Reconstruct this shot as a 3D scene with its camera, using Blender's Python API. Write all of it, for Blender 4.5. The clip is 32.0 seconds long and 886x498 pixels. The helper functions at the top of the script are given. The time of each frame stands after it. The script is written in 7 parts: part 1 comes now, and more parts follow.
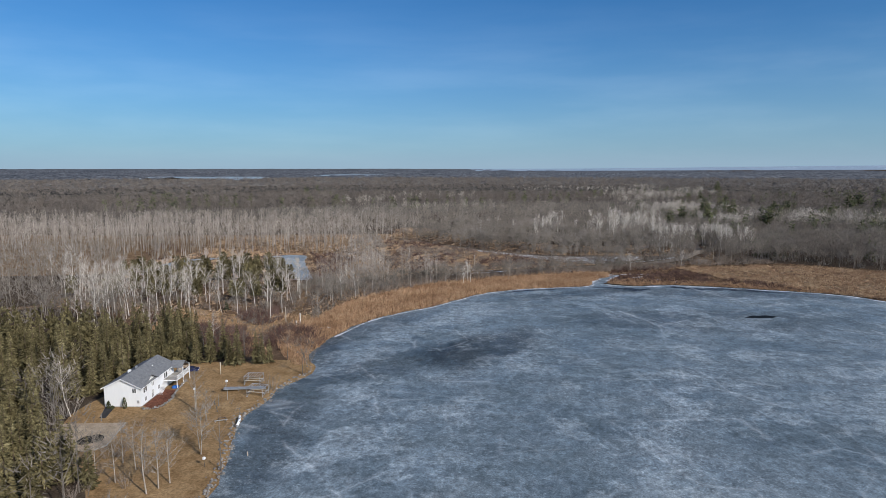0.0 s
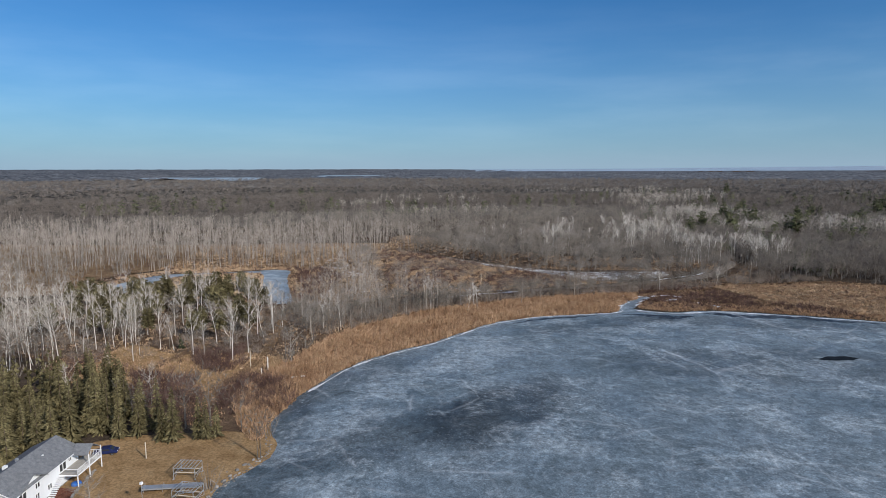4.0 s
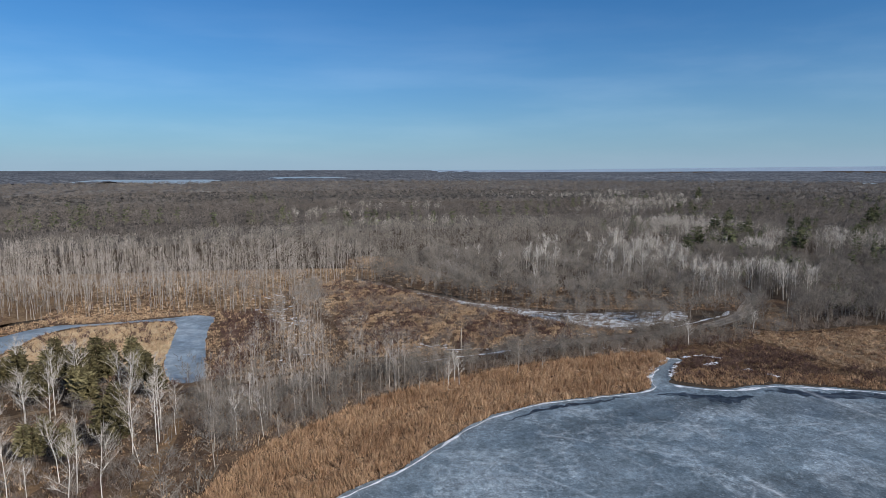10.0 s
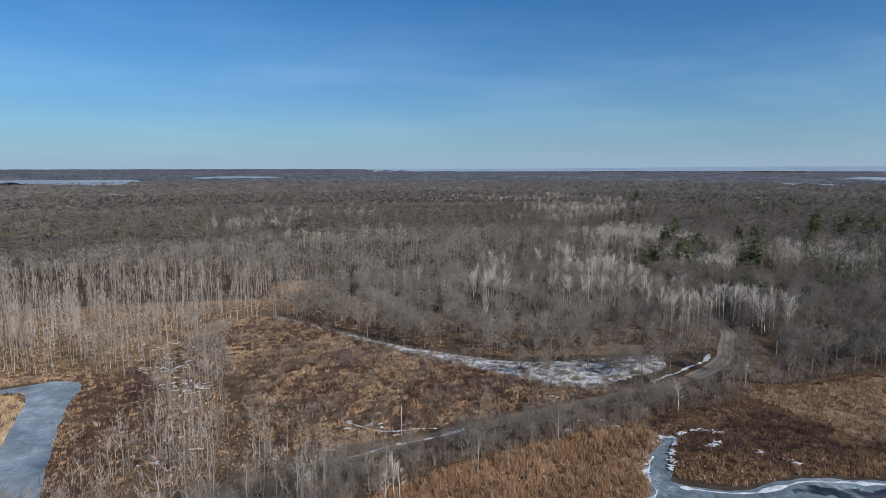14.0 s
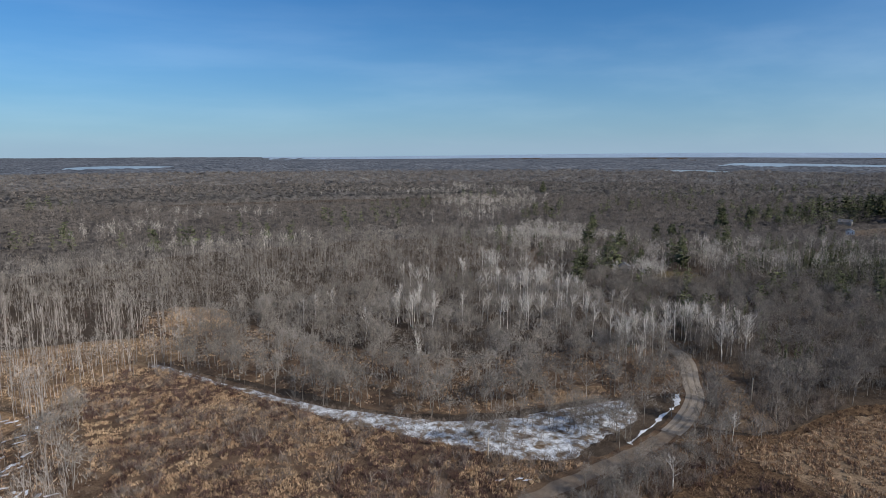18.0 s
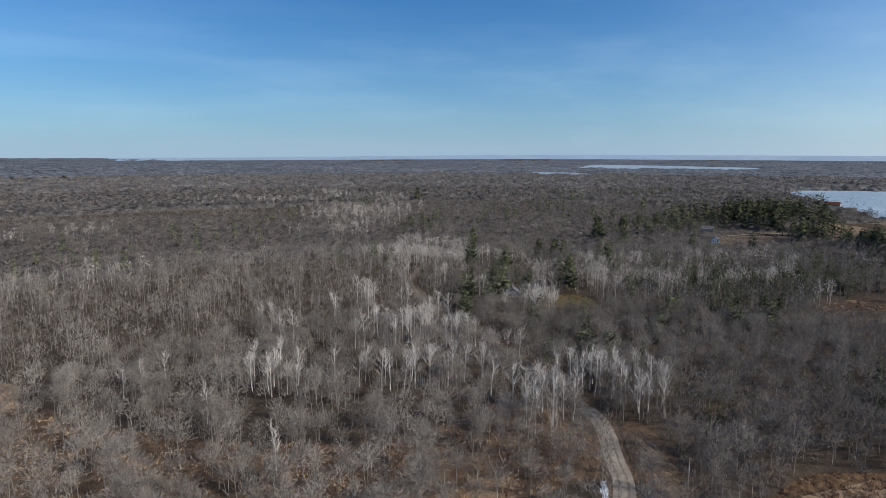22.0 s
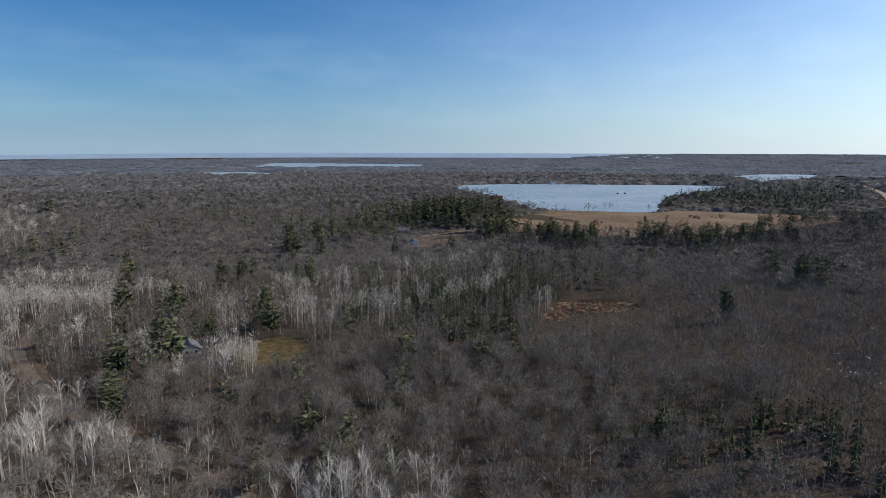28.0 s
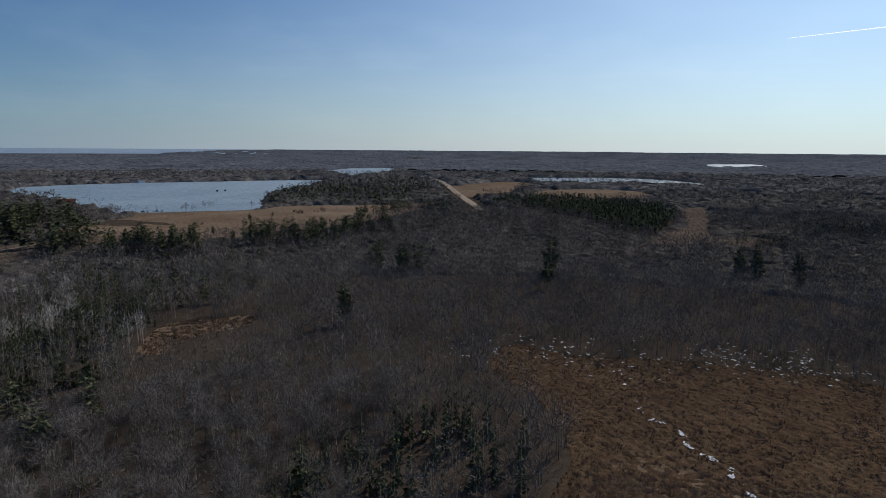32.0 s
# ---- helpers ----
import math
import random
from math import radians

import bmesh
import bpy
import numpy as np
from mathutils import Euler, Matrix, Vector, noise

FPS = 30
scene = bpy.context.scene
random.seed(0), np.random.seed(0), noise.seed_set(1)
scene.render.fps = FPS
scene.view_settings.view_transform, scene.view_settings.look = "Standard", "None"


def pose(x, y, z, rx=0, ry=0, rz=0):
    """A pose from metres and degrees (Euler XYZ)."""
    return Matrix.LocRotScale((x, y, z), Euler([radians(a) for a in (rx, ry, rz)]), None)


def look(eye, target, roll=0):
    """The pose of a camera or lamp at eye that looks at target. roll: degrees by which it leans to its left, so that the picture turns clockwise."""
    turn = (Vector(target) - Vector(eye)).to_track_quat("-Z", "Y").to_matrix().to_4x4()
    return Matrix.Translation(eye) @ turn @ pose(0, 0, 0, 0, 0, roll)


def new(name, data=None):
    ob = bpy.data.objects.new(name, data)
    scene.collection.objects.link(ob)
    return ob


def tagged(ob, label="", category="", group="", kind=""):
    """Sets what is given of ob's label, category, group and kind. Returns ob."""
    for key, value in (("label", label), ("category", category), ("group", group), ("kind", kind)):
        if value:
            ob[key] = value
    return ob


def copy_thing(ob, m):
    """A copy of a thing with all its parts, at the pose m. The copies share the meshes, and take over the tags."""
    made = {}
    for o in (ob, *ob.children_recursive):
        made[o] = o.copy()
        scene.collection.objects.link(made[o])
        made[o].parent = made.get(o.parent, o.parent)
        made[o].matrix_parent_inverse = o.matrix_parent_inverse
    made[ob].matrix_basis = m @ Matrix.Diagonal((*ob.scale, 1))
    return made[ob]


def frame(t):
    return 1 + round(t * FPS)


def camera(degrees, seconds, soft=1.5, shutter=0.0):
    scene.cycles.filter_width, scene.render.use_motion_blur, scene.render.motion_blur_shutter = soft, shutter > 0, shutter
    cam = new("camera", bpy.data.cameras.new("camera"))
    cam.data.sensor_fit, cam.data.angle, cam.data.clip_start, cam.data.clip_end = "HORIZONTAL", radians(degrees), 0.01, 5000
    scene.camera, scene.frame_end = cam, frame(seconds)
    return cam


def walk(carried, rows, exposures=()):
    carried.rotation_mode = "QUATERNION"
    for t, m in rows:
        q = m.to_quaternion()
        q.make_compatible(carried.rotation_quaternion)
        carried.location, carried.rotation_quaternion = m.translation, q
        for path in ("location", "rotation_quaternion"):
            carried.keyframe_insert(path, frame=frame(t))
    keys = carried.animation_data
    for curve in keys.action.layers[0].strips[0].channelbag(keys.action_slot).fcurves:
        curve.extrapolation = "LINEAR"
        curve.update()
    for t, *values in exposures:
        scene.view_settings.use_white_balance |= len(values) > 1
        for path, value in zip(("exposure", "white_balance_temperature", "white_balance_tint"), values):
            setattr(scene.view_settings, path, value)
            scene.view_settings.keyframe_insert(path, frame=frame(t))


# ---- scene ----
cam = camera(72.0, 32.0, soft=0.5)
# seconds, x, y, z, yaw, pitch, roll
ROWS = [
    (0.0, 0.00, 0.00, 55.20, -0.00, -7.63, 0.00),
    (0.5, -0.18, 5.13, 55.20, -0.01, -7.63, 0.00),
    (1.0, -0.30, 10.32, 55.21, 0.00, -7.63, 0.01),
    (1.5, -0.31, 15.61, 55.24, 0.04, -7.65, 0.02),
    (2.0, -0.31, 21.01, 55.36, 0.07, -7.66, 0.03),
    (2.5, -0.43, 26.53, 55.63, 0.07, -7.63, 0.02),
    (3.0, -0.64, 32.17, 56.04, 0.04, -7.60, 0.01),
    (3.5, -0.91, 37.89, 56.54, -0.02, -7.60, -0.00),
    (5.5, -2.12, 61.11, 58.93, -0.41, -7.62, -0.03),
    (6.0, -2.35, 66.94, 59.54, -0.53, -7.62, -0.05),
    (6.5, -2.46, 72.77, 60.12, -0.69, -7.60, -0.09),
    (7.0, -2.51, 78.60, 60.71, -0.94, -7.59, -0.13),
    (7.5, -2.52, 84.42, 61.32, -1.34, -7.58, -0.14),
    (8.0, -2.54, 90.27, 61.97, -1.81, -7.60, -0.14),
    (8.5, -2.62, 96.24, 62.66, -2.25, -7.64, -0.11),
    (9.0, -2.73, 102.08, 63.36, -2.70, -7.67, -0.08),
    (9.5, -2.83, 107.54, 64.03, -3.16, -7.64, -0.06),
    (10.0, -2.81, 113.09, 64.73, -3.65, -7.62, -0.04),
    (10.5, -2.56, 119.22, 65.54, -4.17, -7.64, -0.03),
    (11.0, -2.15, 125.67, 66.45, -4.75, -7.69, -0.01),
    (11.5, -1.70, 132.19, 67.43, -5.39, -7.72, -0.01),
    (12.0, -1.19, 138.67, 68.49, -6.17, -7.73, -0.01),
    (12.5, -0.61, 145.02, 69.60, -7.17, -7.72, 0.04),
    (13.0, 0.07, 151.16, 70.78, -8.16, -7.72, 0.09),
    (13.5, 0.86, 157.01, 72.03, -8.92, -7.73, 0.10),
    (14.0, 1.42, 162.76, 73.30, -9.64, -7.80, 0.09),
    (14.5, 1.40, 168.58, 74.54, -10.56, -7.97, 0.08),
    (16.5, -0.17, 192.21, 79.40, -14.96, -8.91, -0.01),
    (17.0, -0.07, 198.25, 80.57, -16.18, -9.06, -0.04),
    (17.5, 0.72, 204.42, 81.69, -17.49, -9.09, -0.06),
    (18.0, 2.02, 210.61, 82.79, -18.93, -9.08, -0.08),
    (18.5, 3.65, 216.68, 83.91, -20.48, -9.10, -0.09),
    (19.0, 5.72, 222.73, 85.09, -22.15, -9.08, -0.07),
    (19.5, 8.11, 228.77, 86.24, -23.70, -9.10, -0.02),
    (20.0, 10.63, 234.82, 87.35, -25.18, -9.12, 0.04),
    (20.5, 13.09, 240.91, 88.42, -26.65, -9.11, 0.07),
    (21.0, 15.77, 247.08, 89.49, -28.13, -9.09, 0.08),
    (21.5, 18.97, 253.38, 90.58, -29.61, -9.08, 0.11),
    (22.0, 22.42, 259.67, 91.63, -30.90, -9.06, 0.14),
    (22.5, 25.89, 265.81, 92.56, -31.77, -9.03, 0.18),
    (23.0, 29.31, 271.85, 93.25, -32.31, -9.02, 0.21),
    (23.5, 32.67, 277.82, 93.56, -32.59, -9.05, 0.20),
    (24.0, 36.08, 283.69, 93.58, -33.35, -9.08, 0.19),
    (24.5, 39.67, 289.40, 93.42, -35.33, -9.07, 0.20),
    (25.0, 43.95, 295.26, 93.19, -38.16, -9.06, 0.21),
    (25.5, 49.44, 301.56, 92.99, -41.49, -9.06, 0.20),
    (27.5, 75.17, 327.14, 92.26, -56.54, -9.14, 0.12),
    (28.0, 81.44, 332.27, 92.03, -60.43, -9.18, 0.12),
    (28.5, 87.29, 335.80, 91.74, -64.37, -9.23, 0.15),
    (29.0, 92.90, 338.25, 91.45, -68.39, -9.28, 0.19),
    (29.5, 98.43, 340.16, 91.22, -72.51, -9.29, 0.22),
    (30.0, 103.95, 341.68, 91.00, -76.58, -9.29, 0.27),
    (30.5, 109.44, 342.72, 90.76, -81.75, -9.32, 0.34),
    (31.0, 114.86, 343.20, 90.51, -87.18, -9.32, 0.41),
    (31.5, 120.17, 343.06, 90.28, -92.07, -9.34, 0.45),
    (32.0, 125.43, 342.61, 90.05, -96.68, -9.37, 0.46),
]
walk(cam, [(t, pose(x, y, z, 90 + pitch, 0, yaw) @ pose(0, 0, 0, 0, 0, roll)) for t, x, y, z, yaw, pitch, roll in ROWS],
     exposures=[(0.0, 0.0), (14.0, 0.0), (19.0, 0.1), (25.0, 0.2), (28.0, 0.08), (30.0, -0.28), (32.0, -0.62)])

# ---- light ----
SUN_AZ, SUN_EL = 135.0, 31.0      # clockwise from +y, degrees
world = bpy.data.worlds.new("sky")
world.use_nodes = True
scene.world = world
wn, wl = world.node_tree.nodes, world.node_tree.links
sky = wn.new("ShaderNodeTexSky")
sky.sky_type = "NISHITA"
sky.sun_disc = False
sky.sun_elevation, sky.sun_rotation = radians(SUN_EL), radians(SUN_AZ)
sky.altitude, sky.air_density, sky.dust_density, sky.ozone_density = 0.0, 1.0, 0.3, 3.0
def sky_mix(kind, fac, a, c):
    x = wn.new("ShaderNodeMix")
    x.data_type, x.blend_type = "RGBA", kind
    for sock, v in ((x.inputs["Factor"], fac), (x.inputs["A"], a), (x.inputs["B"], c)):
        if isinstance(v, (int, float)):
            sock.default_value = v
        elif isinstance(v, tuple):
            sock.default_value = (*v, 1)
        else:
            wl.new(v, sock)
    return x.outputs["Result"]


def sky_ramp(fac, stops):
    r = wn.new("ShaderNodeValToRGB")
    r.color_ramp.interpolation = "B_SPLINE"
    els = r.color_ramp.elements
    while len(els) < len(stops):
        els.new(0.5)
    for q, (p, v) in zip(els, stops):
        q.position, q.color = p, (v, v, v, 1)
    wl.new(fac, r.inputs["Fac"])
    return r.outputs["Color"]


# clear blue air, pale haze low down, a glow round the sun and thin veils of cirrus
ways = wn.new("ShaderNodeTexCoord").outputs["Generated"]
split = wn.new("ShaderNodeSeparateXYZ")
wl.new(ways, split.inputs[0])
toward = wn.new("ShaderNodeVectorMath")
toward.operation = "DOT_PRODUCT"
toward.inputs[1].default_value = (math.sin(radians(SUN_AZ)) * math.cos(radians(SUN_EL)), math.cos(radians(SUN_AZ)) * math.cos(radians(SUN_EL)), math.sin(radians(SUN_EL)))
wl.new(ways, toward.inputs[0])
veil_map = wn.new("ShaderNodeMapping")
veil_map.inputs["Scale"].default_value = (1.2, 3.0, 9.0)
wl.new(ways, veil_map.inputs["Vector"])
veil = wn.new("ShaderNodeTexNoise")
veil.inputs["Scale"].default_value, veil.inputs["Detail"].default_value, veil.inputs["Roughness"].default_value = 2.2, 6.0, 0.55
wl.new(veil_map.outputs["Vector"], veil.inputs["Vector"])
air = sky_mix("MULTIPLY", 1.0, sky.outputs[0], (0.335, 0.86, 1.34))
air = sky_mix("MIX", sky_ramp(split.outputs["Z"], [(0.0, 0.85), (0.03, 0.6), (0.09, 0.28), (0.17, 0.06), (0.25, 0.0)]), air, (4.75, 6.45, 8.5))
air = sky_mix("ADD", sky_ramp(toward.outputs["Value"], [(0.0, 0.0), (0.3, 0.03), (0.5, 0.1), (0.68, 0.24), (0.84, 0.5), (1.0, 1.0)]), air, (8.8, 9.2, 8.7))
low_haze = sky_mix("MULTIPLY", 1.0, sky_ramp(split.outputs["Z"], [(0.0, 1.0), (0.07, 0.9), (0.14, 0.5), (0.24, 0.0)]), sky_ramp(toward.outputs["Value"], [(0.1, 0.0), (0.4, 0.35), (0.7, 0.9), (1.0, 1.0)]))
air = sky_mix("ADD", 1.0, air, sky_mix("MULTIPLY", 1.0, low_haze, (4.6, 3.7, 2.4)))
thin = sky_mix("MULTIPLY", 1.0, sky_ramp(veil.outputs["Fac"], [(0.44, 0.0), (0.72, 0.6)]), sky_ramp(split.outputs["Z"], [(0.0, 0.3), (0.06, 1.0), (0.16, 1.0), (0.24, 0.15), (0.5, 0.1)]))
air = sky_mix("ADD", 1.0, air, sky_mix("MULTIPLY", 1.0, thin, (1.6, 1.6, 1.4)))
wl.new(air, wn["Background"].inputs[0])
wn["Background"].inputs[1].default_value = 0.07
sun_data = bpy.data.lights.new("sun", "SUN")
sun_data.energy, sun_data.angle, sun_data.color = 4.0, radians(0.6), (1.0, 0.94, 0.86)
sun = new("sun", sun_data)
sun.matrix_world = look((0, 0, 0), (-math.sin(radians(SUN_AZ)) * math.cos(radians(SUN_EL)),
                                    -math.cos(radians(SUN_AZ)) * math.cos(radians(SUN_EL)), -math.sin(radians(SUN_EL))))


# ---- materials ----
def material(name, colors, scale=1.0, rough=0.9, detail=6.0, second=None, bump=0.0, bump_scale=None, metal=0.0,
             island=0.0, obj_random=0.0, fine=None, stretch=None, spec=0.0, soften=0.0):
    """A ground or surface material: a ramp of colours over noise, a broader second ramp, and relief."""
    m = bpy.data.materials.new(name)
    m.use_nodes = True
    n, k = m.node_tree.nodes, m.node_tree.links
    b = n["Principled BSDF"]
    b.inputs["Roughness"].default_value, b.inputs["Metallic"].default_value = rough, metal
    b.inputs["Specular IOR Level"].default_value = spec
    geo = n.new("ShaderNodeNewGeometry")
    where = geo.outputs["Position"]
    if stretch:
        mp = n.new("ShaderNodeMapping")
        mp.inputs["Scale"].default_value = stretch
        k.new(where, mp.inputs["Vector"])
        where = mp.outputs["Vector"]

    def noisy(s, d=detail, r=0.6):
        t = n.new("ShaderNodeTexNoise")
        t.inputs["Scale"].default_value, t.inputs["Detail"].default_value, t.inputs["Roughness"].default_value = s, d, r
        k.new(where, t.inputs["Vector"])
        return t.outputs["Fac"]

    def ramp(fac, cols, lo=0.32, hi=0.68):
        r = n.new("ShaderNodeValToRGB")
        els = r.color_ramp.elements
        while len(els) < len(cols):
            els.new(0.5)
        for i, c in enumerate(cols):
            els[i].position = lo + (hi - lo) * i / max(1, len(cols) - 1)
            els[i].color = (*c, 1)
        k.new(fac, r.inputs["Fac"])
        return r.outputs["Color"]

    def mix(kind, fac, a, c):
        x = n.new("ShaderNodeMix")
        x.data_type, x.blend_type = "RGBA", kind
        for sock, v in ((x.inputs["Factor"], fac), (x.inputs["A"], a), (x.inputs["B"], c)):
            if isinstance(v, (int, float)):
                sock.default_value = v
            else:
                k.new(v, sock)
        return x.outputs["Result"]

    col = ramp(noisy(scale), colors) if len(colors) > 1 else None
    if col is None:
        rgb = n.new("ShaderNodeRGB")
        rgb.outputs[0].default_value = (*colors[0], 1)
        col = rgb.outputs[0]
    if second:
        s2, cols2, amount = second
        col = mix("MIX", amount, col, ramp(noisy(s2), cols2)) if not isinstance(amount, str) else mix("MULTIPLY", 1.0, col, ramp(noisy(s2), cols2))
    if fine:
        col = mix("MULTIPLY", 1.0, col, ramp(noisy(fine[0], 3.0), [(fine[1],) * 3, (1.0,) * 3], 0.35, 0.62))
    for source, amount in (("island", island), ("object", obj_random)):
        if amount:
            if source == "island":
                v = geo.outputs["Random Per Island"]
            else:
                v = n.new("ShaderNodeObjectInfo").outputs["Random"]
            col = mix("MULTIPLY", 1.0, col, ramp(v, [(1 - amount,) * 3, (1 + amount * 0.6,) * 3], 0.0, 1.0))
    k.new(col, b.inputs["Base Color"])
    if bump:
        bp = n.new("ShaderNodeBump")
        bp.inputs["Strength"].default_value, bp.inputs["Distance"].default_value = bump, 0.1
        k.new(noisy(bump_scale or scale * 4, 4.0), bp.inputs["Height"])
        k.new(bp.outputs["Normal"], b.inputs["Normal"])
    if soften:
        # fine twigs scatter light like a soft mass: their normals lean towards the sky
        lean = n.new("ShaderNodeMix")
        lean.data_type = "VECTOR"
        lean.inputs["Factor"].default_value = soften
        lean.inputs["B"].default_value = (0.25, -0.1, 0.9)
        k.new(geo.outputs["Normal"], lean.inputs["A"])
        unit = n.new("ShaderNodeVectorMath")
        unit.operation = "NORMALIZE"
        k.new(lean.outputs["Result"], unit.inputs[0])
        k.new(unit.outputs[0], b.inputs["Normal"])
    return m


M = {}
M["litter"] = material("leaf_litter", [(0.05, 0.038, 0.029), (0.09, 0.068, 0.051), (0.15, 0.113, 0.083)], 0.25, second=(0.02, [(0.06, 0.046, 0.035), (0.115, 0.088, 0.066)], 0.5), fine=(3.0, 0.55), bump=0.6, bump_scale=2.0)
M["lawn"] = material("dormant_lawn", [(0.22, 0.13, 0.06), (0.37, 0.235, 0.118), (0.5, 0.345, 0.188)], 0.3, second=(0.09, [(0.23, 0.14, 0.068), (0.43, 0.285, 0.15)], 0.55), fine=(2.2, 0.6), bump=0.5, bump_scale=5.0)
M["olive_lawn"] = material("olive_lawn", [(0.085, 0.061, 0.028), (0.145, 0.107, 0.05), (0.215, 0.158, 0.078)], 0.3, fine=(2.0, 0.6), bump=0.5, bump_scale=5.0)
M["aspen_floor"] = material("leafy_grass_floor", [(0.155, 0.097, 0.058), (0.27, 0.178, 0.106), (0.42, 0.295, 0.18)], 0.12, second=(0.4, [(0.13, 0.08, 0.052), (0.39, 0.265, 0.158)], 0.5), fine=(2.0, 0.5), bump=0.6, bump_scale=2.0)
M["marsh"] = material("marsh_floor", [(0.085, 0.054, 0.037), (0.15, 0.098, 0.065), (0.26, 0.18, 0.118)], 0.3, second=(0.05, [(0.09, 0.058, 0.04), (0.22, 0.15, 0.098)], 0.5), fine=(3.0, 0.5), bump=0.6, bump_scale=2.0)
M["field"] = material("pasture", [(0.17, 0.116, 0.078), (0.26, 0.184, 0.126), (0.36, 0.265, 0.186)], 0.02, second=(0.006, [(0.15, 0.1, 0.066), (0.34, 0.247, 0.17)], 0.5), fine=(0.3, 0.6))
M["road"] = material("worn_gravel", [(0.21, 0.172, 0.135), (0.31, 0.257, 0.204), (0.41, 0.345, 0.28)], 0.35, second=(0.06, [(0.2, 0.163, 0.127), (0.38, 0.32, 0.258)], 0.5), fine=(4.0, 0.65), bump=0.3, bump_scale=12.0, spec=0.2)
M["drive"] = material("pale_gravel", [(0.34, 0.265, 0.19), (0.5, 0.405, 0.305)], 0.5, fine=(3.0, 0.75), bump=0.3, bump_scale=14.0)
M["snow"] = material("old_snow", [(0.5, 0.51, 0.53), (0.72, 0.74, 0.78), (0.86, 0.87, 0.89)], 0.4, rough=0.7, fine=(1.6, 0.75), bump=0.5, bump_scale=2.5, spec=0.25)
M["patchy_snow"] = material("patchy_snow", [(0.12, 0.08, 0.052), (0.2, 0.14, 0.092), (0.3, 0.26, 0.22), (0.5, 0.51, 0.52), (0.74, 0.75, 0.76), (0.84, 0.85, 0.86), (0.6, 0.62, 0.64)], 0.3, rough=0.75, detail=14.0, fine=(2.5, 0.5), bump=0.5, bump_scale=2.5)
M["aspen"] = material("aspen_bark", [(0.3, 0.255, 0.215), (0.5, 0.44, 0.385)], 0.06, island=0.3, fine=(0.2, 0.62), soften=0.35)
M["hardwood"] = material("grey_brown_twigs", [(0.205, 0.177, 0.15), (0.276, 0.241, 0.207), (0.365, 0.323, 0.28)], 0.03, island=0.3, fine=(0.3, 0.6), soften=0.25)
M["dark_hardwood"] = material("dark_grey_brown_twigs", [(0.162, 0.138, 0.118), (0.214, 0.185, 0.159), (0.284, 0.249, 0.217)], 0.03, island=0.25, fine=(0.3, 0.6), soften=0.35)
M["hardwood_far"] = material("grey_brown_woods", [(0.138, 0.116, 0.099), (0.178, 0.152, 0.131), (0.233, 0.201, 0.175)], 0.02, island=0.2, fine=(0.1, 0.6), soften=0.5)
M["pale_far"] = material("pale_far_twigs", [(0.44, 0.39, 0.335), (0.6, 0.54, 0.475)], 0.1, island=0.15, fine=(0.12, 0.7), soften=0.5)
M["thicket"] = material("grey_brown_thicket", [(0.13, 0.098, 0.078), (0.21, 0.165, 0.134), (0.31, 0.255, 0.213)], 0.1, island=0.3, soften=0.35)
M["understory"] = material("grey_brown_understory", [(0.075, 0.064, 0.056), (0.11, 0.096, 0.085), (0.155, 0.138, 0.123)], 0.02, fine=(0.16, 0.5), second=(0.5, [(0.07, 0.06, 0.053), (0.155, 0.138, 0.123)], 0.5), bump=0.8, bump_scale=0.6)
# next two canopies turn paler and greyer: distance haze put into their colour
M["mid_understory"] = material("lightly_hazed_woods", [(0.068, 0.062, 0.056), (0.12, 0.109, 0.099), (0.185, 0.171, 0.156)], 0.015, fine=(0.12, 0.38), second=(0.35, [(0.058, 0.053, 0.048), (0.185, 0.17, 0.155)], 0.5), bump=0.8, bump_scale=0.5)
M["far_understory"] = material("hazed_canopy", [(0.092, 0.087, 0.084), (0.16, 0.15, 0.143), (0.24, 0.228, 0.218)], 0.012, fine=(0.08, 0.42), second=(0.25, [(0.08, 0.077, 0.074), (0.235, 0.223, 0.213)], 0.5), bump=0.8, bump_scale=0.4)
M["brush"] = material("red_brown_brush", [(0.075, 0.045, 0.038), (0.12, 0.074, 0.062), (0.18, 0.118, 0.098)], 0.12, island=0.35, soften=0.2)
M["birch"] = material("white_birch_bark", [(0.52, 0.475, 0.42), (0.76, 0.71, 0.65)], 0.7, island=0.25)
M["birch_twigs"] = material("grey_birch_twigs", [(0.4, 0.35, 0.3), (0.58, 0.52, 0.46)], 0.3, island=0.3, fine=(0.12, 0.8), soften=0.35)
M["pale_twigs"] = material("pale_twigs", [(0.5, 0.445, 0.385), (0.7, 0.635, 0.56)], 0.3, island=0.3, fine=(0.12, 0.8), soften=0.3)
M["conifer"] = material("conifer_needles", [(0.11, 0.092, 0.046), (0.18, 0.153, 0.079), (0.26, 0.223, 0.12)], 0.5, island=0.4, obj_random=0.3, fine=(2.0, 0.6), soften=0.35)
M["pine"] = material("white_pine_needles", [(0.08, 0.09, 0.05), (0.135, 0.145, 0.08), (0.21, 0.212, 0.117)], 0.15, island=0.4, obj_random=0.25, fine=(1.5, 0.6), soften=0.3)
M["bark"] = material("dark_bark", [(0.09, 0.065, 0.05), (0.17, 0.13, 0.1)], 1.0)
M["reeds"] = material("dead_cattails", [(0.27, 0.148, 0.086), (0.46, 0.285, 0.168), (0.67, 0.465, 0.292)], 0.5, island=0.35, second=(0.07, [(0.21, 0.115, 0.068), (0.61, 0.415, 0.26)], 0.45))
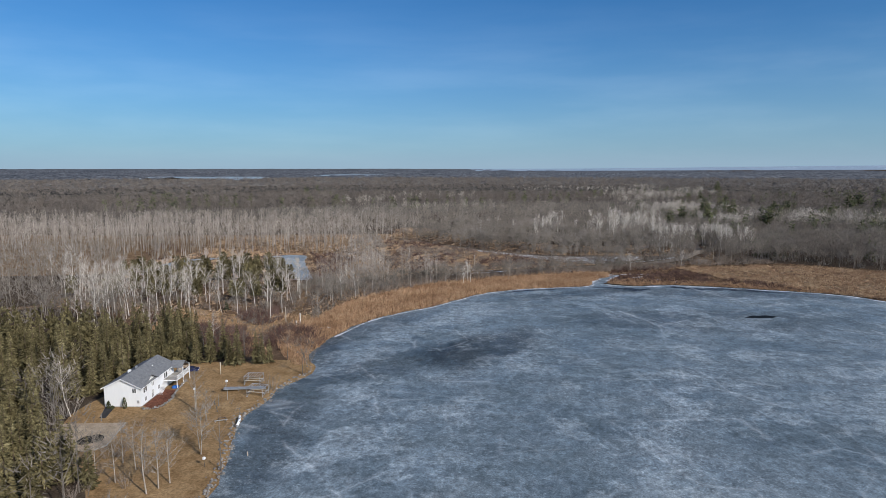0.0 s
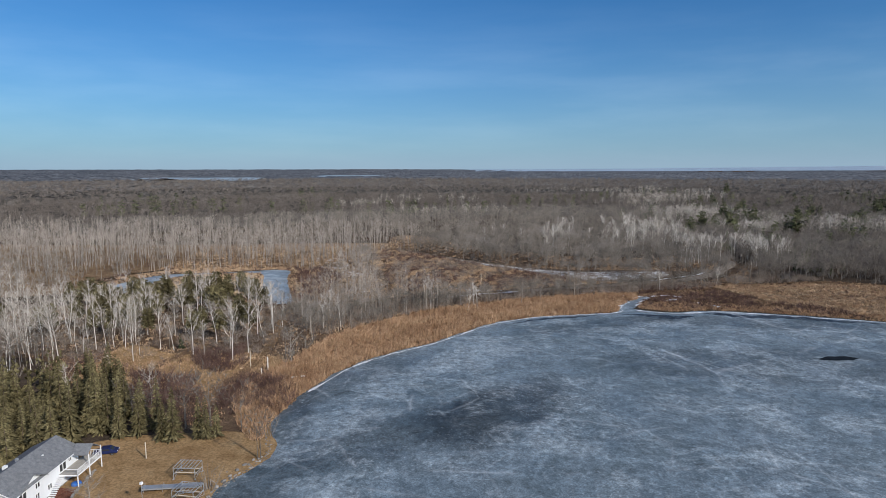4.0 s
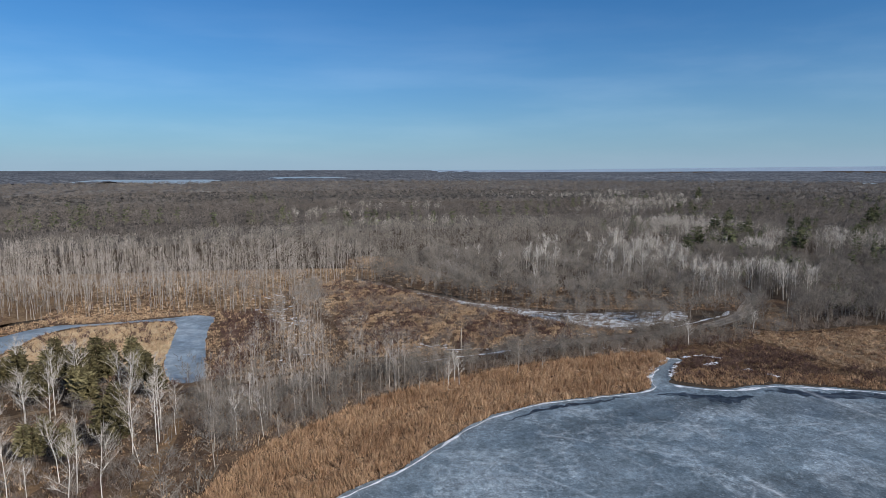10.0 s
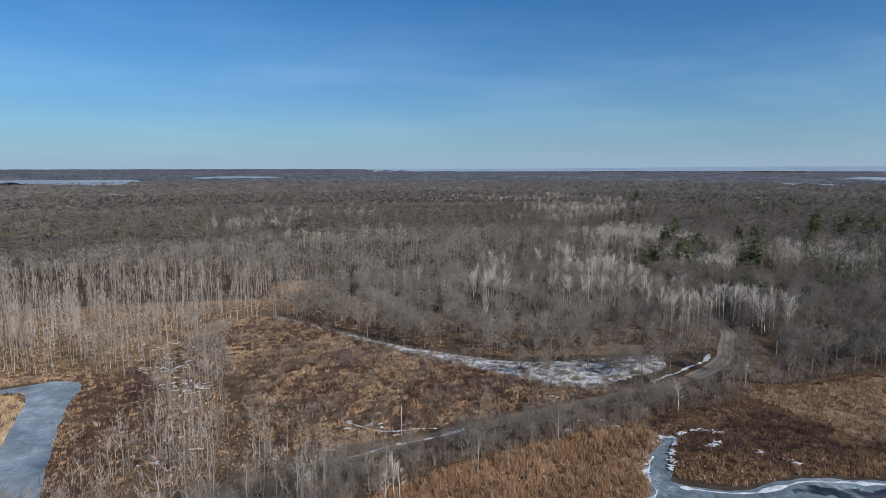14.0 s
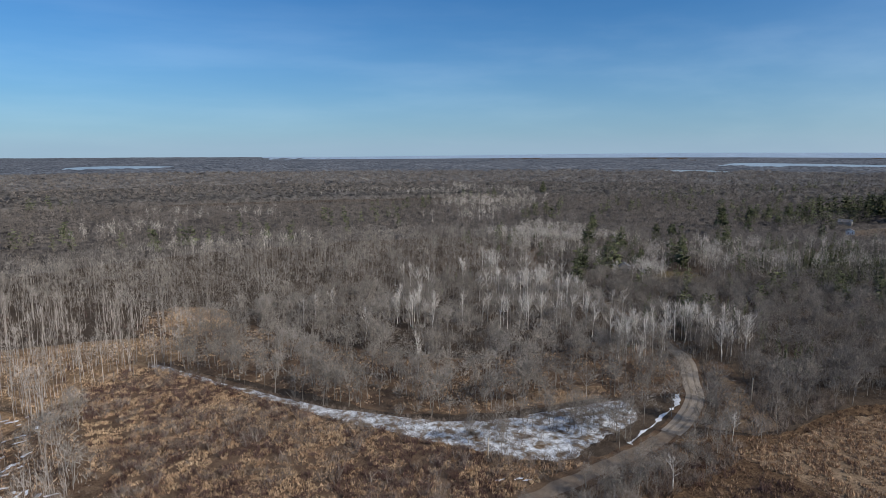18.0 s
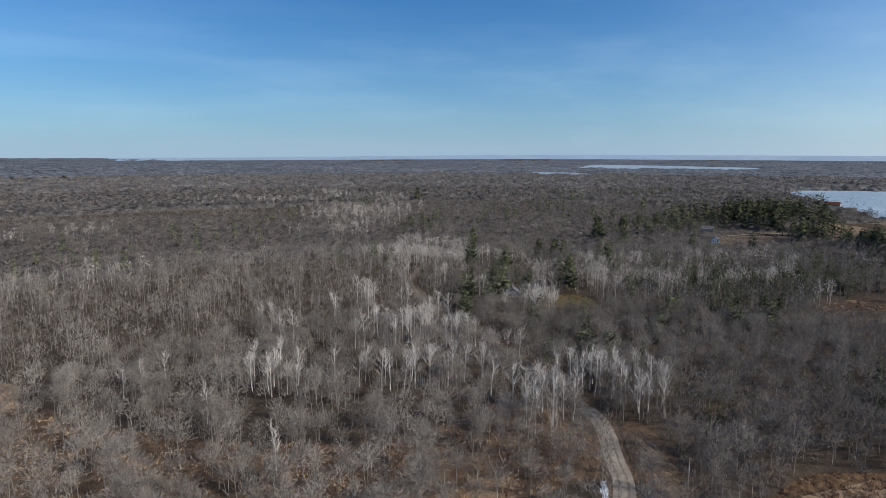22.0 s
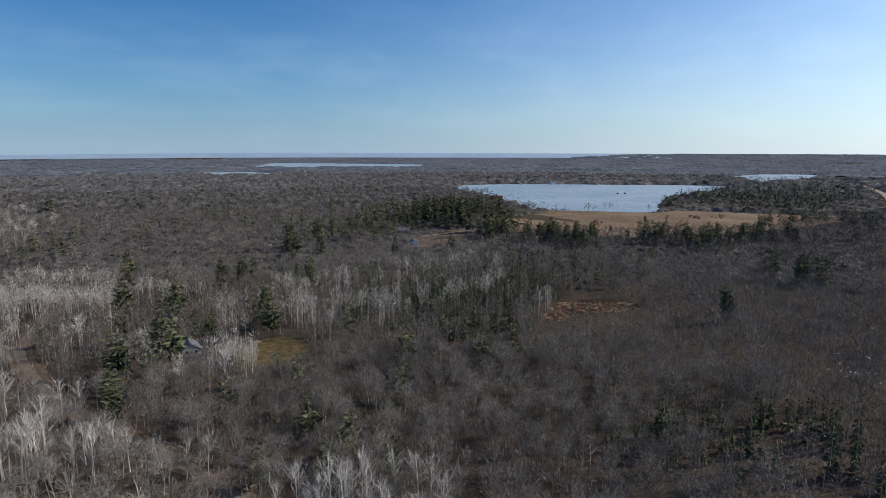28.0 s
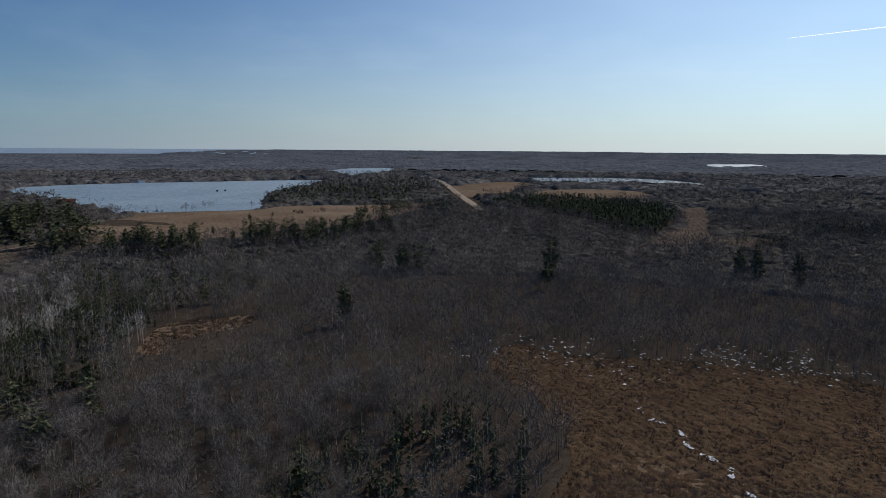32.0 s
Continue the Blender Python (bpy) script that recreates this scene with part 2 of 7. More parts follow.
M["marsh_grass"] = material("matted_marsh_grass", [(0.16, 0.095, 0.063), (0.29, 0.188, 0.122), (0.46, 0.32, 0.21)], 0.4, island=0.35, second=(0.03, [(0.14, 0.083, 0.057), (0.42, 0.29, 0.188)], 0.5))
M["bog"] = material("bog_floor", [(0.06, 0.038, 0.026), (0.125, 0.078, 0.046), (0.225, 0.148, 0.086)], 0.5, second=(0.05, [(0.085, 0.053, 0.034), (0.2, 0.128, 0.076)], 0.5), fine=(2.0, 0.5), bump=0.8, bump_scale=1.5)
M["gold_floor"] = material("tan_marsh_floor", [(0.16, 0.105, 0.067), (0.28, 0.194, 0.124), (0.42, 0.3, 0.195)], 0.3, second=(0.05, [(0.16, 0.105, 0.068), (0.36, 0.255, 0.163)], 0.5), fine=(2.0, 0.45), bump=0.8, bump_scale=1.5)
M["meadow_grass"] = material("meadow_grass", [(0.24, 0.138, 0.086), (0.42, 0.27, 0.168), (0.58, 0.41, 0.255), (0.74, 0.57, 0.37)], 0.35, island=0.3, second=(0.06, [(0.22, 0.125, 0.08), (0.64, 0.465, 0.295)], 0.5))
M["twig_bark"] = material("grey_bark", [(0.26, 0.22, 0.18), (0.4, 0.35, 0.3)], 0.8)
M["open_bog"] = material("brown_bog_grass", [(0.1, 0.074, 0.056), (0.17, 0.127, 0.095), (0.25, 0.195, 0.145)], 0.03, second=(0.01, [(0.1, 0.075, 0.056), (0.23, 0.175, 0.13)], 0.5), fine=(0.4, 0.6))
# road gravel darkened: shade of the trees along it is put into the colour
M["dimmed_road"] = material("dimmed_brown_gravel", [(0.135, 0.1, 0.073), (0.205, 0.157, 0.117), (0.285, 0.225, 0.172)], 0.35, second=(0.06, [(0.135, 0.1, 0.073), (0.25, 0.195, 0.148)], 0.5), fine=(4.0, 0.65), bump=0.3, bump_scale=12.0, spec=0.1)
M["rut"] = material("packed_gravel", [(0.2, 0.165, 0.13), (0.3, 0.252, 0.204)], 0.3, fine=(1.2, 0.7))
M["straw"] = material("pale_straw", [(0.36, 0.26, 0.155), (0.52, 0.4, 0.25), (0.68, 0.54, 0.36)], 0.09, island=0.25, second=(0.4, [(0.34, 0.24, 0.14), (0.62, 0.48, 0.31)], 0.4))
M["track"] = material("bare_dirt", [(0.16, 0.1, 0.055), (0.26, 0.17, 0.1)], 0.8, fine=(4.0, 0.7))
M["dark_ice"] = material("black_ice", [(0.006, 0.008, 0.011), (0.018, 0.022, 0.027)], 0.5, rough=0.8, spec=0.05)
# blue air haze over the distance is put into this canopy colour
M["far_woods"] = material("hazed_far_woods", [(0.08, 0.093, 0.112), (0.155, 0.165, 0.184), (0.235, 0.24, 0.255)], 0.03, second=(0.005, [(0.075, 0.09, 0.11), (0.225, 0.23, 0.247)], 0.5), fine=(0.08, 0.4))

# frozen water: blue-grey ice, pale frost veils, dark clear patches and thin cracks
def ice_material(name, dark, mid, pale, big=0.018, pools=(), frost=0.0):
    """Ice: broad tones, ragged darker pools (x, y, half length, half width, turn, depth), crisp frost sheets, specks and cracks."""
    m = bpy.data.materials.new(name)
    m.use_nodes = True
    n, k = m.node_tree.nodes, m.node_tree.links
    b = n["Principled BSDF"]
    pos = n.new("ShaderNodeNewGeometry").outputs["Position"]

    def noisy(s, d, r, dist=0.0, out="Fac", at=None):
        t = n.new("ShaderNodeTexNoise")
        t.inputs["Scale"].default_value, t.inputs["Detail"].default_value = s, d
        t.inputs["Roughness"].default_value, t.inputs["Distortion"].default_value = r, dist
        k.new(at or pos, t.inputs["Vector"])
        return t.outputs[out]

    def ramp(fac, stops):
        r = n.new("ShaderNodeValToRGB")
        els = r.color_ramp.elements
        while len(els) < len(stops):
            els.new(0.5)
        for e, (p, c) in zip(els, stops):
            c = (c, c, c) if isinstance(c, (int, float)) else c
            e.position, e.color = p, (*c, 1)
        k.new(fac, r.inputs["Fac"])
        return r.outputs["Color"]

    def mix(kind, fac, a, c):
        x = n.new("ShaderNodeMix")
        x.data_type, x.blend_type = "RGBA", kind
        for sock, v in ((x.inputs["Factor"], fac), (x.inputs["A"], a), (x.inputs["B"], c)):
            if isinstance(v, (int, float)):
                sock.default_value = v
            elif isinstance(v, tuple):
                sock.default_value = (*v, 1)
            else:
                k.new(v, sock)
        return x.outputs["Result"]

    def warped(scale, by):
        w = n.new("ShaderNodeVectorMath")
        w.operation = "MULTIPLY_ADD"
        w.inputs[1].default_value = (by, by, 0)
        k.new(noisy(scale, 5.0, 0.6, 0.0, "Color"), w.inputs[0])
        k.new(pos, w.inputs[2])
        return w.outputs[0]

    col = ramp(noisy(big, 10.0, 0.74, 0.5), [(0.36, dark), (0.5, mid), (0.66, pale)])
    col = mix("MULTIPLY", 1.0, col, ramp(noisy(0.2, 9.0, 0.76, 0.5), [(0.36, 0.7), (0.5, 0.97), (0.64, 1.35)]))
    rough_pos = warped(0.07, 22.0)
    for x, y, rx, ry, turn, depth in pools:
        mp = n.new("ShaderNodeMapping")
        mp.vector_type = "TEXTURE"
        mp.inputs["Location"].default_value = (x + 11, y + 11, 0)
        mp.inputs["Rotation"].default_value = (0, 0, radians(turn))
        mp.inputs["Scale"].default_value = (rx, ry, 1e6)
        k.new(rough_pos, mp.inputs["Vector"])
        g = n.new("ShaderNodeTexGradient")
        g.gradient_type = "SPHERICAL"
        k.new(mp.outputs["Vector"], g.inputs["Vector"])
        col = mix("MULTIPLY", 1.0, col, ramp(g.outputs["Fac"], [(0.0, 1.0), (0.08, 0.85), (0.35, 1 - depth)]))
    if frost:
        sheets = mix("MULTIPLY", 1.0, ramp(noisy(0.035, 10.0, 0.72, 0.4), [(0.525, 0.0), (0.56, 1.0)]), ramp(noisy(0.5, 7.0, 0.8), [(0.4, 0.1), (0.58, 1.0)]))
        col = mix("ADD", frost, col, mix("MULTIPLY", 1.0, sheets, (0.135, 0.145, 0.148)))
        specks = mix("MULTIPLY", 1.0, ramp(noisy(1.5, 3.0, 0.65), [(0.58, 0.0), (0.66, 1.0)]), ramp(noisy(0.03, 4.0, 0.6), [(0.4, 0.15), (0.62, 1.0)]))
        col = mix("ADD", frost, col, mix("MULTIPLY", 1.0, specks, (0.17, 0.18, 0.185)))
        col = mix("MULTIPLY", 1.0, col, ramp(noisy(0.7, 8.0, 0.85), [(0.38, 0.6), (0.5, 1.0), (0.62, 1.35)]))
        col = mix("MULTIPLY", 1.0, col, ramp(noisy(3.2, 3.0, 0.8), [(0.36, 0.62), (0.5, 1.0), (0.64, 1.32)]))
    # cracks: thin broken lines along the borders of warped cells
    bent = warped(0.03, 9.0)
    for scale, width, strength in ((0.011, 0.0035, 0.3), (0.027, 0.0055, 0.24), (0.06, 0.011, 0.15), (0.13, 0.022, 0.1)):
        v = n.new("ShaderNodeTexVoronoi")
        v.feature = "DISTANCE_TO_EDGE"
        v.inputs["Scale"].default_value = scale
        k.new(bent, v.inputs["Vector"])
        line = ramp(v.outputs["Distance"], [(0.0, strength), (width, strength * 0.35), (width * 2.4, 0.0)])
        col = mix("ADD", 0.5, col, mix("MULTIPLY", 1.0, line, ramp(noisy(0.05, 6.0, 0.7), [(0.46, 0.0), (0.56, 1.0)])))
    k.new(col, b.inputs["Base Color"])
    k.new(ramp(noisy(0.08, 5.0, 0.6), [(0.35, 0.45), (0.65, 0.75)]), b.inputs["Roughness"])
    b.inputs["Specular IOR Level"].default_value = 0.35
    bp = n.new("ShaderNodeBump")
    bp.inputs["Strength"].default_value, bp.inputs["Distance"].default_value = 0.25, 0.05
    k.new(noisy(1.2, 5.0, 0.7), bp.inputs["Height"])
    k.new(bp.outputs["Normal"], b.inputs["Normal"])
    return m


POOLS = ((13, 182, 32, 13, 50, 0.6), (-14, 168, 26, 10, 40, 0.35), (-37, 140, 70, 9, 92, 0.4), (-28, 200, 36, 8, 55, 0.35), (95, 216, 55, 18, 0, 0.3), (122, 262, 60, 9, -8, 0.35), (60, 262, 40, 8, 18, 0.3))
M["ice"] = ice_material("lake_ice", (0.108, 0.143, 0.166), (0.143, 0.182, 0.208), (0.188, 0.227, 0.252), 0.03, POOLS, 1.0)
M["wet_ice"] = ice_material("wet_thin_ice", (0.006, 0.01, 0.016), (0.02, 0.028, 0.04), (0.11, 0.135, 0.155), 0.14)
M["pond_ice"] = ice_material("pond_ice", (0.15, 0.19, 0.225), (0.23, 0.28, 0.32), (0.33, 0.38, 0.42), 0.05)
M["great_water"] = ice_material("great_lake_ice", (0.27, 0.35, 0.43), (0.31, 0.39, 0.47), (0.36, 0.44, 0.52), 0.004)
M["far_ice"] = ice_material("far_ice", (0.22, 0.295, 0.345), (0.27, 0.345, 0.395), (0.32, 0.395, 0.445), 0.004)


# ---- mesh helpers ----
rng = np.random.default_rng(7)


def soup(name, verts, tris, mat, parent=None):
    """One mesh object from arrays of vertices and triangles."""
    me = bpy.data.meshes.new(name)
    v, t = np.asarray(verts, np.float32), np.asarray(tris, np.int32)
    me.vertices.add(len(v))
    me.vertices.foreach_set("co", v.ravel())
    me.loops.add(t.size)
    me.loops.foreach_set("vertex_index", t.ravel())
    me.polygons.add(len(t))
    me.polygons.foreach_set("loop_start", np.arange(0, t.size, 3, dtype=np.int32))
    me.update(calc_edges=True)
    me.materials.append(mat)
    ob = new(name, me)
    ob.parent = parent
    return ob


def part(name, bm, mat, parent=None, label=""):
    me = bpy.data.meshes.new(name)
    bm.to_mesh(me)
    bm.free()
    me.materials.append(mat)
    ob = new(name, me)
    ob.parent = parent
    return tagged(ob, label)


def scatter(name, template, places, turns, sizes, mat, parent=None):
    """Copies of template meshes (a list of (verts, tris)) joined into one soup. places: n x 3; sizes: n or n x 3."""
    vs, ts, base = [], [], 0
    pick = rng.integers(0, len(template), len(places))
    sizes = np.asarray(sizes, float)
    sizes = sizes[:, None] * np.ones((1, 3)) if sizes.ndim == 1 else sizes
    for j, (v, t) in enumerate(template):
        m = pick == j
        c = int(m.sum())
        if not c:
            continue
        co, si = np.cos(turns[m])[:, None], np.sin(turns[m])[:, None]
        p = v[None] * sizes[m][:, None, :]
        x, y = p[..., 0] * co - p[..., 1] * si, p[..., 0] * si + p[..., 1] * co
        w = np.stack([x, y, p[..., 2]], -1) + places[m][:, None, :]
        vs.append(w.reshape(-1, 3))
        ts.append((t[None] + (base + np.arange(c) * len(v))[:, None, None]).reshape(-1, 3))
        base += c * len(v)
    return soup(name, np.concatenate(vs), np.concatenate(ts), mat, parent)


def inside(poly, x, y):
    p = np.asarray(poly, float)
    r = np.zeros(np.shape(x), bool)
    for (x0, y0), (x1, y1) in zip(p, np.roll(p, -1, 0)):
        if y0 != y1:
            r ^= ((y0 > y) != (y1 > y)) & (x < (x1 - x0) * (y - y0) / (y1 - y0) + x0)
    return r


def near_line(line, x, y, width):
    r = np.zeros(np.shape(x), bool)
    for (x0, y0), (x1, y1) in zip(line[:-1], line[1:]):
        dx, dy = x1 - x0, y1 - y0
        s = np.clip(((x - x0) * dx + (y - y0) * dy) / (dx * dx + dy * dy), 0, 1)
        r |= (x - x0 - s * dx) ** 2 + (y - y0 - s * dy) ** 2 < width * width
    return r


def smooth_line(pts, steps=6, closed=False):
    """Catmull-Rom through the points."""
    p = [Vector((*q, 0.0)) for q in pts]
    n = len(p)
    out = []
    for i in range(n if closed else n - 1):
        a, b, c, d = (p[j % n] if closed else p[min(max(j, 0), n - 1)] for j in (i - 1, i, i + 1, i + 2))
        for s in range(steps):
            t = s / steps
            q = 0.5 * ((2 * b) + (c - a) * t + (2 * a - 5 * b + 4 * c - d) * t * t + (3 * b - a - 3 * c + d) * t ** 3)
            out.append((q.x, q.y))
    if not closed:
        out.append((p[-1].x, p[-1].y))
    return out


def ragged(pts, amount, scale=0.2):
    out = []
    for x, y in pts:
        v = noise.noise_vector((x * scale, y * scale, 3.1)) * amount
        out.append((x + v.x, y + v.y))
    return out


# ---- the lie of the land ----
def smoothstep(a, b, v):
    t = np.clip((np.asarray(v, float) - a) / (b - a), 0, 1)
    return t * t * (3 - 2 * t)


def lie(x, y):
    """Height of the ground: flat round the lake, rising slowly to the skyline."""
    x, y = np.asarray(x, float), np.asarray(y, float)
    r, az = np.hypot(x - 50, y - 180), np.degrees(np.arctan2(x - 50, y - 180))
    rim = 41 + 29 * smoothstep(5, 45, az)
    return 0.15 + 18.0 * smoothstep(1500, 4400, r) + (rim - 18) * smoothstep(4200, 4950, r) + 9 * np.exp(-((x - 775) ** 2 + (y - 700) ** 2) / 90.0 ** 2)


def sheet(name, poly, mat, z=0.05, parent=None):
    """A level sheet with the given outline."""
    bm = bmesh.new()
    f = bm.faces.new([bm.verts.new((x, y, float(lie(x, y)) + z)) for x, y in poly])
    bmesh.ops.triangulate(bm, faces=[f])
    bmesh.ops.recalc_face_normals(bm, faces=bm.faces[:])
    if sum(q.normal.z for q in bm.faces) < 0:
        bmesh.ops.reverse_faces(bm, faces=bm.faces[:])
    return part(name, bm, mat, parent)


def ribbon(name, line, width, mat, z=0.06, ragged_by=0.0, parent=None):
    bm = bmesh.new()
    prev = None
    n = len(line)
    for i, (x, y) in enumerate(line):
        x0, y0 = line[max(i - 1, 0)]
        x1, y1 = line[min(i + 1, n - 1)]
        d = math.hypot(x1 - x0, y1 - y0) or 1
        nx, ny = -(y1 - y0) / d, (x1 - x0) / d
        w = width(i / (n - 1)) if callable(width) else width
        a = w / 2 * (1 + ragged_by * noise.noise((x * 0.4, y * 0.4, 1.0)))
        b = w / 2 * (1 + ragged_by * noise.noise((x * 0.4, y * 0.4, 9.0)))
        h = float(lie(x, y)) + z
        row = [bm.verts.new((x + nx * a, y + ny * a, h)), bm.verts.new((x, y, h + 0.05)), bm.verts.new((x - nx * b, y - ny * b, h))]
        if prev:
            for j in range(2):
                bm.faces.new((prev[j], prev[j + 1], row[j + 1], row[j]))
        prev = row
    bmesh.ops.recalc_face_normals(bm, faces=bm.faces[:])
    if sum(q.normal.z for q in bm.faces) < 0:
        bmesh.ops.reverse_faces(bm, faces=bm.faces[:])
    return part(name, bm, mat, parent)


# outlines in plan
WEST_SHORE = [(-39.6, 96), (-40.8, 109.2), (-44.4, 127.2), (-41.4, 139.2), (-40.8, 146.4), (-34.8, 160.8), (-39.6, 174), (-36, 194.4), (-27.6, 213.6), (-16.8, 226.8), (-6, 235.8), (4.8, 248.4), (16.8, 262.2), (34.8, 272.4), (51.6, 276), (68.4, 280.8)]
EAST_SHORE = [(76.8, 285), (90, 279.6), (108, 282), (120, 279), (138, 273.6), (171.6, 260.4), (182.4, 247.2), (201.6, 228), (211.2, 192), (201.6, 132), (180, 60), (132, -48), (48, -96), (-24, -72), (-48, -24), (-43.2, 48)]
LAKE = ragged(smooth_line(WEST_SHORE + [(71.4, 289.2), (74.4, 294), (78, 298.8), (84, 304.8), (87.6, 307.8), (90, 306), (85.2, 301.2), (81, 295.2), (78.6, 289.2)] + EAST_SHORE, 5, True), 1.2)
POND = ragged(smooth_line([(-95, 382), (-85, 376.5), (-82.6, 361), (-77.7, 341.4), (-73, 325.8), (-67.2, 307.3), (-64.3, 297.6), (-72.2, 294.7), (-78.3, 303.7), (-84.8, 319.7), (-87.9, 332.9), (-92.3, 349.4), (-95.9, 362.9), (-102, 371.2), (-113.3, 371.2), (-122.5, 368.2), (-132, 366), (-140.5, 361), (-144.2, 347.3), (-143, 334), (-145.2, 320.8), (-145.4, 312), (-158, 312), (-159.8, 321.5), (-160.7, 335.7), (-158.3, 348.9), (-153.4, 360), (-145, 367.5), (-133, 369), (-123.5, 371.4), (-114, 374.4), (-103, 378)], 4, True), 0.7)
PATCH = ragged(smooth_line([(-28.8, 463.2), (-6, 436.8), (10.8, 418.8), (27.6, 400.8), (40.8, 392.4), (54, 382.8), (70.8, 375.6), (87.6, 374.4), (109.2, 375.6), (122.4, 373.2), (116.4, 360), (102, 354), (91.2, 349.2), (82.8, 345.6), (69.6, 351.6), (60, 361.2), (48, 372), (31.2, 388.8), (15.6, 406.8), (-1.2, 427.2), (-28.8, 458.4)], 5, True), 1.6, 0.35)
ROAD = smooth_line([(-180, 228), (-132, 254.4), (-102, 273.6), (-68.4, 290.4), (-36, 298.8), (2.4, 309.6), (19.2, 316.8), (38.4, 322.8), (66, 331.8), (92.4, 339.6), (121, 349.6), (144, 366), (156, 381.6), (169.2, 399.6), (176.4, 420), (183.6, 448.8), (189.6, 480), (193.2, 522), (196.8, 554.4), (206.4, 597.6), (228, 648), (288, 708), (396, 750)], 6)
YARD = ragged(smooth_line([(-39.6, 84), (-43.2, 109.2), (-46.2, 127.2), (-43.2, 139.2), (-42.6, 146.4), (-38.4, 160.8), (-43.2, 169.2), (-56.4, 169.2), (-69.6, 166.8), (-76.8, 160.8), (-81.6, 144), (-82.8, 127.2), (-72, 110.4), (-60, 96), (-57.6, 74.4)], 4, True), 0.5)
REED_BELT = smooth_line([(-39.6, 165.6), (-38.4, 180), (-36, 194.4), (-27.6, 213.6), (-16.8, 226.8), (-6, 235.8), (4.8, 248.4), (16.8, 262.2), (34.8, 272.4), (51.6, 276), (68.4, 280.8), (74.4, 294), (84, 304.8), (84, 314.4), (72, 314.4), (42, 306), (14.4, 294), (-8.4, 280.8), (-24, 264), (-39.6, 243.6), (-44.4, 223.2), (-50.4, 206.4), (-52.8, 189.6), (-45.6, 171.6)], 4, True)
MEADOW = smooth_line([(-43.2, 459.6), (-25.2, 457.2), (-1.2, 427.2), (15.6, 406.8), (31.2, 388.8), (48, 372), (60, 361.2), (69.6, 351.6), (82.8, 344.4), (91.2, 342), (66, 334.8), (36, 326.4), (12, 319.2), (-9.6, 314.4), (-24, 330), (-31.2, 360), (-40.8, 396), (-50.4, 439.2)], 4, True)
EAST_MARSH = smooth_line([(79.2, 288), (86.4, 314.4), (102, 339.6), (124.8, 346.8), (150, 338.4), (180, 344.4), (206.4, 340.8), (271.2, 295.2), (291.6, 284.4), (333.6, 284.4), (364.8, 294), (393.6, 279.6), (375.6, 255.6), (363.6, 212.4), (346.8, 171.6), (326.4, 144), (264, 96), (213.6, 168), (213.6, 198), (201.6, 230.4), (182.4, 249.6), (171.6, 262.8), (138, 276), (108, 284.4)], 4, True)
POND_MARSH = smooth_line([(-72, 384), (-57.6, 360), (-54, 314.4), (-62.4, 290.4), (-90, 285.6), (-102, 300), (-134.4, 300), (-168, 306), (-174, 350.4), (-153.6, 379.2), (-120, 391.2)], 4, True)
ORANGE = smooth_line([(398, 447), (426, 450), (441, 447), (447, 436), (449, 422), (456, 411), (441, 404), (429, 413), (422, 425), (405, 433), (393, 436)], 4, True)
FIELD = smooth_line([(722.4, 624), (768, 654), (828, 660), (925.2, 654), (996, 654), (1014, 600), (1034.4, 510), (1086, 480), (1104, 396), (1110, 313.2), (1152, 228), (1060, 252), (960, 300), (870, 350), (810, 400), (770, 445), (735, 495), (712, 540), (700, 590)], 4, True)
EAST_LAKE = ragged(smooth_line([(990, 672), (1010.4, 588), (1041.6, 510), (1142.4, 516), (1341.6, 530.4), (1560, 480), (1764, 468), (1848, 504), (1768.8, 746.4), (1639.2, 1008), (1480.8, 1086), (1296, 960), (1146, 816), (1056, 744)], 5, True), 10, 0.01)
FAR_FIELDS = [smooth_line([(1260, 163.2), (1339.2, 162), (1606.8, 146.4), (1798.8, -33.6), (1678.8, -85.2), (1488, 12), (1308, 72)], 4, True), smooth_line([(1150, 20), (1277, 40), (1425, -20), (1490, -120), (1454, -220), (1330, -235), (1202, -160), (1150, -60)], 4, True)]
OPEN_EAST = smooth_line([(662, 71), (708, 64), (760, 20), (817, -34), (1000, -117), (1050, -190), (905, -116), (745, -22), (721, -55), (695, -82), (655, -40), (652, 7), (676, 28)], 4, True)
LAWN_EAST = smooth_line([(282, 556), (298, 541), (282, 518), (258, 534)], 4, True)
FAR_YARD = smooth_line([(561.6, 633.6), (588, 657.6), (636, 672), (690, 662.4), (715.2, 636), (672, 618), (612, 621.6)], 4, True)
PLANTATION = smooth_line([(1150.8, 141.6), (1218, 34.8), (1147.2, -61.2), (980.4, -96), (784.8, 6), (735.6, 63.6), (849.6, 75.6), (1036.8, 111.6)], 4, True)
POINT = [(1134, 510), (1117.2, 469.2), (1096.8, 350.4), (1124.4, 303.6), (1434, 207.6), (1872, 240), (1906.8, 312), (1668, 450), (1341.6, 516)]
BEND_VERGE = [(150, 362), (160, 378), (172, 394), (182, 398), (180, 386), (170, 368), (160, 350), (148, 346), (138, 350)]
LAWN_FRONT = [(282, 518), (258, 534), (240, 515), (264, 499)]
ORANGE_FRONT = [(393, 437), (405, 434), (422, 426), (429, 414), (441, 405), (452, 402), (420, 388), (400, 396), (384, 410), (372, 424), (366, 440)]
THIN = [(-66, 288), (-45.6, 247.2), (-26.4, 266.4), (14.4, 297.6), (12, 309.6), (-12, 309.6), (-31.2, 330), (-36, 360), (-48, 396), (-69.6, 386.4), (-55.2, 360), (-52.8, 314.4)]
ROUGH = [(-104, 232), (-84, 228), (-70, 218), (-64, 226), (-53, 226), (-44, 212), (-46, 198), (-70, 196), (-100, 198)]
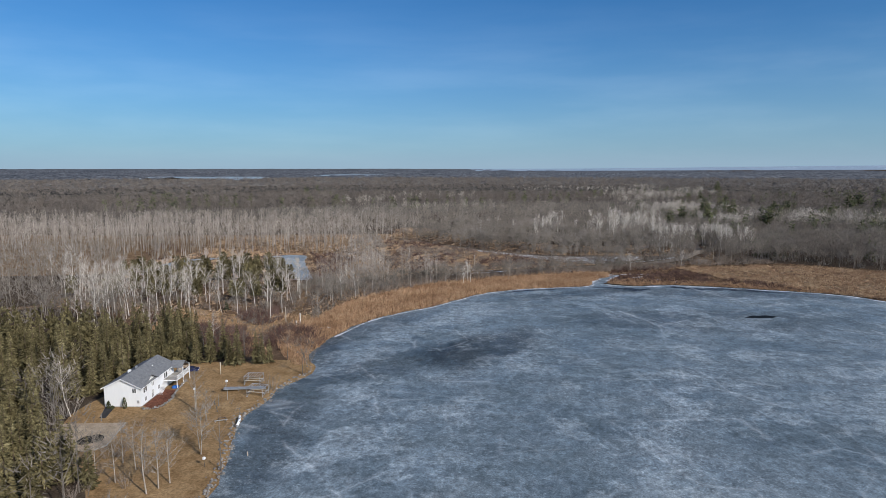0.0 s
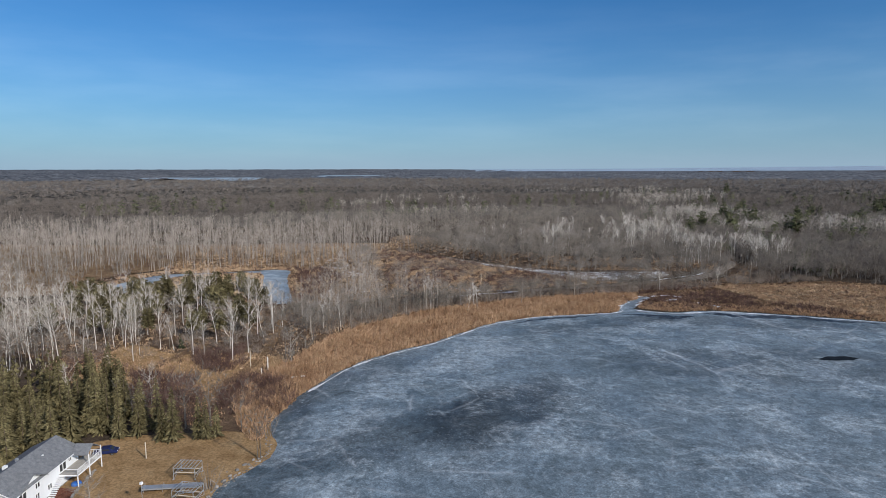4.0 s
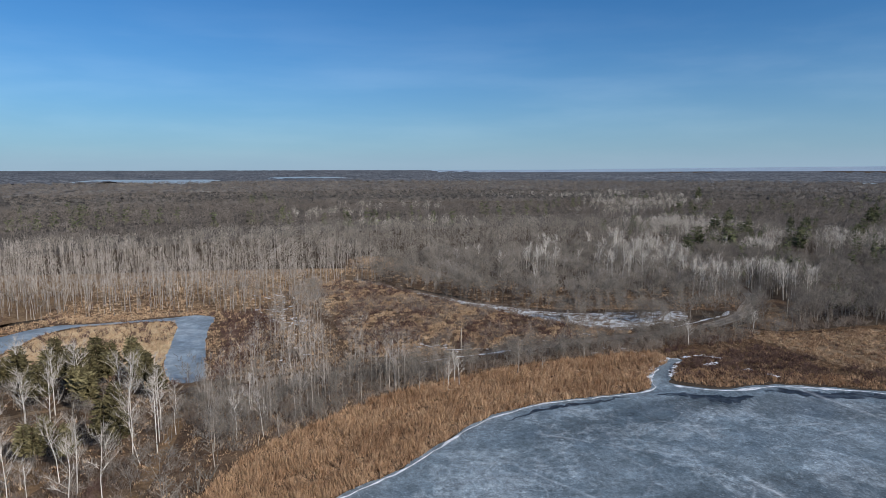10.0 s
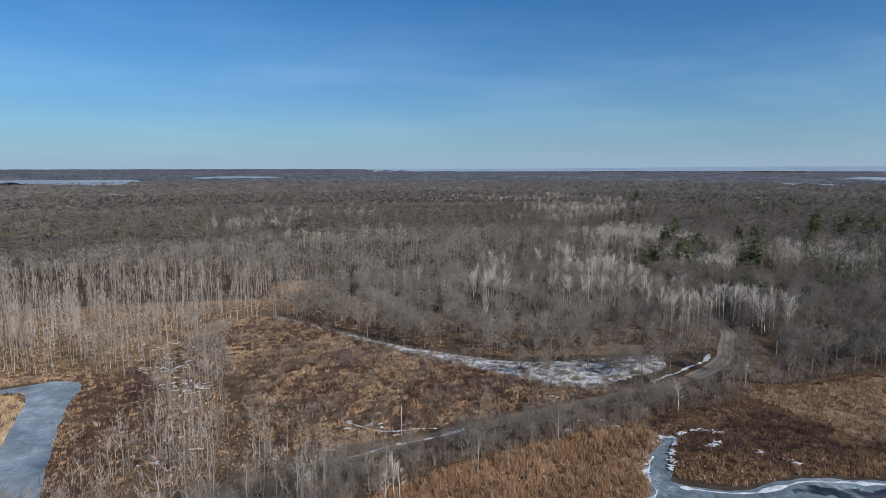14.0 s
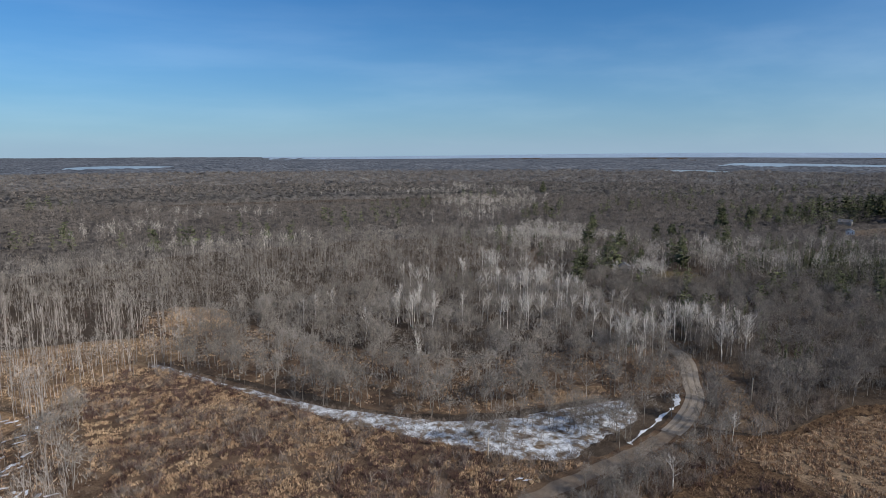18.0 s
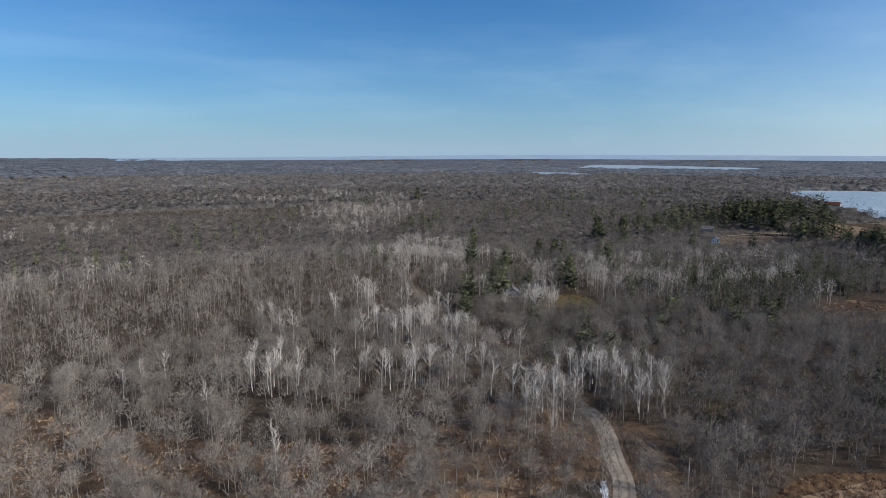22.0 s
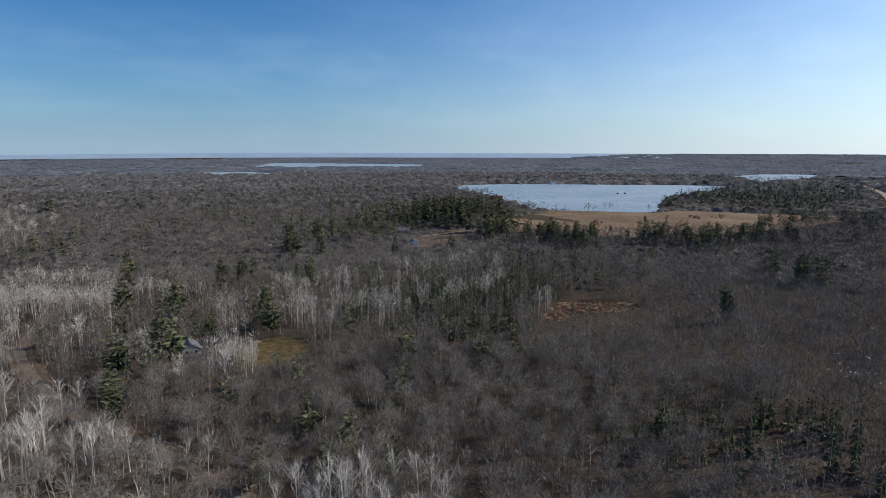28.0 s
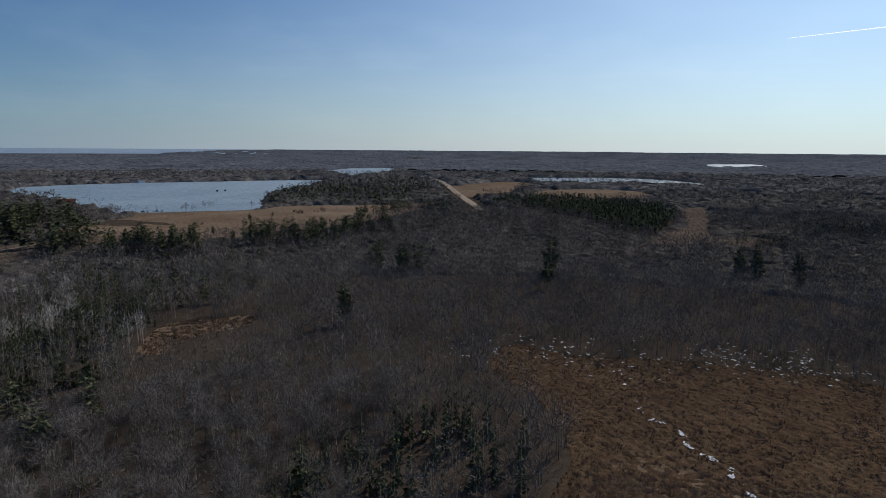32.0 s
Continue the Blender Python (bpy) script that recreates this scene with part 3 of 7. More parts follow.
FAR_ROAD = [(1014, 192), (1039, 181), (1256, 174), (1544, 162), (1747, 154), (2040, 168)]
OPENINGS = [LAKE, POND, ROUGH, PATCH, YARD, REED_BELT, MEADOW, EAST_MARSH, ORANGE, FIELD, EAST_LAKE, *FAR_FIELDS, OPEN_EAST, LAWN_EAST, FAR_YARD, BEND_VERGE, LAWN_FRONT, ORANGE_FRONT]

# ---- ground, ice, road ----
rings = np.concatenate([np.arange(0, 300, 15), np.geomspace(300, 4950, 70)])
angles = np.radians(np.arange(0, 360, 2.5))
gx = 50 + rings[:, None] * np.sin(angles)
gy = 180 + rings[:, None] * np.cos(angles)
gz = lie(gx, gy)
na, nr = len(angles), len(rings)
idx = np.arange(na * nr).reshape(nr, na)
nxt = np.roll(idx, -1, 1)
quads = np.stack([idx[:-1], nxt[:-1], nxt[1:], idx[1:]], -1).reshape(-1, 4)
tri = np.concatenate([quads[:, [0, 2, 1]], quads[:, [0, 3, 2]]])
ground = soup("ground", np.stack([gx, gy, gz], -1).reshape(-1, 3), tri, M["litter"])
tagged(ground, "brown leaf-littered forest ground reaching the horizon", "ground", kind="structure")
for name, poly, mat, z, label in (
        ("lake_ice", LAKE, "ice", 0.10, "grey-blue frozen lake with frost veils and cracks"),
        ("pond_ice", POND, "pond_ice", 0.10, "small blue-grey frozen pond among dead reeds"),
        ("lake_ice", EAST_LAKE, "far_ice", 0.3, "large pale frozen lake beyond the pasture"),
        ("snow_patch", PATCH, "patchy_snow", 0.08, "long strip of old snow and ice along the woods")):
    tagged(sheet(name, poly, M[mat], z), label, "ice" if "ice" in name else "snow", kind="structure")
for poly, mat, label in ((YARD, "lawn", "dormant tan lawn running down to the lake"), (REED_BELT, "marsh", "reed bed floor along the lake shore"), (MEADOW, "marsh", "open brown marsh meadow"),
                         (EAST_MARSH, "bog", "wide brown marsh beside the lake"), (POND_MARSH, "marsh", "tan marsh round the pond"), (ORANGE, "gold_floor", "orange-brown grass clearing in the woods"),
                         (FIELD, "field", "pale tan pasture beside the far lake"), (FAR_FIELDS[0], "field", "tan field by the far road"), (FAR_FIELDS[1], "field", "tan field beyond the pines"),
                         (THIN, "marsh", "tan grass under thin young trees"), (OPEN_EAST, "open_bog", "brown open bog in the eastern woods"), (ragged(LAWN_EAST, 5.0, 0.15), "olive_lawn", "small olive lawn among dark woods"), (ragged(BEND_VERGE, 2.0, 0.2), "marsh", "bare brown verge at the bend of the road"), (FAR_YARD, "open_bog", "farmyard clearing by the pines")):
    tagged(sheet("grass_ground", poly, M[mat], 0.05 + (0.03 if poly is FAR_YARD else 0.02 if poly is THIN else 0)), label, "ground", kind="structure")
for k, poly in enumerate(([(-70, 288), (12, 300), (96, 342), (84, 350), (48, 378), (-28, 466), (-50, 444), (-76, 392), (-56, 350)], [(-60, 262), (-40, 240), (-20, 258), (16, 290), (44, 304), (84, 314), (104, 336), (130, 348), (122, 352), (66, 332), (2, 310), (-36, 299), (-66, 288)])):
    tagged(sheet("grass_ground", poly, M["marsh"], 0.037 - 0.014 * k), "brown wet grass along the road", "ground", kind="structure")
tagged(sheet("grass_ground", ragged(smooth_line(ROUGH, 8, True), 5.0, 0.16), M["lawn"], 0.045), "rough tan grass crossed by a dirt track", "ground", kind="structure")
def beside(line, d):
    out = []
    for i, (x, y) in enumerate(line):
        x0, y0 = line[max(i - 1, 0)]
        x1, y1 = line[min(i + 1, len(line) - 1)]
        s = math.hypot(x1 - x0, y1 - y0)
        out.append((x - (y1 - y0) / s * d, y + (x1 - x0) / s * d))
    return out


tagged(ribbon("verge", ROAD, 8.6, M["marsh"], 0.065, 0.5), "brown dirt verges of the gravel road", "ground", kind="structure")
BEND = next(i for i, (x, y) in enumerate(ROAD) if x > 24)
TURN = next(i for i, (x, y) in enumerate(ROAD) if x > 118)
INWARD = next(i for i, (x, y) in enumerate(ROAD) if y > 412)
for d in (-1.3, 1.1):
    tagged(ribbon("wheel_rut", ragged(beside(ROAD[TURN:INWARD], d), 0.35, 0.15), 0.85, M["rut"], 0.15, 0.9), "darker wheel rut worn into the gravel", "road", kind="structure")
tagged(ribbon("road", ROAD[TURN:INWARD + 1], 6.0, M["road"], 0.09, 0.08), "worn grey gravel road bending into the woods", "road", kind="structure")
tagged(ribbon("road", ROAD[INWARD:], 4.4, M["dimmed_road"], 0.088, 0.3), "gravel road running on between the trees, shade put into its brown", "road", kind="structure")
# the stretch before the bend takes the same darker colour
tagged(ribbon("road", ROAD[BEND:TURN + 1], 4.8, M["dimmed_road"], 0.088, 0.5), "brown road past the marsh meadow", "road", kind="structure")
tagged(ribbon("track", ROAD[:BEND + 1], 3.8, M["gold_floor"], 0.085, 0.5), "tan grassy track through the wet woods", "track", kind="structure")


# ---- plants: templates ----
def stick(v, t, a, b, ra, rb, sides=3):
    """A tapering stick from a to b."""
    a, b = np.asarray(a, float), np.asarray(b, float)
    d = b - a
    d /= np.linalg.norm(d) + 1e-9
    u = np.cross(d, (0.31, 0.9, 0.2))
    u /= np.linalg.norm(u) + 1e-9
    w = np.cross(d, u)
    n0 = len(v)
    for k in range(sides):
        c = u * math.cos(2 * math.pi * k / sides) + w * math.sin(2 * math.pi * k / sides)
        v.append(a + c * ra)
    if rb <= 0:
        v.append(b)
        for k in range(sides):
            t.append((n0 + k, n0 + (k + 1) % sides, n0 + sides))
        return
    for k in range(sides):
        c = u * math.cos(2 * math.pi * k / sides) + w * math.sin(2 * math.pi * k / sides)
        v.append(b + c * rb)
    for k in range(sides):
        e, f = n0 + k, n0 + (k + 1) % sides
        t.append((e, f, f + sides))
        t.append((e, f + sides, e + sides))


def sliver(v, t, a, b, width, r):
    """One thin twig blade."""
    a, b = np.asarray(a, float), np.asarray(b, float)
    s = np.cross(b - a, r.normal(size=3))
    s *= width / (np.linalg.norm(s) + 1e-9)
    n0 = len(v)
    v.extend((a - s / 2, a + s / 2, b))
    t.append((n0, n0 + 1, n0 + 2))


def bare_tree(seed, h=14.0, crown=0.55, spread=0.2, limbs=10, twigs=4, r0=0.14, twig_w=0.09, rise=0.9, lean=0.03, sides=3, split=False):
    """Trunk with limbs, and twigs on them: two meshes, (verts, tris) each."""
    r = np.random.default_rng(seed)
    v, t, v2, t2 = [], [], [], []
    pts = [np.zeros(3)]
    for i in range(3):
        pts.append(pts[-1] + np.array([r.normal(0, lean * h / 3), r.normal(0, lean * h / 3), h / 3]))
    rad = [r0, r0 * 0.72, r0 * 0.42, 0.0]
    for i in range(3):
        stick(v, t, pts[i], pts[i + 1], rad[i], rad[i + 1], sides)
    def along(f):
        f = f * 3
        i = min(int(f), 2)
        return pts[i] + (pts[i + 1] - pts[i]) * (f - i)
    for i in range(limbs):
        f = 1 - crown + crown * (i + r.random()) / limbs * 0.92
        a = along(f)
        th = r.random() * 6.283
        reach = spread * h * (0.45 + 0.75 * r.random()) * math.sin(math.pi * min(1, 0.25 + 0.8 * (f - 1 + crown) / crown)) ** 0.6
        d = np.array([math.cos(th), math.sin(th), rise * (0.6 + 0.6 * r.random())]) * reach
        b = a + d
        stick(v, t, a, b, r0 * 0.36 * (1.15 - f), 0.0, sides)
        for j in range(twigs):
            s = 0.25 + 0.75 * r.random()
            c = a + d * s
            e = np.array([d[0], d[1], d[2]]) * 0.35 + r.normal(0, 0.055 * h, 3) + np.array([0, 0, 0.05 * h])
            sliver(v2, t2, c, c + e, twig_w, r)
    for j in range(twigs * 2):
        a = along(1 - crown * 0.4 * r.random())
        sliver(v2, t2, a, a + r.normal(0, 0.04 * h, 3) + np.array([0, 0, 0.07 * h]), twig_w, r)
    if split:
        return (np.array(v), np.array(t)), (np.array(v2), np.array(t2))
    n = len(v)
    return np.array(v + v2), np.array(t + [(a + n, b + n, c + n) for a, b, c in t2])


def bush(seed, h=2.5, n=11, w=0.16):
    r = np.random.default_rng(seed)
    v, t = [], []
    for i in range(n):
        th, a = r.random() * 6.283, r.random() ** 0.5 * 0.5 * h
        base = np.array([math.cos(th) * a * 0.4, math.sin(th) * a * 0.4, 0])
        tip = np.array([math.cos(th) * a * 1.5, math.sin(th) * a * 1.5, h * (0.55 + 0.45 * r.random())])
        sliver(v, t, base, tip, w, r)
        m = base + (tip - base) * 0.5
        sliver(v, t, m, m + r.normal(0, 0.22 * h, 3) + np.array([0, 0, 0.25 * h]), w * 0.8, r)
    return np.array(v), np.array(t)


def tuft(seed, h=1.5, n=6, w=0.2, fan=0.8):
    r = np.random.default_rng(seed)
    v, t = [], []
    for i in range(n):
        th = r.random() * 6.283
        a = np.array([r.normal(0, 0.25), r.normal(0, 0.25), -0.05])
        b = a + np.array([math.cos(th) * fan * r.random(), math.sin(th) * fan * r.random(), 1]) * h * (0.6 + 0.5 * r.random())
        sliver(v, t, a, b, w, r)
    return np.array(v), np.array(t)


def conifer(seed, h=11.0, tiers=11, per=9, width=0.2, droop=0.25, bare=0.12, gap=0.0, leaf=0.5, cone=1.0, fin=0.42, rag=0.15):
    """Tiers of drooping needle boughs round a trunk: trunk and crown."""
    r = np.random.default_rng(seed)
    v, t, v2, t2 = [], [], [], []
    stick(v, t, (0, 0, 0), (0, 0, h * 0.97), 0.016 * h, 0.0, 5)
    for i in range(tiers):
        f = i / (tiers - 1)
        z = h * (bare + (0.98 - bare) * f)
        reach = h * width * ((1 - f) ** cone + 0.05) * (1 - rag + 2 * rag * r.random())
        for k in range(max(4, int(per * (1 - 0.5 * f)))):
            if r.random() < gap:
                continue
            th = 6.283 * (k + r.random()) / max(4, int(per * (1 - 0.5 * f)))
            rr = reach * (0.7 + 0.5 * r.random())
            d = np.array([math.cos(th), math.sin(th), 0])
            s = np.array([-d[1], d[0], 0])
            a = np.array([0, 0, min(h * 0.98, z + 0.03 * h + r.normal(0, 0.45 * h / tiers))])
            m = a + d * rr * 0.55 + np.array([0, 0, -droop * rr * 0.3])
            e = a + d * rr + np.array([0, 0, -droop * rr + r.normal(0, 0.2 * rr)])
            wd = leaf * rr * (0.7 + 0.5 * r.random())
            n0 = len(v2)
            v2.extend((a, m + s * wd * 0.5 + np.array([0, 0, -0.12 * rr]), e, m - s * wd * 0.5 + np.array([0, 0, -0.12 * rr]), m + np.array([0, 0, 0.08 * rr])))
            t2.extend(((n0, n0 + 1, n0 + 4), (n0 + 1, n0 + 2, n0 + 4), (n0 + 2, n0 + 3, n0 + 4), (n0 + 3, n0, n0 + 4)))
            up = np.array([0, 0, fin * wd + fin * 0.05 * h])
            v2.extend((m + up + s * 0.2 * wd, m - up - s * 0.2 * wd, e + up * 0.6))
            t2.extend(((n0, n0 + 5, n0 + 2), (n0, n0 + 2, n0 + 6), (n0 + 4, n0 + 2, n0 + 7)))
    return (np.array(v), np.array(t)), (np.array(v2), np.array(t2))


def joined(pair):
    (v, t), (v2, t2) = pair
    return np.concatenate([v, v2]), np.concatenate([t, t2 + len(v)])


def spread_over(box, per_area, keep):
    """Random places in a box (x0, y0, x1, y1) at a density per square metre, kept where keep(x, y) says so."""
    x0, y0, x1, y1 = box
    n = int((x1 - x0) * (y1 - y0) * per_area)
    x, y = rng.uniform(x0, x1, n), rng.uniform(y0, y1, n)
    m = keep(x, y)
    x, y = x[m], y[m]
    return np.stack([x, y, lie(x, y)], -1)


def wooded(x, y):
    """True where trees stand: outside the open ground, the road and the yards."""
    m = ~near_line(ROAD, x, y, 3.5) & ~near_line(FAR_ROAD, x, y, 22)
    for p in OPENINGS:
        a = np.asarray(p)
        b = (x > a[:, 0].min()) & (x < a[:, 0].max()) & (y > a[:, 1].min()) & (y < a[:, 1].max())
        m[b] &= ~inside(p, x[b], y[b])
    return m


def patchy(x, y, scale, seed):
    """Smooth random field from a few waves, about -1 to 1."""
    q = np.random.default_rng(seed)
    s = np.zeros(np.shape(x))
    for i in range(9):
        a, f, ph = q.random() * 6.283, scale * (0.5 + 1.6 * q.random()), q.random() * 6.283
        s += np.sin((x * math.cos(a) + y * math.sin(a)) * f + ph) * (0.7 + 0.6 * q.random())
    return s / 3.0


def reach(x, y):
    """Distance from the line that the flight follows, taken as a bent line in plan."""
    d = np.full(np.shape(x), 1e9)
    for (x0, y0), (x1, y1) in zip(((0, 0), (0, 168), (30, 271.2)), ((0, 168), (30, 271.2), (126, 342))):
        dx, dy = x1 - x0, y1 - y0
        s = np.clip(((x - x0) * dx + (y - y0) * dy) / (dx * dx + dy * dy), 0, 1)
        d = np.minimum(d, np.hypot(x - x0 - s * dx, y - y0 - s * dy))
    return d


ASPENS = [(-384, 370), (-160, 376), (-110, 384), (-72, 378), (-54, 404), (-50.4, 446.4), (-36, 470.4), (-12, 480), (-24, 528), (-72, 564), (-240, 564), (-480, 540)]
SPRUCES = [(-81.6, 146.4), (-72, 168), (-74.4, 180), (-84, 192), (-114, 199.2), (-180, 192), (-204, 120), (-168, 66), (-114, 60), (-72, 79.2), (-64.8, 96), (-74.4, 110.4), (-88.8, 124.8), (-86.4, 141.6)]
BIRCHES = [(-57.6, 218.4), (-50.4, 240), (-55.2, 278.4), (-72, 288), (-96, 294), (-132, 294), (-162, 285.6), (-162, 240), (-108, 216)]

# ---- woods ----
FAR_LAKES = [
    [(-1250, 2420), (-1330, 2860), (-1130, 2930), (-860, 2960), (-740, 2600), (-690, 2280), (-760, 2240), (-840, 2200), (-1000, 2340)],
    [(-620, 2950), (-300, 3050), (-260, 3420), (-540, 3560), (-690, 3360)],
    [(1476, 1968), (1586.4, 2304), (1800, 2160), (1668, 1872)],
    [(2220, 2580), (2713.2, 2940), (2976, 2092.8), (2580, 1968), (2280, 2220)],
    [(2064, 420), (2355.6, 528), (2640, 420), (2666.4, 262.8), (2400, 258), (2100, 348)],
    [(4020, 72), (4224, 84), (4272, -180), (4056, -204)],
    [(1680, -96), (1992, -132), (1992, -348), (1920, -504), (1704, -552), (1524, -516), (1500, -480), (1656, -336)],
    [(2760, -1248), (3240, -1440), (3264, -1728), (2820, -1512)],
]


def dry(x, y):
    m = np.ones(np.shape(x), bool)
    for p in FAR_LAKES:
        m &= ~inside(p, x, y)
    return m

def seen(x, y):
    """The side of the land that lies before the flight."""
    left = np.degrees(np.arctan2(x, y + 40))
    right = np.degrees(np.arctan2(x - 125, y - 342))
    return (left > -44) & (left < 150) & (right < 137) & ((right > -95) | ((x < 0) & (y > 40)))


def crown_tree(seed, h=13.0, spread=0.27, base=0.42, limbs=10, sprigs=30, twigs=8, r0=0.13, twig_w=0.075):
    """A rounded bare crown: a stem, forking limbs, and sprigs of fine twigs over its upper shell."""
    r = np.random.default_rng(seed)
    v, t = [], []
    fork = np.array([r.normal(0, 0.02 * h), r.normal(0, 0.02 * h), h * (base + 0.05)])
    stick(v, t, (0, 0, 0), fork, r0, r0 * 0.6)
    mid = np.array([0, 0, h * (base + 0.16)]) + r.normal(0, 0.015 * h, 3)
    size = np.array([spread, spread, 0.97 - base - 0.16]) * h * np.array([r.uniform(0.85, 1.15), r.uniform(0.85, 1.15), 1])
    turn = r.random() * 6.283
    for i in range(sprigs):
        up = (i + 0.5) / sprigs
        th = turn + i * 2.4
        flat = math.sqrt(max(0.0, 1 - up * up))
        d = np.array([math.cos(th) * flat, math.sin(th) * flat, up])
        tip = mid + d * size * r.uniform(0.62, 0.86)
        if i % 3 == 0 and i // 3 < limbs:
            stick(v, t, fork * r.uniform(0.8, 1.0), tip, r0 * 0.4, 0.0)
        else:
            sliver(v, t, mid + (tip - mid) * 0.25, tip, twig_w * 1.1, r)
        out = d * np.array([1, 1, 0.7]) + np.array([0, 0, 0.35])
        for j in range(twigs):
            a = mid + (tip - mid) * r.uniform(0.55, 1.0)
            e = out * r.uniform(0.03, 0.07) * h + r.normal(0, 0.05 * h, 3)
            sliver(v, t, a, a + e, twig_w * r.uniform(0.7, 1.3), r)
    return np.array(v), np.array(t)


def spray(seed, h=13.0, n=18, w=0.4, spread=0.27, low=0.35, trunk=True, long=0.17):
    """A tree for the middle distance: a stem, some limbs and a rounded shell of short twig strokes."""
    r = np.random.default_rng(seed)
    v, t = [], []
    if trunk:
        stick(v, t, (0, 0, 0), (0, 0, h * 0.8), 0.13, 0.0)
    c = np.array([0, 0, h * (1 + low) / 2])
    size = np.array([spread, spread, (1 - low) / 2]) * h
    for i in range(n):
        d = r.normal(size=3)
        d[2] = d[2] * 0.8 + 0.35
        d /= np.linalg.norm(d)
        p = c + d * size * (0.5 + 0.4 * r.random())
        e = d * 0.7 + r.normal(0, 0.45, 3) + np.array([0, 0, 0.45])
        sliver(v, t, p, p + e * h * long * (0.6 + 0.6 * r.random()), w * (0.6 + 0.8 * r.random()), r)
        if trunk and i % 6 == 0:
            sliver(v, t, np.array([0, 0, h * (low + 0.2 * r.random())]), p, w * 0.6, r)
    return np.array(v), np.array(t)


hard = [crown_tree(100 + i, spread=0.25 + 0.1 * (i % 4) / 3, base=0.3 + 0.1 * (i % 3) / 2) for i in range(12)]
aspen = [bare_tree(200 + i, 18.0, 0.56, 0.13, 10, 3, 0.14, 0.11, 1.4, 0.04) for i in range(12)]
low = [bush(300 + i) for i in range(8)]
fine_low = [bush(320 + i, 2.5, 15, 0.075) for i in range(8)]
fuzz = [spray(480 + i, 13.0, 52, 0.17, 0.33, 0.34, True, 0.09) for i in range(10)]
lodh = [spray(400 + i, 13.0, 18, 0.42, 0.31, 0.36, True, 0.12) for i in range(10)]
lodp = [spray(460 + i, 15.0, 40, 0.2, 0.16, 0.4, True, 0.11) for i in range(8)]
crown_far = [spray(440 + i, 13.0, 7, 0.8, 0.3, 0.3, False, 0.2) for i in range(8)]


def woods(name, temps, box, dens, keep, mat, label, size=(0.75, 1.2)):
    p = spread_over(box, dens, keep)
    n = len(p)
    sz = rng.uniform(*size, n)
    ob = scatter(name, temps, p, rng.random(n) * 6.283, np.stack([sz * rng.uniform(0.85, 1.2, n), sz * rng.uniform(0.85, 1.2, n), sz], -1), mat)
    return tagged(ob, label, "trees", kind="stuff")


NEAR, MID = 225, 950
MARSH_FIRS = [(255.6, 368.4), (267.6, 361.2), (289.2, 345.6), (277.2, 336), (289.2, 330), (296.4, 314.4), (307.2, 324), (285.6, 361.2), (263, 343), (270, 316)]
STRIP_FIRS = [(364, 509), (363, 499), (370, 495), (377, 491), (383, 487), (398, 487), (405, 483), (414, 477), (334, 474), (340, 470), (347, 466), (359, 466), (363, 455), (351, 538), (464, 466), (441, 481), (436, 463), (413, 514), (419, 509), (426, 503), (434, 497), (426, 488), (400, 514), (389, 514), (400, 495), (449, 490), (458, 468), (458, 477), (378, 519), (217, 424), (202, 378)]


def among_firs(x, y):
    m = np.zeros(np.shape(x), bool)
    for cx, cy in MARSH_FIRS:
        m |= (x - cx) ** 2 + (y - cy) ** 2 < 36
    for cx, cy in STRIP_FIRS:
        m |= (x - cx) ** 2 + (y - cy) ** 2 < 36
    return m


NORTH_YARD = [(-44.4, 171.6), (-43.2, 192), (-45.6, 211.2), (-50.4, 225.6), (-72, 228), (-108, 225.6), (-114, 198), (-81.6, 192), (-66, 175.2)]
def mixed(x, y):
    return ~(inside(NORTH_YARD, x, y) | inside(SPRUCES, x, y) | inside(BIRCHES, x, y) | inside(POND_MARSH, x, y) | inside(ASPENS, x, y) | inside(THIN, x, y) | inside(PLANTATION, x, y) | among_firs(x, y))


woods("aspen_woods", aspen, (-400, 360, 24, 580), 0.042, lambda x, y: inside(ASPENS, x, y) & ((y < 480) | (rng.random(len(x)) < 0.5)) & wooded(x, y), M["aspen"], "tall slender pale grey aspens standing bare", (0.7, 1.05))
woods("young_woods", aspen, (-84, 240, 36, 410), 0.065, lambda x, y: inside(THIN, x, y) & (patchy(x, y, 0.25, 91) > -0.5) & wooded(x, y), M["aspen"], "thin pale bare trees on wet ground", (0.5, 0.85))
woods("aspen_woods", aspen, (-130, 330, 10, 500), 0.045, lambda x, y: inside([(-83.8, 561.2), (-50.7, 529.0), (-25.8, 491.0), (-19.2, 459.4), (-36.4, 450.4), (-54.5, 439.5)], x, y) & ~inside(THIN, x, y) & ~inside(ASPENS, x, y), M["aspen"], "pale slender aspens at the edge of the meadow", (0.6, 0.9))
def over_line(x, y):
    """North of the road."""
    line = np.asarray(ROAD)
    return y > np.interp(x, line[:, 0], line[:, 1])


ROADSIDE = [(-72, 283.2), (-42, 246), (-6, 283.2), (18, 297.6), (48, 308.4), (74.4, 314.4), (96, 321.6), (120, 326.4), (150, 338.4), (192, 348), (180, 384), (162, 360), (120, 342), (72, 326.4), (36, 314.4), (0, 302.4), (-36, 295.2)]
woods("young_woods", hard, (-80, 240, 200, 390), 0.11, lambda x, y: inside(ROADSIDE, x, y) & (x < 60 + 90 * rng.random(len(x))) & ~near_line(ROAD, x, y, 3.6) & ~inside(LAKE, x, y), M["hardwood"], "bare grey-brown saplings along the road", (0.3, 0.62))
woods("young_woods", hard, (-168, 190, 36, 410), 0.02, lambda x, y: ((inside(THIN, x, y) & (y < 320)) | inside(BIRCHES, x, y)) & wooded(x, y), M["hardwood"], "bare brown saplings among birches and aspens", (0.35, 0.7))
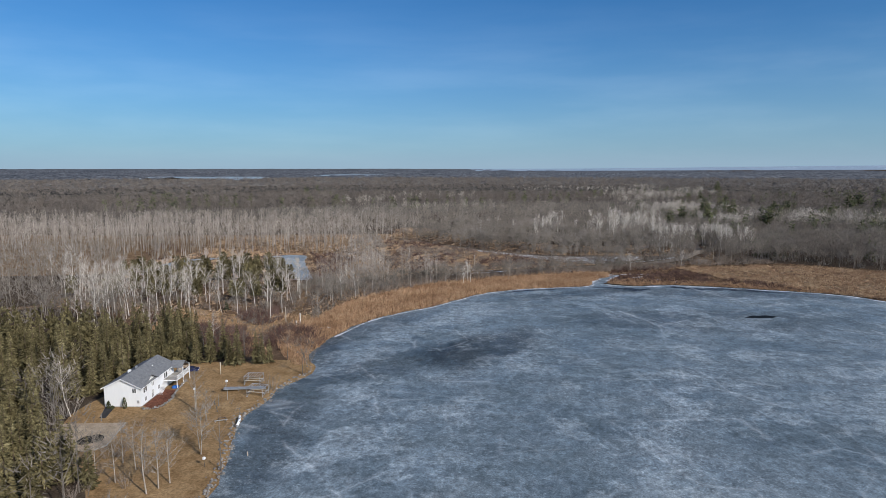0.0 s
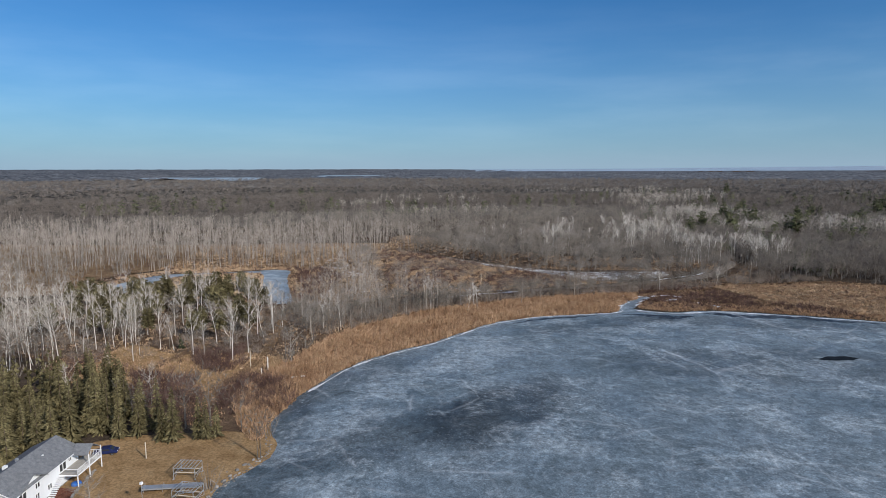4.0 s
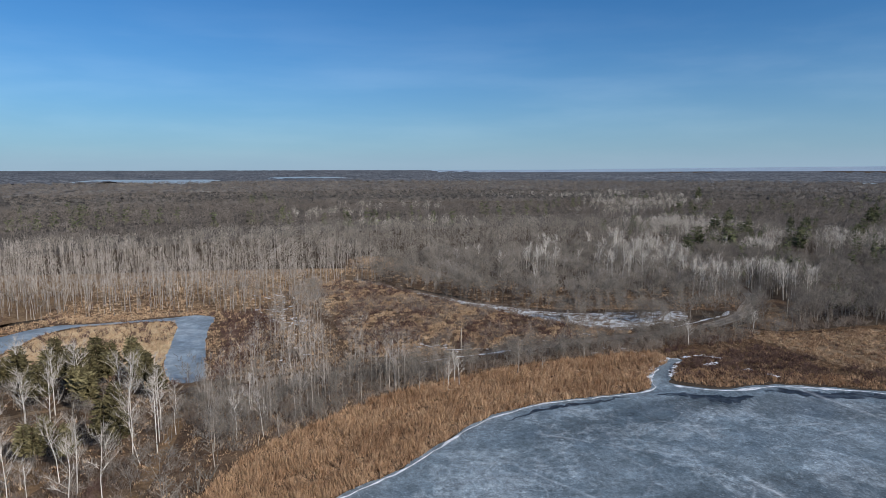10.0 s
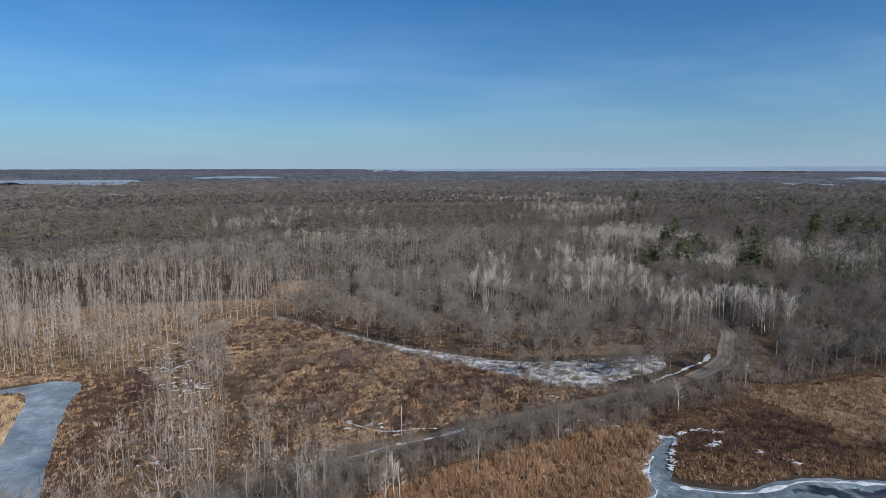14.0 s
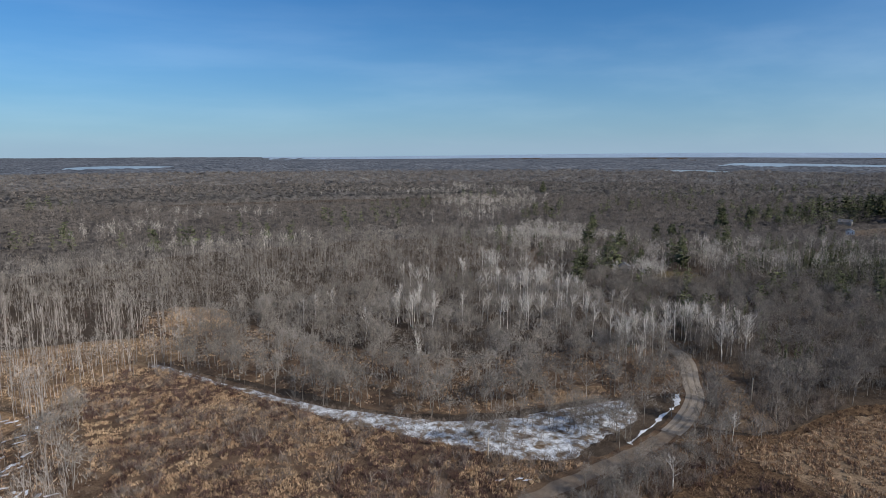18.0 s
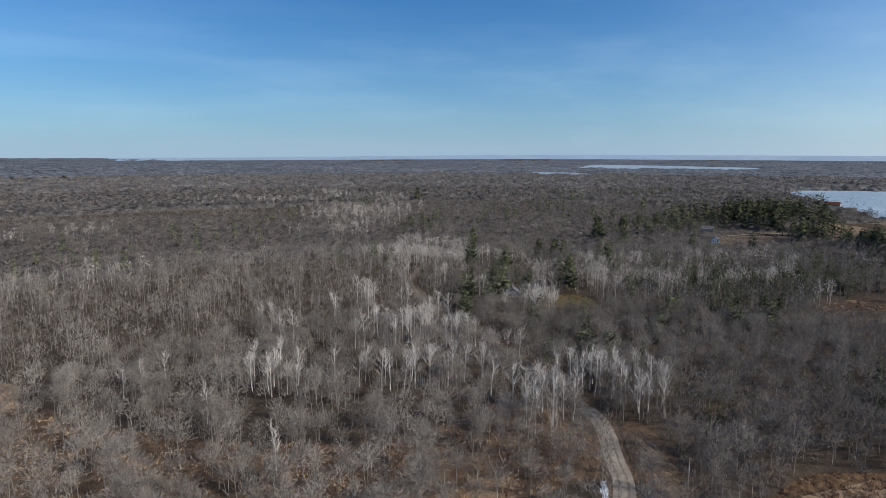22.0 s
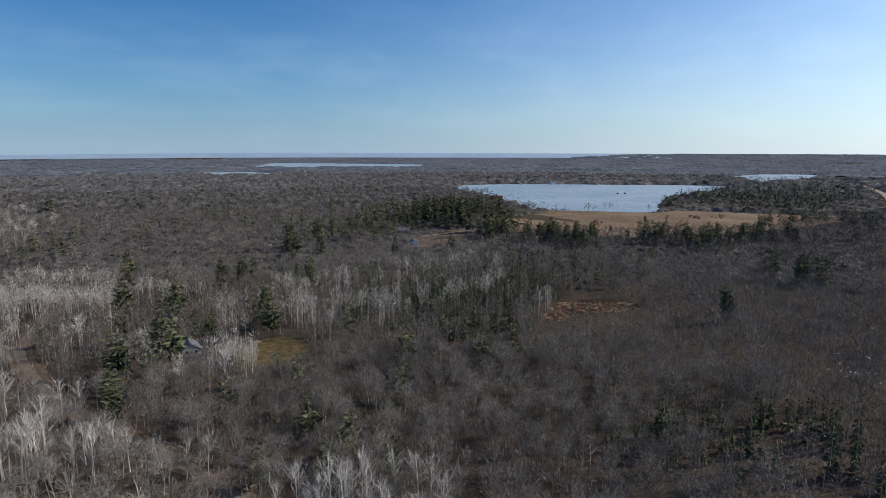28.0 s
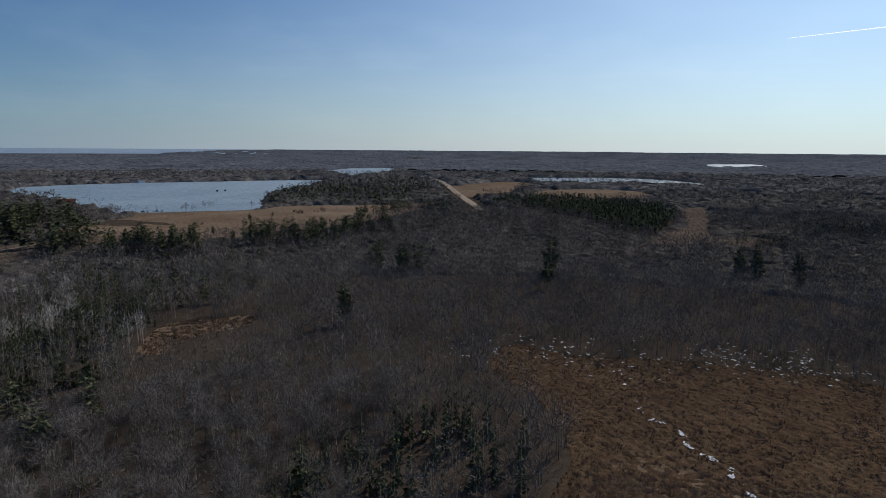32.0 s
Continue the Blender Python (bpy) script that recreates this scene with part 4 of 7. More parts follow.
woods("young_woods", hard, (-30, 290, 160, 360), 0.07, lambda x, y: near_line(ROAD, x, y, 15) & ~near_line(ROAD, x, y, 3.8) & ~over_line(x, y) & ~inside(LAKE, x, y) & ~inside(BEND_VERGE, x, y), M["hardwood"], "bare spreading trees beside the road", (0.4, 0.8))
woods("young_woods", hard, (60, 355, 130, 380), 0.04, lambda x, y: inside(PATCH, x, y), M["hardwood"], "bare trees standing in old snow", (0.5, 0.9))
def over_road(x, y):
    """East of the road, where the woods are darker and mixed."""
    line = np.asarray(ROAD)
    return x > np.interp(y, line[:, 1], line[:, 0]) + 3


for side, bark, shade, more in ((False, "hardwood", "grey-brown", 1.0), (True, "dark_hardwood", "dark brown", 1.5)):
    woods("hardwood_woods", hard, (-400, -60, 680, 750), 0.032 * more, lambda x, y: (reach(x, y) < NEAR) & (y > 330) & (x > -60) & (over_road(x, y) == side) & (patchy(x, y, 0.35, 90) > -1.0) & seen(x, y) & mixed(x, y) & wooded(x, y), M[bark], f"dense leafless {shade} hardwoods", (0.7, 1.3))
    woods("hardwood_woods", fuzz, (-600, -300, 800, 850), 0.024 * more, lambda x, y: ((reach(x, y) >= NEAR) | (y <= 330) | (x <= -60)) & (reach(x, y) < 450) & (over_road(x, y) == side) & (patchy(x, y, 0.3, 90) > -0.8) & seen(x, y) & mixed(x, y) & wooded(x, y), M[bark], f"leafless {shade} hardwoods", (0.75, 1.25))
saplings = [spray(520 + i, 6.0, 12, 0.2, 0.36, 0.15, False, 0.2) for i in range(8)]
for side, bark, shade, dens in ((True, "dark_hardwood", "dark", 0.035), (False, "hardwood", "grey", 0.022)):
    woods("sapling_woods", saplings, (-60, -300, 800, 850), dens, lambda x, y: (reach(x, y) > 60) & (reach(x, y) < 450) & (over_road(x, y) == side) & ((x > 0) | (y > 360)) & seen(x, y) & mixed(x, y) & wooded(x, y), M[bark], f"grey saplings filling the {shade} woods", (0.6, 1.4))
woods("hardwood_woods", lodh, (300, -500, 1250, 560), 0.009, lambda x, y: (reach(x, y) >= 430) & (reach(x, y) < MID) & seen(x, y) & ~inside(PLANTATION, x, y) & wooded(x, y), M["hardwood_far"], "leafless grey-brown hardwoods before the pasture", (0.8, 1.25))
woods("hardwood_woods", lodh, (-1100, -800, 1320, 1200), 0.0105, lambda x, y: (reach(x, y) >= 450) & (reach(x, y) < MID) & seen(x, y) & ~inside(ASPENS, x, y) & ~inside(PLANTATION, x, y) & wooded(x, y), M["hardwood_far"], "leafless grey-brown hardwoods further off", (0.8, 1.25))
woods("hardwood_woods", crown_far, (-2400, -1450, 2900, 2900), 0.004, lambda x, y: (reach(x, y) >= MID) & (reach(x, y) < 2100) & seen(x, y) & wooded(x, y), M["hardwood_far"], "far leafless woods", (0.9, 1.5))


def understory(box, step, low, high, near, far, mat, label, side=None):
    """A rough low canopy of saplings and brush that closes the woods below the tree tops."""
    q = np.random.default_rng(81)
    ux, uy = np.meshgrid(np.arange(box[0], box[2], step), np.arange(box[1], box[3], step))
    ux, uy = ux + q.uniform(-0.4, 0.4, ux.shape) * step, uy + q.uniform(-0.4, 0.4, ux.shape) * step
    fx, fy = ux.ravel(), uy.ravel()
    rr = reach(fx, fy)
    k = (rr > near) & (rr < far) & (side or seen)(fx, fy)
    k[k] &= wooded(fx[k], fy[k]) & dry(fx[k], fy[k]) & ~inside(ASPENS, fx[k], fy[k]) & ~inside(PLANTATION, fx[k], fy[k]) & ~inside(POND_MARSH, fx[k], fy[k])
    hz = (low + (high - low) * q.random(len(fx)) ** 1.3) * np.clip(1 + 0.15 * patchy(fx, fy, 0.03, 82), 0.6, 1.4)
    z = lie(fx, fy) + np.where(k, hz, -0.6)
    k = k.reshape(ux.shape)
    i = np.arange(ux.size).reshape(ux.shape)
    quad = np.stack([i[:-1, :-1], i[:-1, 1:], i[1:, 1:], i[1:, :-1]], -1).reshape(-1, 4)
    quad = quad[(k[:-1, :-1] | k[1:, 1:] | k[:-1, 1:] | k[1:, :-1]).ravel()]
    used = np.unique(quad)
    at = np.full(ux.size, -1)
    at[used] = np.arange(len(used))
    quad = at[quad]
    tagged(soup("understory", np.stack([fx, fy, z], -1)[used], np.concatenate([quad[:, [0, 1, 2]], quad[:, [0, 2, 3]]]), mat), label, "woods", kind="stuff")


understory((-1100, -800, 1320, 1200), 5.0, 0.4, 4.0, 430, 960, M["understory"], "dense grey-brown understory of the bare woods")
understory((-1600, -1000, 1900, 1800), 8.0, 1.0, 9.0, 940, 1420, M["mid_understory"], "grey-brown canopy further off, a little haze put into its colour")
understory((-2300, -1450, 2600, 2500), 13.0, 3.0, 12.0, 1400, 2300, M["far_understory"], "canopy of far bare woods, haze put into its paler grey-brown")


def behind(x, y):
    return ~seen(x, y) & (np.hypot(x - 50, y - 100) < 560) & ((y < 30) | ((x > 215) & (y < 240))) & wooded(x, y) & mixed(x, y)


understory((-520, -470, 620, 660), 7.0, 0.3, 5.0, 0, 900, M["understory"], "grey-brown understory behind the lake", behind)
woods("hardwood_woods", lodh, (-520, -470, 620, 660), 0.008, behind, M["hardwood_far"], "bare hardwoods behind the lake", (0.7, 1.1))

# the farthest woods: one rough canopy, with the haze in its colour
rr = np.geomspace(2250, 4945, 76)
aa = np.radians(np.arange(-62, 132, 0.42))
fx, fy = 50 + rr[:, None] * np.sin(aa), 180 + rr[:, None] * np.cos(aa)
fz = lie(fx, fy) + (5.0 + 8.0 * np.random.default_rng(3).random(fx.shape) ** 1.4 + np.clip(4.0 * patchy(fx, fy, 0.004, 5) + 2.0 * patchy(fx, fy, 0.016, 6), -4, 4)) * (1 - 0.75 * smoothstep(3600, 4500, rr))[:, None]
open_far = np.zeros(fx.shape, bool)
for p in FAR_LAKES:
    open_far |= inside(p, fx, fy)
inner = 4560 + 380 * smoothstep(66, 79, np.degrees(aa)) + 300 * (1 - smoothstep(2, 14, np.degrees(aa)))
open_far |= (rr[:, None] > inner) & (np.degrees(aa) > 2) & (np.degrees(aa) < 79)
edge = open_far.copy()
edge[1:] |= open_far[:-1]
edge[:-1] |= open_far[1:]
edge[:, 1:] |= open_far[:, :-1]
edge[:, :-1] |= open_far[:, 1:]
grade = (~edge).astype(float)
for k in range(3):
    grade = (grade + np.roll(grade, 1, 0) + np.roll(grade, -1, 0) + np.roll(grade, 1, 1) + np.roll(grade, -1, 1)) / 5
fz = lie(fx, fy) + np.where(edge, 0.3, (fz - lie(fx, fy)) * grade ** 2)
fi = np.arange(fx.size).reshape(fx.shape)
fq = np.stack([fi[:-1, :-1], fi[:-1, 1:], fi[1:, 1:], fi[1:, :-1]], -1).reshape(-1, 4)
fq = fq[~(open_far[:-1, :-1] | open_far[1:, 1:]).ravel()]
tagged(soup("far_woods", np.stack([fx, fy, fz], -1).reshape(-1, 3), np.concatenate([fq[:, [0, 2, 1]], fq[:, [0, 3, 2]]]), M["far_woods"]), "endless bare woods towards the horizon, blue haze put into their grey", "woods", kind="stuff")
for p in FAR_LAKES:
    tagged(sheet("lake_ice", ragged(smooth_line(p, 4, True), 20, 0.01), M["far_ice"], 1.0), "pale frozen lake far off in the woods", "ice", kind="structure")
# the great lake under the skyline
ga, gr = np.radians(np.arange(2, 80, 1.0)), np.linspace(4540, 4940, 8)
lx, ly = 50 + gr[:, None] * np.sin(ga), 180 + gr[:, None] * np.cos(ga)
li = np.arange(lx.size).reshape(lx.shape)
lq = np.stack([li[:-1, :-1], li[:-1, 1:], li[1:, 1:], li[1:, :-1]], -1).reshape(-1, 4)
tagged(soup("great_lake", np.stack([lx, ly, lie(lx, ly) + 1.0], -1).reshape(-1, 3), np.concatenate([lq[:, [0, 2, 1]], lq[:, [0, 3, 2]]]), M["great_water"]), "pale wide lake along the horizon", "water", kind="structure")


# ---- reeds, grass, brush ----
def reeds(name, poly, dens, mat, label, h=1.0, lump=0.5, blades=6, bare=-9.0, thick=0.2):
    a = np.asarray(poly)
    box = (a[:, 0].min(), a[:, 1].min(), a[:, 0].max(), a[:, 1].max())
    p = spread_over(box, dens, lambda x, y: inside(poly, x, y) & ~inside(LAKE, x, y) & ~inside(POND, x, y) & ~(inside(PATCH, x, y) & (rng.random(len(x)) < 0.8)) & ~near_line(ROAD, x, y, 4.0) & (0.6 * patchy(x, y, 0.12, 14) + 0.8 * patchy(x, y, 0.6, 15) > bare))
    n = len(p)
    s = rng.uniform(0.6, 1.1, n) * (1 + lump * np.clip(0.8 * patchy(p[:, 0], p[:, 1], 2.4, 11) + 0.5 * patchy(p[:, 0], p[:, 1], 0.5, 12), -0.9, 0.9))
    return tagged(scatter(name, [tuft(500 + i, 1.5 * h, blades, thick) for i in range(10)], p, rng.random(n) * 6.283, np.stack([np.full(n, 1.0), np.full(n, 1.0), np.clip(s, 0.25, 2)], -1), mat), label, "reeds", kind="stuff")


reeds("cattails", REED_BELT, 5.5, M["reeds"], "dense golden-brown dead cattails along the ice", 1.0, 0.8, 5, -9.0, 0.15)
reeds("marsh_grass", MEADOW, 2.6, M["meadow_grass"], "golden tussocks of marsh grass", 0.55, 0.8, 5, -0.35, 0.26)
reeds("marsh_grass", EAST_MARSH, 1.5, M["marsh_grass"], "matted brown marsh grass by the lake", 0.5, 0.8, 4, -0.5, 0.26)


def hummocks(poly, flat, box, step, height, mat, label):
    """Uneven boggy ground: a fine net of low mounds inside the outline, level where the golden grass begins."""
    x, y = np.meshgrid(np.arange(box[0], box[2], step), np.arange(box[1], box[3], step), indexing="ij")
    x = x + rng.uniform(-0.3, 0.3, x.shape) * step
    y = y + rng.uniform(-0.3, 0.3, y.shape) * step
    ok = (inside(poly, x.ravel(), y.ravel()) & ~inside(flat, x.ravel(), y.ravel())).reshape(x.shape) | (inside(poly, x.ravel(), y.ravel()).reshape(x.shape) & (x > 236 + 14 * patchy(x, y, 0.12, 73)))
    lump = patchy(x, y, 2.2, 71) + 0.6 * patchy(x, y, 0.9, 72) + 0.5 * rng.normal(0, 0.5, x.shape)
    z = 0.09 + height * np.clip(0.5 + 0.6 * lump, 0.0, 1.6)
    m = x.shape[1]
    a, b = np.nonzero(ok[:-1, :-1] & ok[1:, :-1] & ok[:-1, 1:] & ok[1:, 1:])
    k = a * m + b
    quads = np.stack([k, k + m, k + m + 1, k + 1], -1)
    used, index = np.unique(quads, return_inverse=True)
    me = bpy.data.meshes.new("marsh_hummocks")
    me.from_pydata(np.stack([x.ravel(), y.ravel(), z.ravel()], -1)[used].tolist(), [], index.reshape(quads.shape).tolist())
    me.polygons.foreach_set("use_smooth", np.ones(len(me.polygons), bool))
    me.materials.append(mat)
    tagged(new("marsh_hummocks", me), label, "ground", kind="stuff")


GOLD = [(128, 334), (140, 300), (165, 268), (184, 253), (205, 233), (216, 200), (250, 215), (290, 270), (270, 292), (206, 336), (180, 340), (150, 334)]
hummocks(EAST_MARSH, GOLD, (150, 90, 395, 345), 0.85, 0.5, M["bog"], "low brown hummocks of matted bog grass")
tagged(sheet("grass_ground", ragged(GOLD, 3.0, 0.1), M["gold_floor"], 0.06), "tan dead grass on the marsh", "ground", kind="structure")
reeds("marsh_grass", GOLD, 3.0, M["meadow_grass"], "golden dead grass on the marsh", 0.55, 0.9, 4, -0.6, 0.28)
STRAW = [(-83, 312), (-87.5, 333), (-92, 350), (-96, 362), (-103, 369.5), (-113, 369.5), (-122, 366.6), (-132, 364), (-139, 358), (-142.5, 346), (-141.5, 318), (-120, 306), (-98, 304)]
FAR_BANK = [(-148, 373), (-133, 371), (-124, 373.5), (-114, 377), (-103, 381), (-97, 388), (-112, 388), (-130, 382), (-148, 381)]
tagged(sheet("grass_ground", [(79, 309), (93, 309), (98, 328), (84, 326)], M["marsh"], 0.044), "brown wet grass above the inlet", "ground", kind="structure")
tagged(sheet("grass_ground", ragged(smooth_line(FAR_BANK, 4, True), 1.0), M["gold_floor"], 0.073), "golden grass on the far bank of the pond", "ground", kind="structure")
reeds("marsh_grass", FAR_BANK, 1.6, M["meadow_grass"], "golden dead grass on the far bank of the pond", 0.5, 0.6, 4)
tagged(sheet("grass_ground", STRAW, M["straw"], 0.07), "pale straw-coloured marsh inside the pond's bend", "ground", kind="structure")
reeds("woodland_grass", [(-160, 378), (-110, 386), (-72, 380), (-56, 404), (-50, 446), (-36, 470), (-24, 500), (-90, 500), (-170, 480)], 0.8, M["meadow_grass"], "tan dead grass under the aspens", 0.45, 0.8, 4, -0.5, 0.3)
reeds("marsh_grass", STRAW, 1.8, M["straw"], "pale straw-coloured grass inside the pond's bend", 0.5, 0.5, 3)
reeds("marsh_grass", [(79, 287), (90, 281), (108, 283.5), (120, 281), (138, 275), (170, 263), (176, 270), (150, 282), (120, 292), (90, 297), (82, 294)], 3.2, M["reeds"], "golden reeds along the frozen inlet", 0.7, 0.8, 4)
reeds("marsh_grass", POND_MARSH, 1.2, M["meadow_grass"], "tan marsh grass round the pond", 0.6, 0.8, 4, -0.6, 0.24)
for k, poly in enumerate(([(-172, 288), (-160, 240), (-108, 214), (-60, 212), (-50, 240), (-55, 280), (-72, 292), (-98, 297)], [(-62, 208), (-44, 206), (-36, 226), (-20, 246), (4, 272), (-30, 276), (-60, 292)], [(-57, 296), (-14, 312), (-24, 335), (-32, 362), (-42, 400), (-52, 446), (-70, 420), (-62, 384), (-56, 350)])):
    tagged(sheet("grass_ground", ragged(smooth_line(poly, 6, True), 6.0 if k < 2 else 1.0, 0.12), M["marsh"], 0.016 - 0.005 * k), "brown leafy grass below birches and saplings", "ground", kind="structure")
    reeds("woodland_grass", poly, 0.6, M["meadow_grass"], "tan dead grass below the birches", 0.4, 0.8, 4, -0.3, 0.26)
reeds("marsh_grass", THIN, 1.2, M["meadow_grass"], "tan grass under thin young trees", 0.5, 0.5, 3)
ISLAND_EDGE = [(-28, 466), (0, 438), (40, 397), (70, 381), (122, 378), (148, 374), (158, 390), (168, 415), (150, 432), (110, 424), (64, 446), (24, 484), (-8, 530), (-30, 562), (-44, 540), (-40, 490)]
tagged(sheet("grass_ground", ragged(smooth_line(ISLAND_EDGE, 6, True), 4.0, 0.1), M["marsh"], 0.021), "brown leafy grass along the edge of the woods", "ground", kind="structure")
reeds("woodland_grass", ISLAND_EDGE, 0.9, M["meadow_grass"], "tan dead grass along the edge of the woods", 0.45, 0.8, 4, 0.1, 0.28)
for poly in ([(-31, 557), (-9, 549), (-2, 519), (-12, 508), (-24, 498), (-33, 520)], [(84, 387), (110, 392), (121, 388), (121, 380), (108, 379), (92, 381)], [(172, 387), (165, 363), (152, 341), (134, 349), (147, 355), (160, 371)]):
    tagged(sheet("grass_ground", ragged(smooth_line(poly, 6, True), 2.0, 0.2), M["gold_floor"], 0.068), "patch of golden dead grass by the woods", "ground", kind="structure")
    reeds("woodland_grass", poly, 1.6, M["meadow_grass"], "golden dead grass by the woods", 0.5, 0.8, 4, -0.4, 0.28)
reeds("rough_grass", ROUGH, 1.2, M["meadow_grass"], "tan tufts of rough grass", 0.35, 0.5, 3)
reeds("marsh_grass", ORANGE, 2.2, M["marsh_grass"], "orange-brown grass in a clearing", 0.6, 0.7, 4, -0.6, 0.3)
reeds("marsh_grass", OPEN_EAST, 0.06, M["meadow_grass"], "brown grass of an open bog", 1.2)


def brush(poly, dens, label, size=(0.5, 1.2), limit=0.0, seed=21, mat="brush", temps=None):
    a = np.asarray(poly)
    box = (a[:, 0].min(), a[:, 1].min(), a[:, 0].max(), a[:, 1].max())
    p = spread_over(box, dens, lambda x, y: inside(poly, x, y) & ~inside(LAKE, x, y) & ~inside(POND, x, y) & ~(inside(ROUGH, x, y) & (rng.random(len(x)) < 0.78)) & ~near_line(ROAD, x, y, 3.4) & (0.75 * patchy(x, y, 0.12, seed) + 0.75 * patchy(x, y, 0.5, seed + 50) > limit))
    n = len(p)
    tagged(scatter("brush", temps or low, p, rng.random(n) * 6.283, rng.uniform(*size, n), M[mat]), label, "bushes", kind="stuff")


p = spread_over((-420, -60, 700, 760), 0.011, lambda x, y: (reach(x, y) < 400) & (rng.random(len(x)) < np.where(reach(x, y) < 225, 1.0, 0.7)) & seen(x, y) & mixed(x, y) & wooded(x, y))
tagged(scatter("brush", fine_low, p, rng.random(len(p)) * 6.283, rng.uniform(1.0, 2.3, len(p)), M["hardwood"]), "grey-brown saplings and brush below the hardwoods", "bushes", kind="stuff")
brush(MEADOW, 0.8, "red-brown leafless brush on the marsh meadow", (0.3, 0.8), 0.0)
brush(THIN, 0.15, "brown brush among young trees", (0.4, 1.1), -0.4, 27, "thicket", fine_low)
brush(EAST_MARSH, 0.05, "low red-brown brush in the marsh", (0.3, 0.7), 0.35)
brush([(80, 289), (108, 286), (138, 278), (160, 268), (160, 284), (140, 300), (126, 322), (112, 334), (98, 330), (86, 312)], 0.6, "dense red-brown brush beside the inlet", (0.35, 0.8), -0.5, 41)
brush(ROADSIDE, 0.5, "brown brush along the road", (0.5, 1.4), -0.7, 22, "thicket", fine_low)
brush(MEADOW, 0.16, "grey bare bushes on the marsh meadow", (0.6, 1.6), -0.1, 31, "thicket", fine_low)
brush(NORTH_YARD, 0.3, "dark red-brown thicket by the shore", (0.5, 1.3), -0.1, 23, "brush", fine_low)
brush(BIRCHES, 0.26, "brown undergrowth below the birches", (0.4, 1.2), -0.6, 24, "thicket", fine_low)
brush([(-60, 200), (-44, 204), (-38, 190), (-37, 172), (-46, 164), (-52, 176), (-56, 186)], 0.5, "dense red-brown dogwood shrubs by the reeds", (0.7, 1.5), -0.6, 33, "brush", fine_low)
p = spread_over((-40, 340, 130, 470), 0.9, lambda x, y: near_line(PATCH, x, y, 1.6))
tagged(scatter("brush", fine_low, p, rng.random(len(p)) * 6.283, rng.uniform(0.25, 0.6, len(p)), M["thicket"]), "dry tufts along the edge of old snow", "bushes", kind="stuff")
brush(PATCH, 0.32, "brown tufts and bushes in old snow", (0.4, 0.9), -0.3, 35, "thicket", fine_low)
for poly in ([(-88.9, 208.8), (-67.7, 204.2), (-59.9, 185.5), (-73.6, 185.8)], [(-58.3, 204.0), (-48.7, 207.9), (-42.5, 196.2), (-45.7, 183.6), (-49.8, 183.7)], [(-76.9, 220.7), (-64.9, 235.1), (-58.4, 217.1), (-61.9, 206.8), (-70.2, 211.2)]):
    p = spread_over((min(x for x, y in poly), min(y for x, y in poly), max(x for x, y in poly), max(y for x, y in poly)), 0.7, lambda x, y: inside(poly, x, y))
    tagged(scatter("brush", fine_low, p, rng.random(len(p)) * 6.283, rng.uniform(0.5, 1.15, len(p)), M["brush"]), "dense red-brown dogwood brush beside the track", "bushes", kind="stuff")
brush([(-63, 298), (-56, 300), (-52, 330), (-54, 362), (-70, 388), (-82, 382), (-75, 352), (-67, 322)], 0.6, "dark red-brown brush along the pond", (0.4, 0.9), -0.9, 44)
brush([(-76, 293), (-68, 295), (-61, 297), (-58, 290), (-68, 286), (-76, 289)], 1.0, "dark shrub at the end of the pond", (0.6, 1.2), -0.9, 45, "brush", fine_low)
brush(POND_MARSH, 0.1, "bare shrubs round the pond", (0.5, 1.2), 0.1, 25)
brush(ASPENS, 0.03, "low brush under the aspens", (0.4, 0.9), 0.0, 26)
tagged(sheet("grass_ground", ragged(smooth_line([(-430, 320), (-190, 310), (-176, 352), (-156, 381.6), (-72, 384), (-48, 405.6), (-45.6, 446.4), (-33.6, 463.2), (-16.8, 477.6), (-36, 504), (-96, 504), (-240, 492), (-396, 480)], 4, True), 3.0, 0.05), M["aspen_floor"], 0.03), "tan grassy floor under the aspens", "ground", kind="structure")


# ---- single trees ----
def grow(name, pairs, places, mats, label, category, group=""):
    """Single trees with trunk and crown, on shared meshes. places: x, y, size."""
    kinds = []
    for i, (x, y, s) in enumerate(places):
        m = pose(x, y, float(lie(x, y)) - 0.1, 0, 0, (i * 137.5) % 360)
        j = i % len(pairs)
        if i < len(pairs):
            (v, t), (v2, t2) = pairs[j]
            e = new(name)
            soup("trunk", v, t, mats[0], e)
            soup("crown", v2, t2, mats[1], e)
            e.matrix_basis = m @ Matrix.Diagonal((s, s, s, 1))
            kinds.append(tagged(e, label, category, group))
        else:
            copy_thing(kinds[j], m).scale = (s, s, s)


